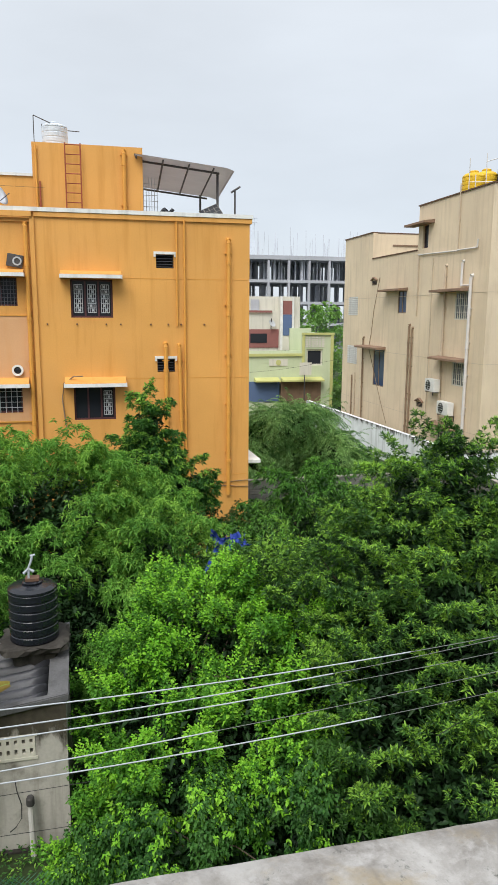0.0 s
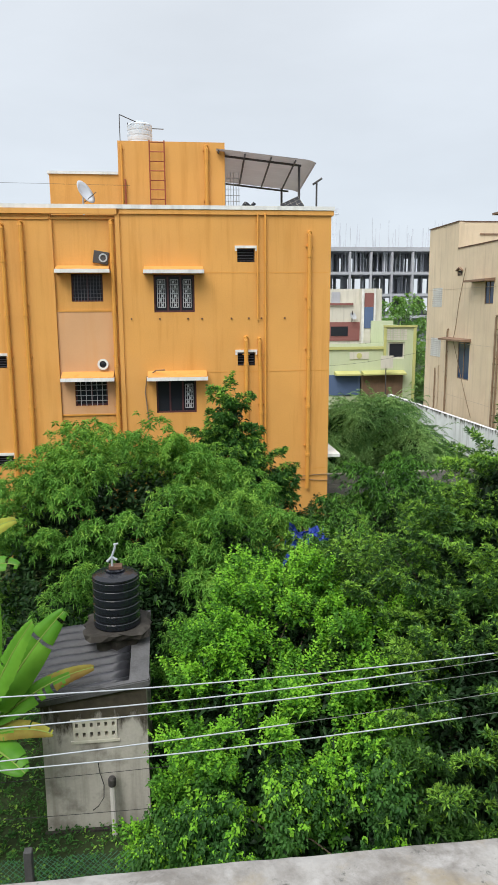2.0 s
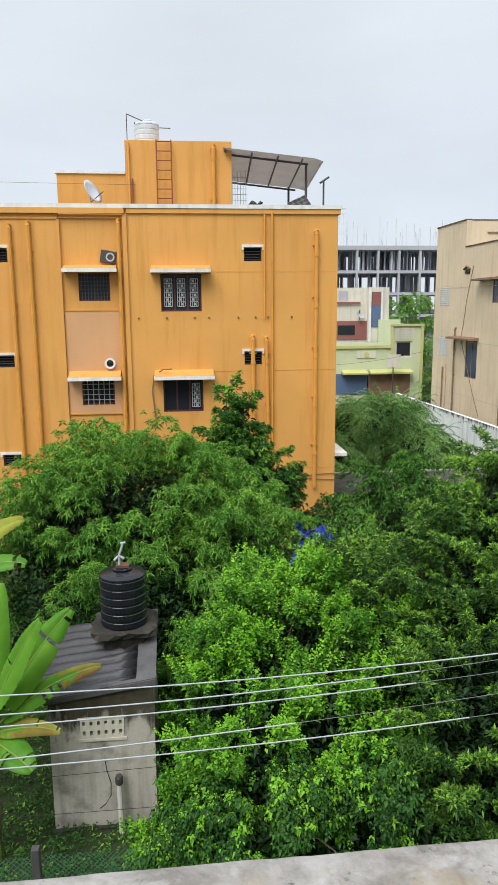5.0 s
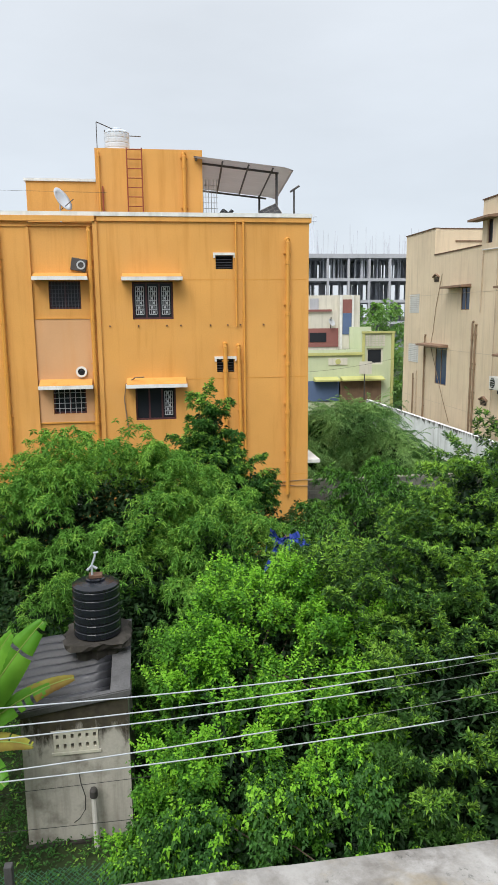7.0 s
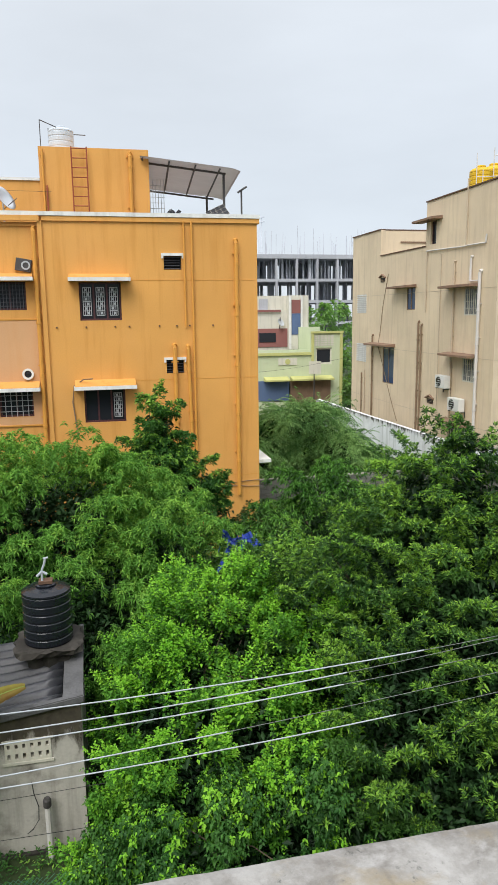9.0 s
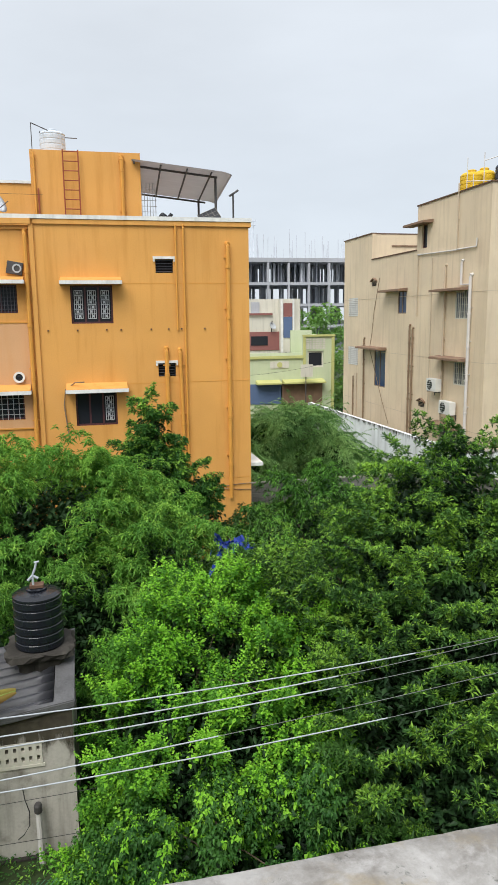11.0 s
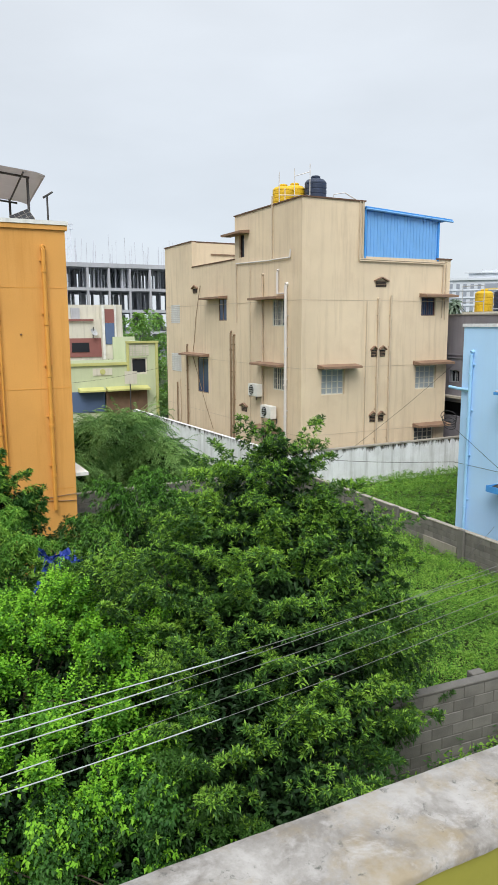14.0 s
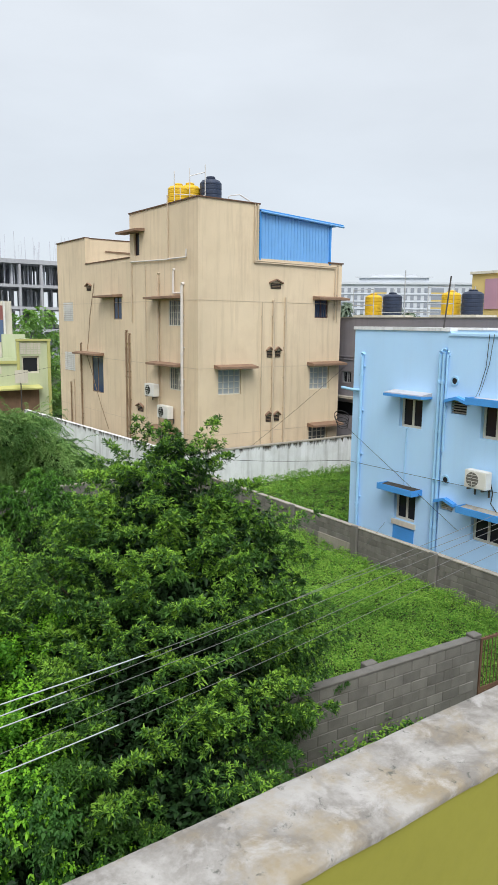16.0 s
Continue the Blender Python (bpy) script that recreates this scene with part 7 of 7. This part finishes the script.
tv = [[bm.verts.new((2.19 + 0.70 * i / 14 + rt.uniform(-0.03, 0.03), 12.4 + 0.3 * j / 7 + rt.uniform(-0.10, 0.10), 3.06 + 0.16 * j / 7 * (0.55 + 0.45 * math.sin(i * 1.3)) + 0.07 * math.sin(i * 0.9) + rt.uniform(-0.05, 0.05))) for i in range(15)] for j in range(8)]
for j in range(7):
    for i in range(14):
        if rt.random() < 0.12 + 0.35 * (i in (5, 6, 7)):
            continue
        bm.faces.new((tv[j][i], tv[j][i + 1], tv[j + 1][i + 1], tv[j + 1][i]))
bmesh.ops.delete(bm, geom=[v for v in bm.verts if not v.link_faces], context="VERTS")
bmesh.ops.solidify(bm, geom=bm.faces[:], thickness=0.01)
ta = tagged(finish("blue_tarpaulin", bm, TARP), "crumpled bright blue tarpaulin among the trees", "tarpaulin")
part("pole", rod([(2.34, 12.55, 0), (2.34, 12.55, 3.05)], 0.03, 6), STEEL, ta)
part("pole", rod([(2.77, 12.55, 0), (2.77, 12.55, 3.05)], 0.03, 6), STEEL, ta)


def weeds(name, label, seed, areas, count, height, length, width, mats, tone_share=0.3):
    """Low plants over patches (x0, x1, y0, y1): stems with a few leaves each, taller in clumps."""
    rng = np.random.default_rng(seed)
    ar = np.array(areas, float)
    w = (ar[:, 1] - ar[:, 0]) * (ar[:, 3] - ar[:, 2])
    k = rng.choice(len(ar), count, p=w / w.sum())
    x = ar[k, 0] + (ar[k, 1] - ar[k, 0]) * rng.random(count)
    y = ar[k, 2] + (ar[k, 3] - ar[k, 2]) * rng.random(count)
    hum = np.array([0.5 + 0.75 * noise.noise((a * 0.55, b * 0.55, 2.0)) + 0.35 * noise.noise((a * 1.9, b * 1.9, 5.0)) for a, b in zip(x, y)])
    top = np.clip(height * (0.45 + hum) * rng.uniform(0.75, 1.15, count), 0.05, None)
    per = 5
    n = count * per
    t = np.repeat(np.arange(count), per)
    base = np.stack([x[t], y[t], top[t] * rng.uniform(0.55, 1.0, n)], 1) + rng.normal(0, 0.03, (n, 3)) * [1, 1, 0.4]
    a = unit(rng.normal(0, 1, (n, 3)) * [1, 1, 0.45] + [0, 0, 0.35])
    ids = (rng.random(count) < tone_share)[t].astype(int)
    v, lo, sz, mi = leaves(rng, base, a, length * rng.uniform(0.6, 1.3, n), width * rng.uniform(0.7, 1.3, n), 0.3 * rng.random(n), ids, True)
    ob = mesh_arrays(name, v, lo, sz, mats, mi)
    return tagged(ob, label, "weeds", kind="stuff")


weeds("plot_weeds", "thick green weeds over the vacant plot", 50, [(5.5, 14.9, 7.9, 25.3)], 70000, 0.36, 0.055, 0.027, [WEED, BRIGHT], 0.25)
weeds("strip_weeds", "green weeds between the block wall and the white wall", 51, [(15.15, 25, 17.3, 25.6), (4.9, 14, 26, 44)], 24000, 0.38, 0.09, 0.045, [WEED, MANGO], 0.4)
weeds("yard_weeds", "dark weeds under the trees and round the outhouse", 52, [(-6, 5.0, 6.2, 9.0), (-6, 5, 9, 19)], 20000, 0.10, 0.06, 0.028, [CREEPER, WEED], 0.1)
weeds("wall_foot_weeds", "weeds growing at the foot of the block wall", 53, [(5.5, 11, 7.0, 7.68)], 700, 0.5, 0.09, 0.04, [WEED, CREEPER], 0.4)

# ---- blocks of the walls ----
def block_mesh(name, lx, ly, lz):
    bm = soft_box(-lx / 2, lx / 2, -ly / 2, ly / 2, -lz / 2, lz / 2, 0.008)
    me = bpy.data.meshes.new(name)
    bm.to_mesh(me)
    bm.free()
    me.materials.append(BLOCK)
    return me


rb = np.random.default_rng(60)
me_x, me_y, me_b = block_mesh("block", 0.388, 0.15, 0.188), block_mesh("block", 0.15, 0.388, 0.17), block_mesh("block", 0.388, 0.15, 0.17)
for c in range(8):
    x = fw_len[0] + 0.2 + (0.2 if c % 2 else 0.0)
    while x < fw_len[1] - 0.15:
        o = new("block", me_x)
        o.parent = front
        o.matrix_basis = pose(x, FWY + 0.075 + rb.uniform(-0.004, 0.004), 0.098 + 0.198 * c, 0, rb.uniform(-0.4, 0.4), 0)
        x += 0.4
for c in range(6):
    y = cw_len[0] + 0.2 + (0.2 if c % 2 else 0.0)
    while y < cw_len[1] - 0.15:
        o = new("block", me_y)
        o.parent = side
        o.matrix_basis = pose(CWX + 0.075 + rb.uniform(-0.004, 0.004), y, 0.09 + 0.18 * c, rb.uniform(-0.4, 0.4), 0, 0)
        y += 0.4
for c in range(6):
    x = 5.1 + (0.2 if c % 2 else 0.0)
    while x < 14.8:
        o = new("block", me_b)
        o.parent = back
        o.matrix_basis = pose(x, 25.475 + rb.uniform(-0.004, 0.004), 0.09 + 0.18 * c, 0, 0, 0)
        x += 0.4
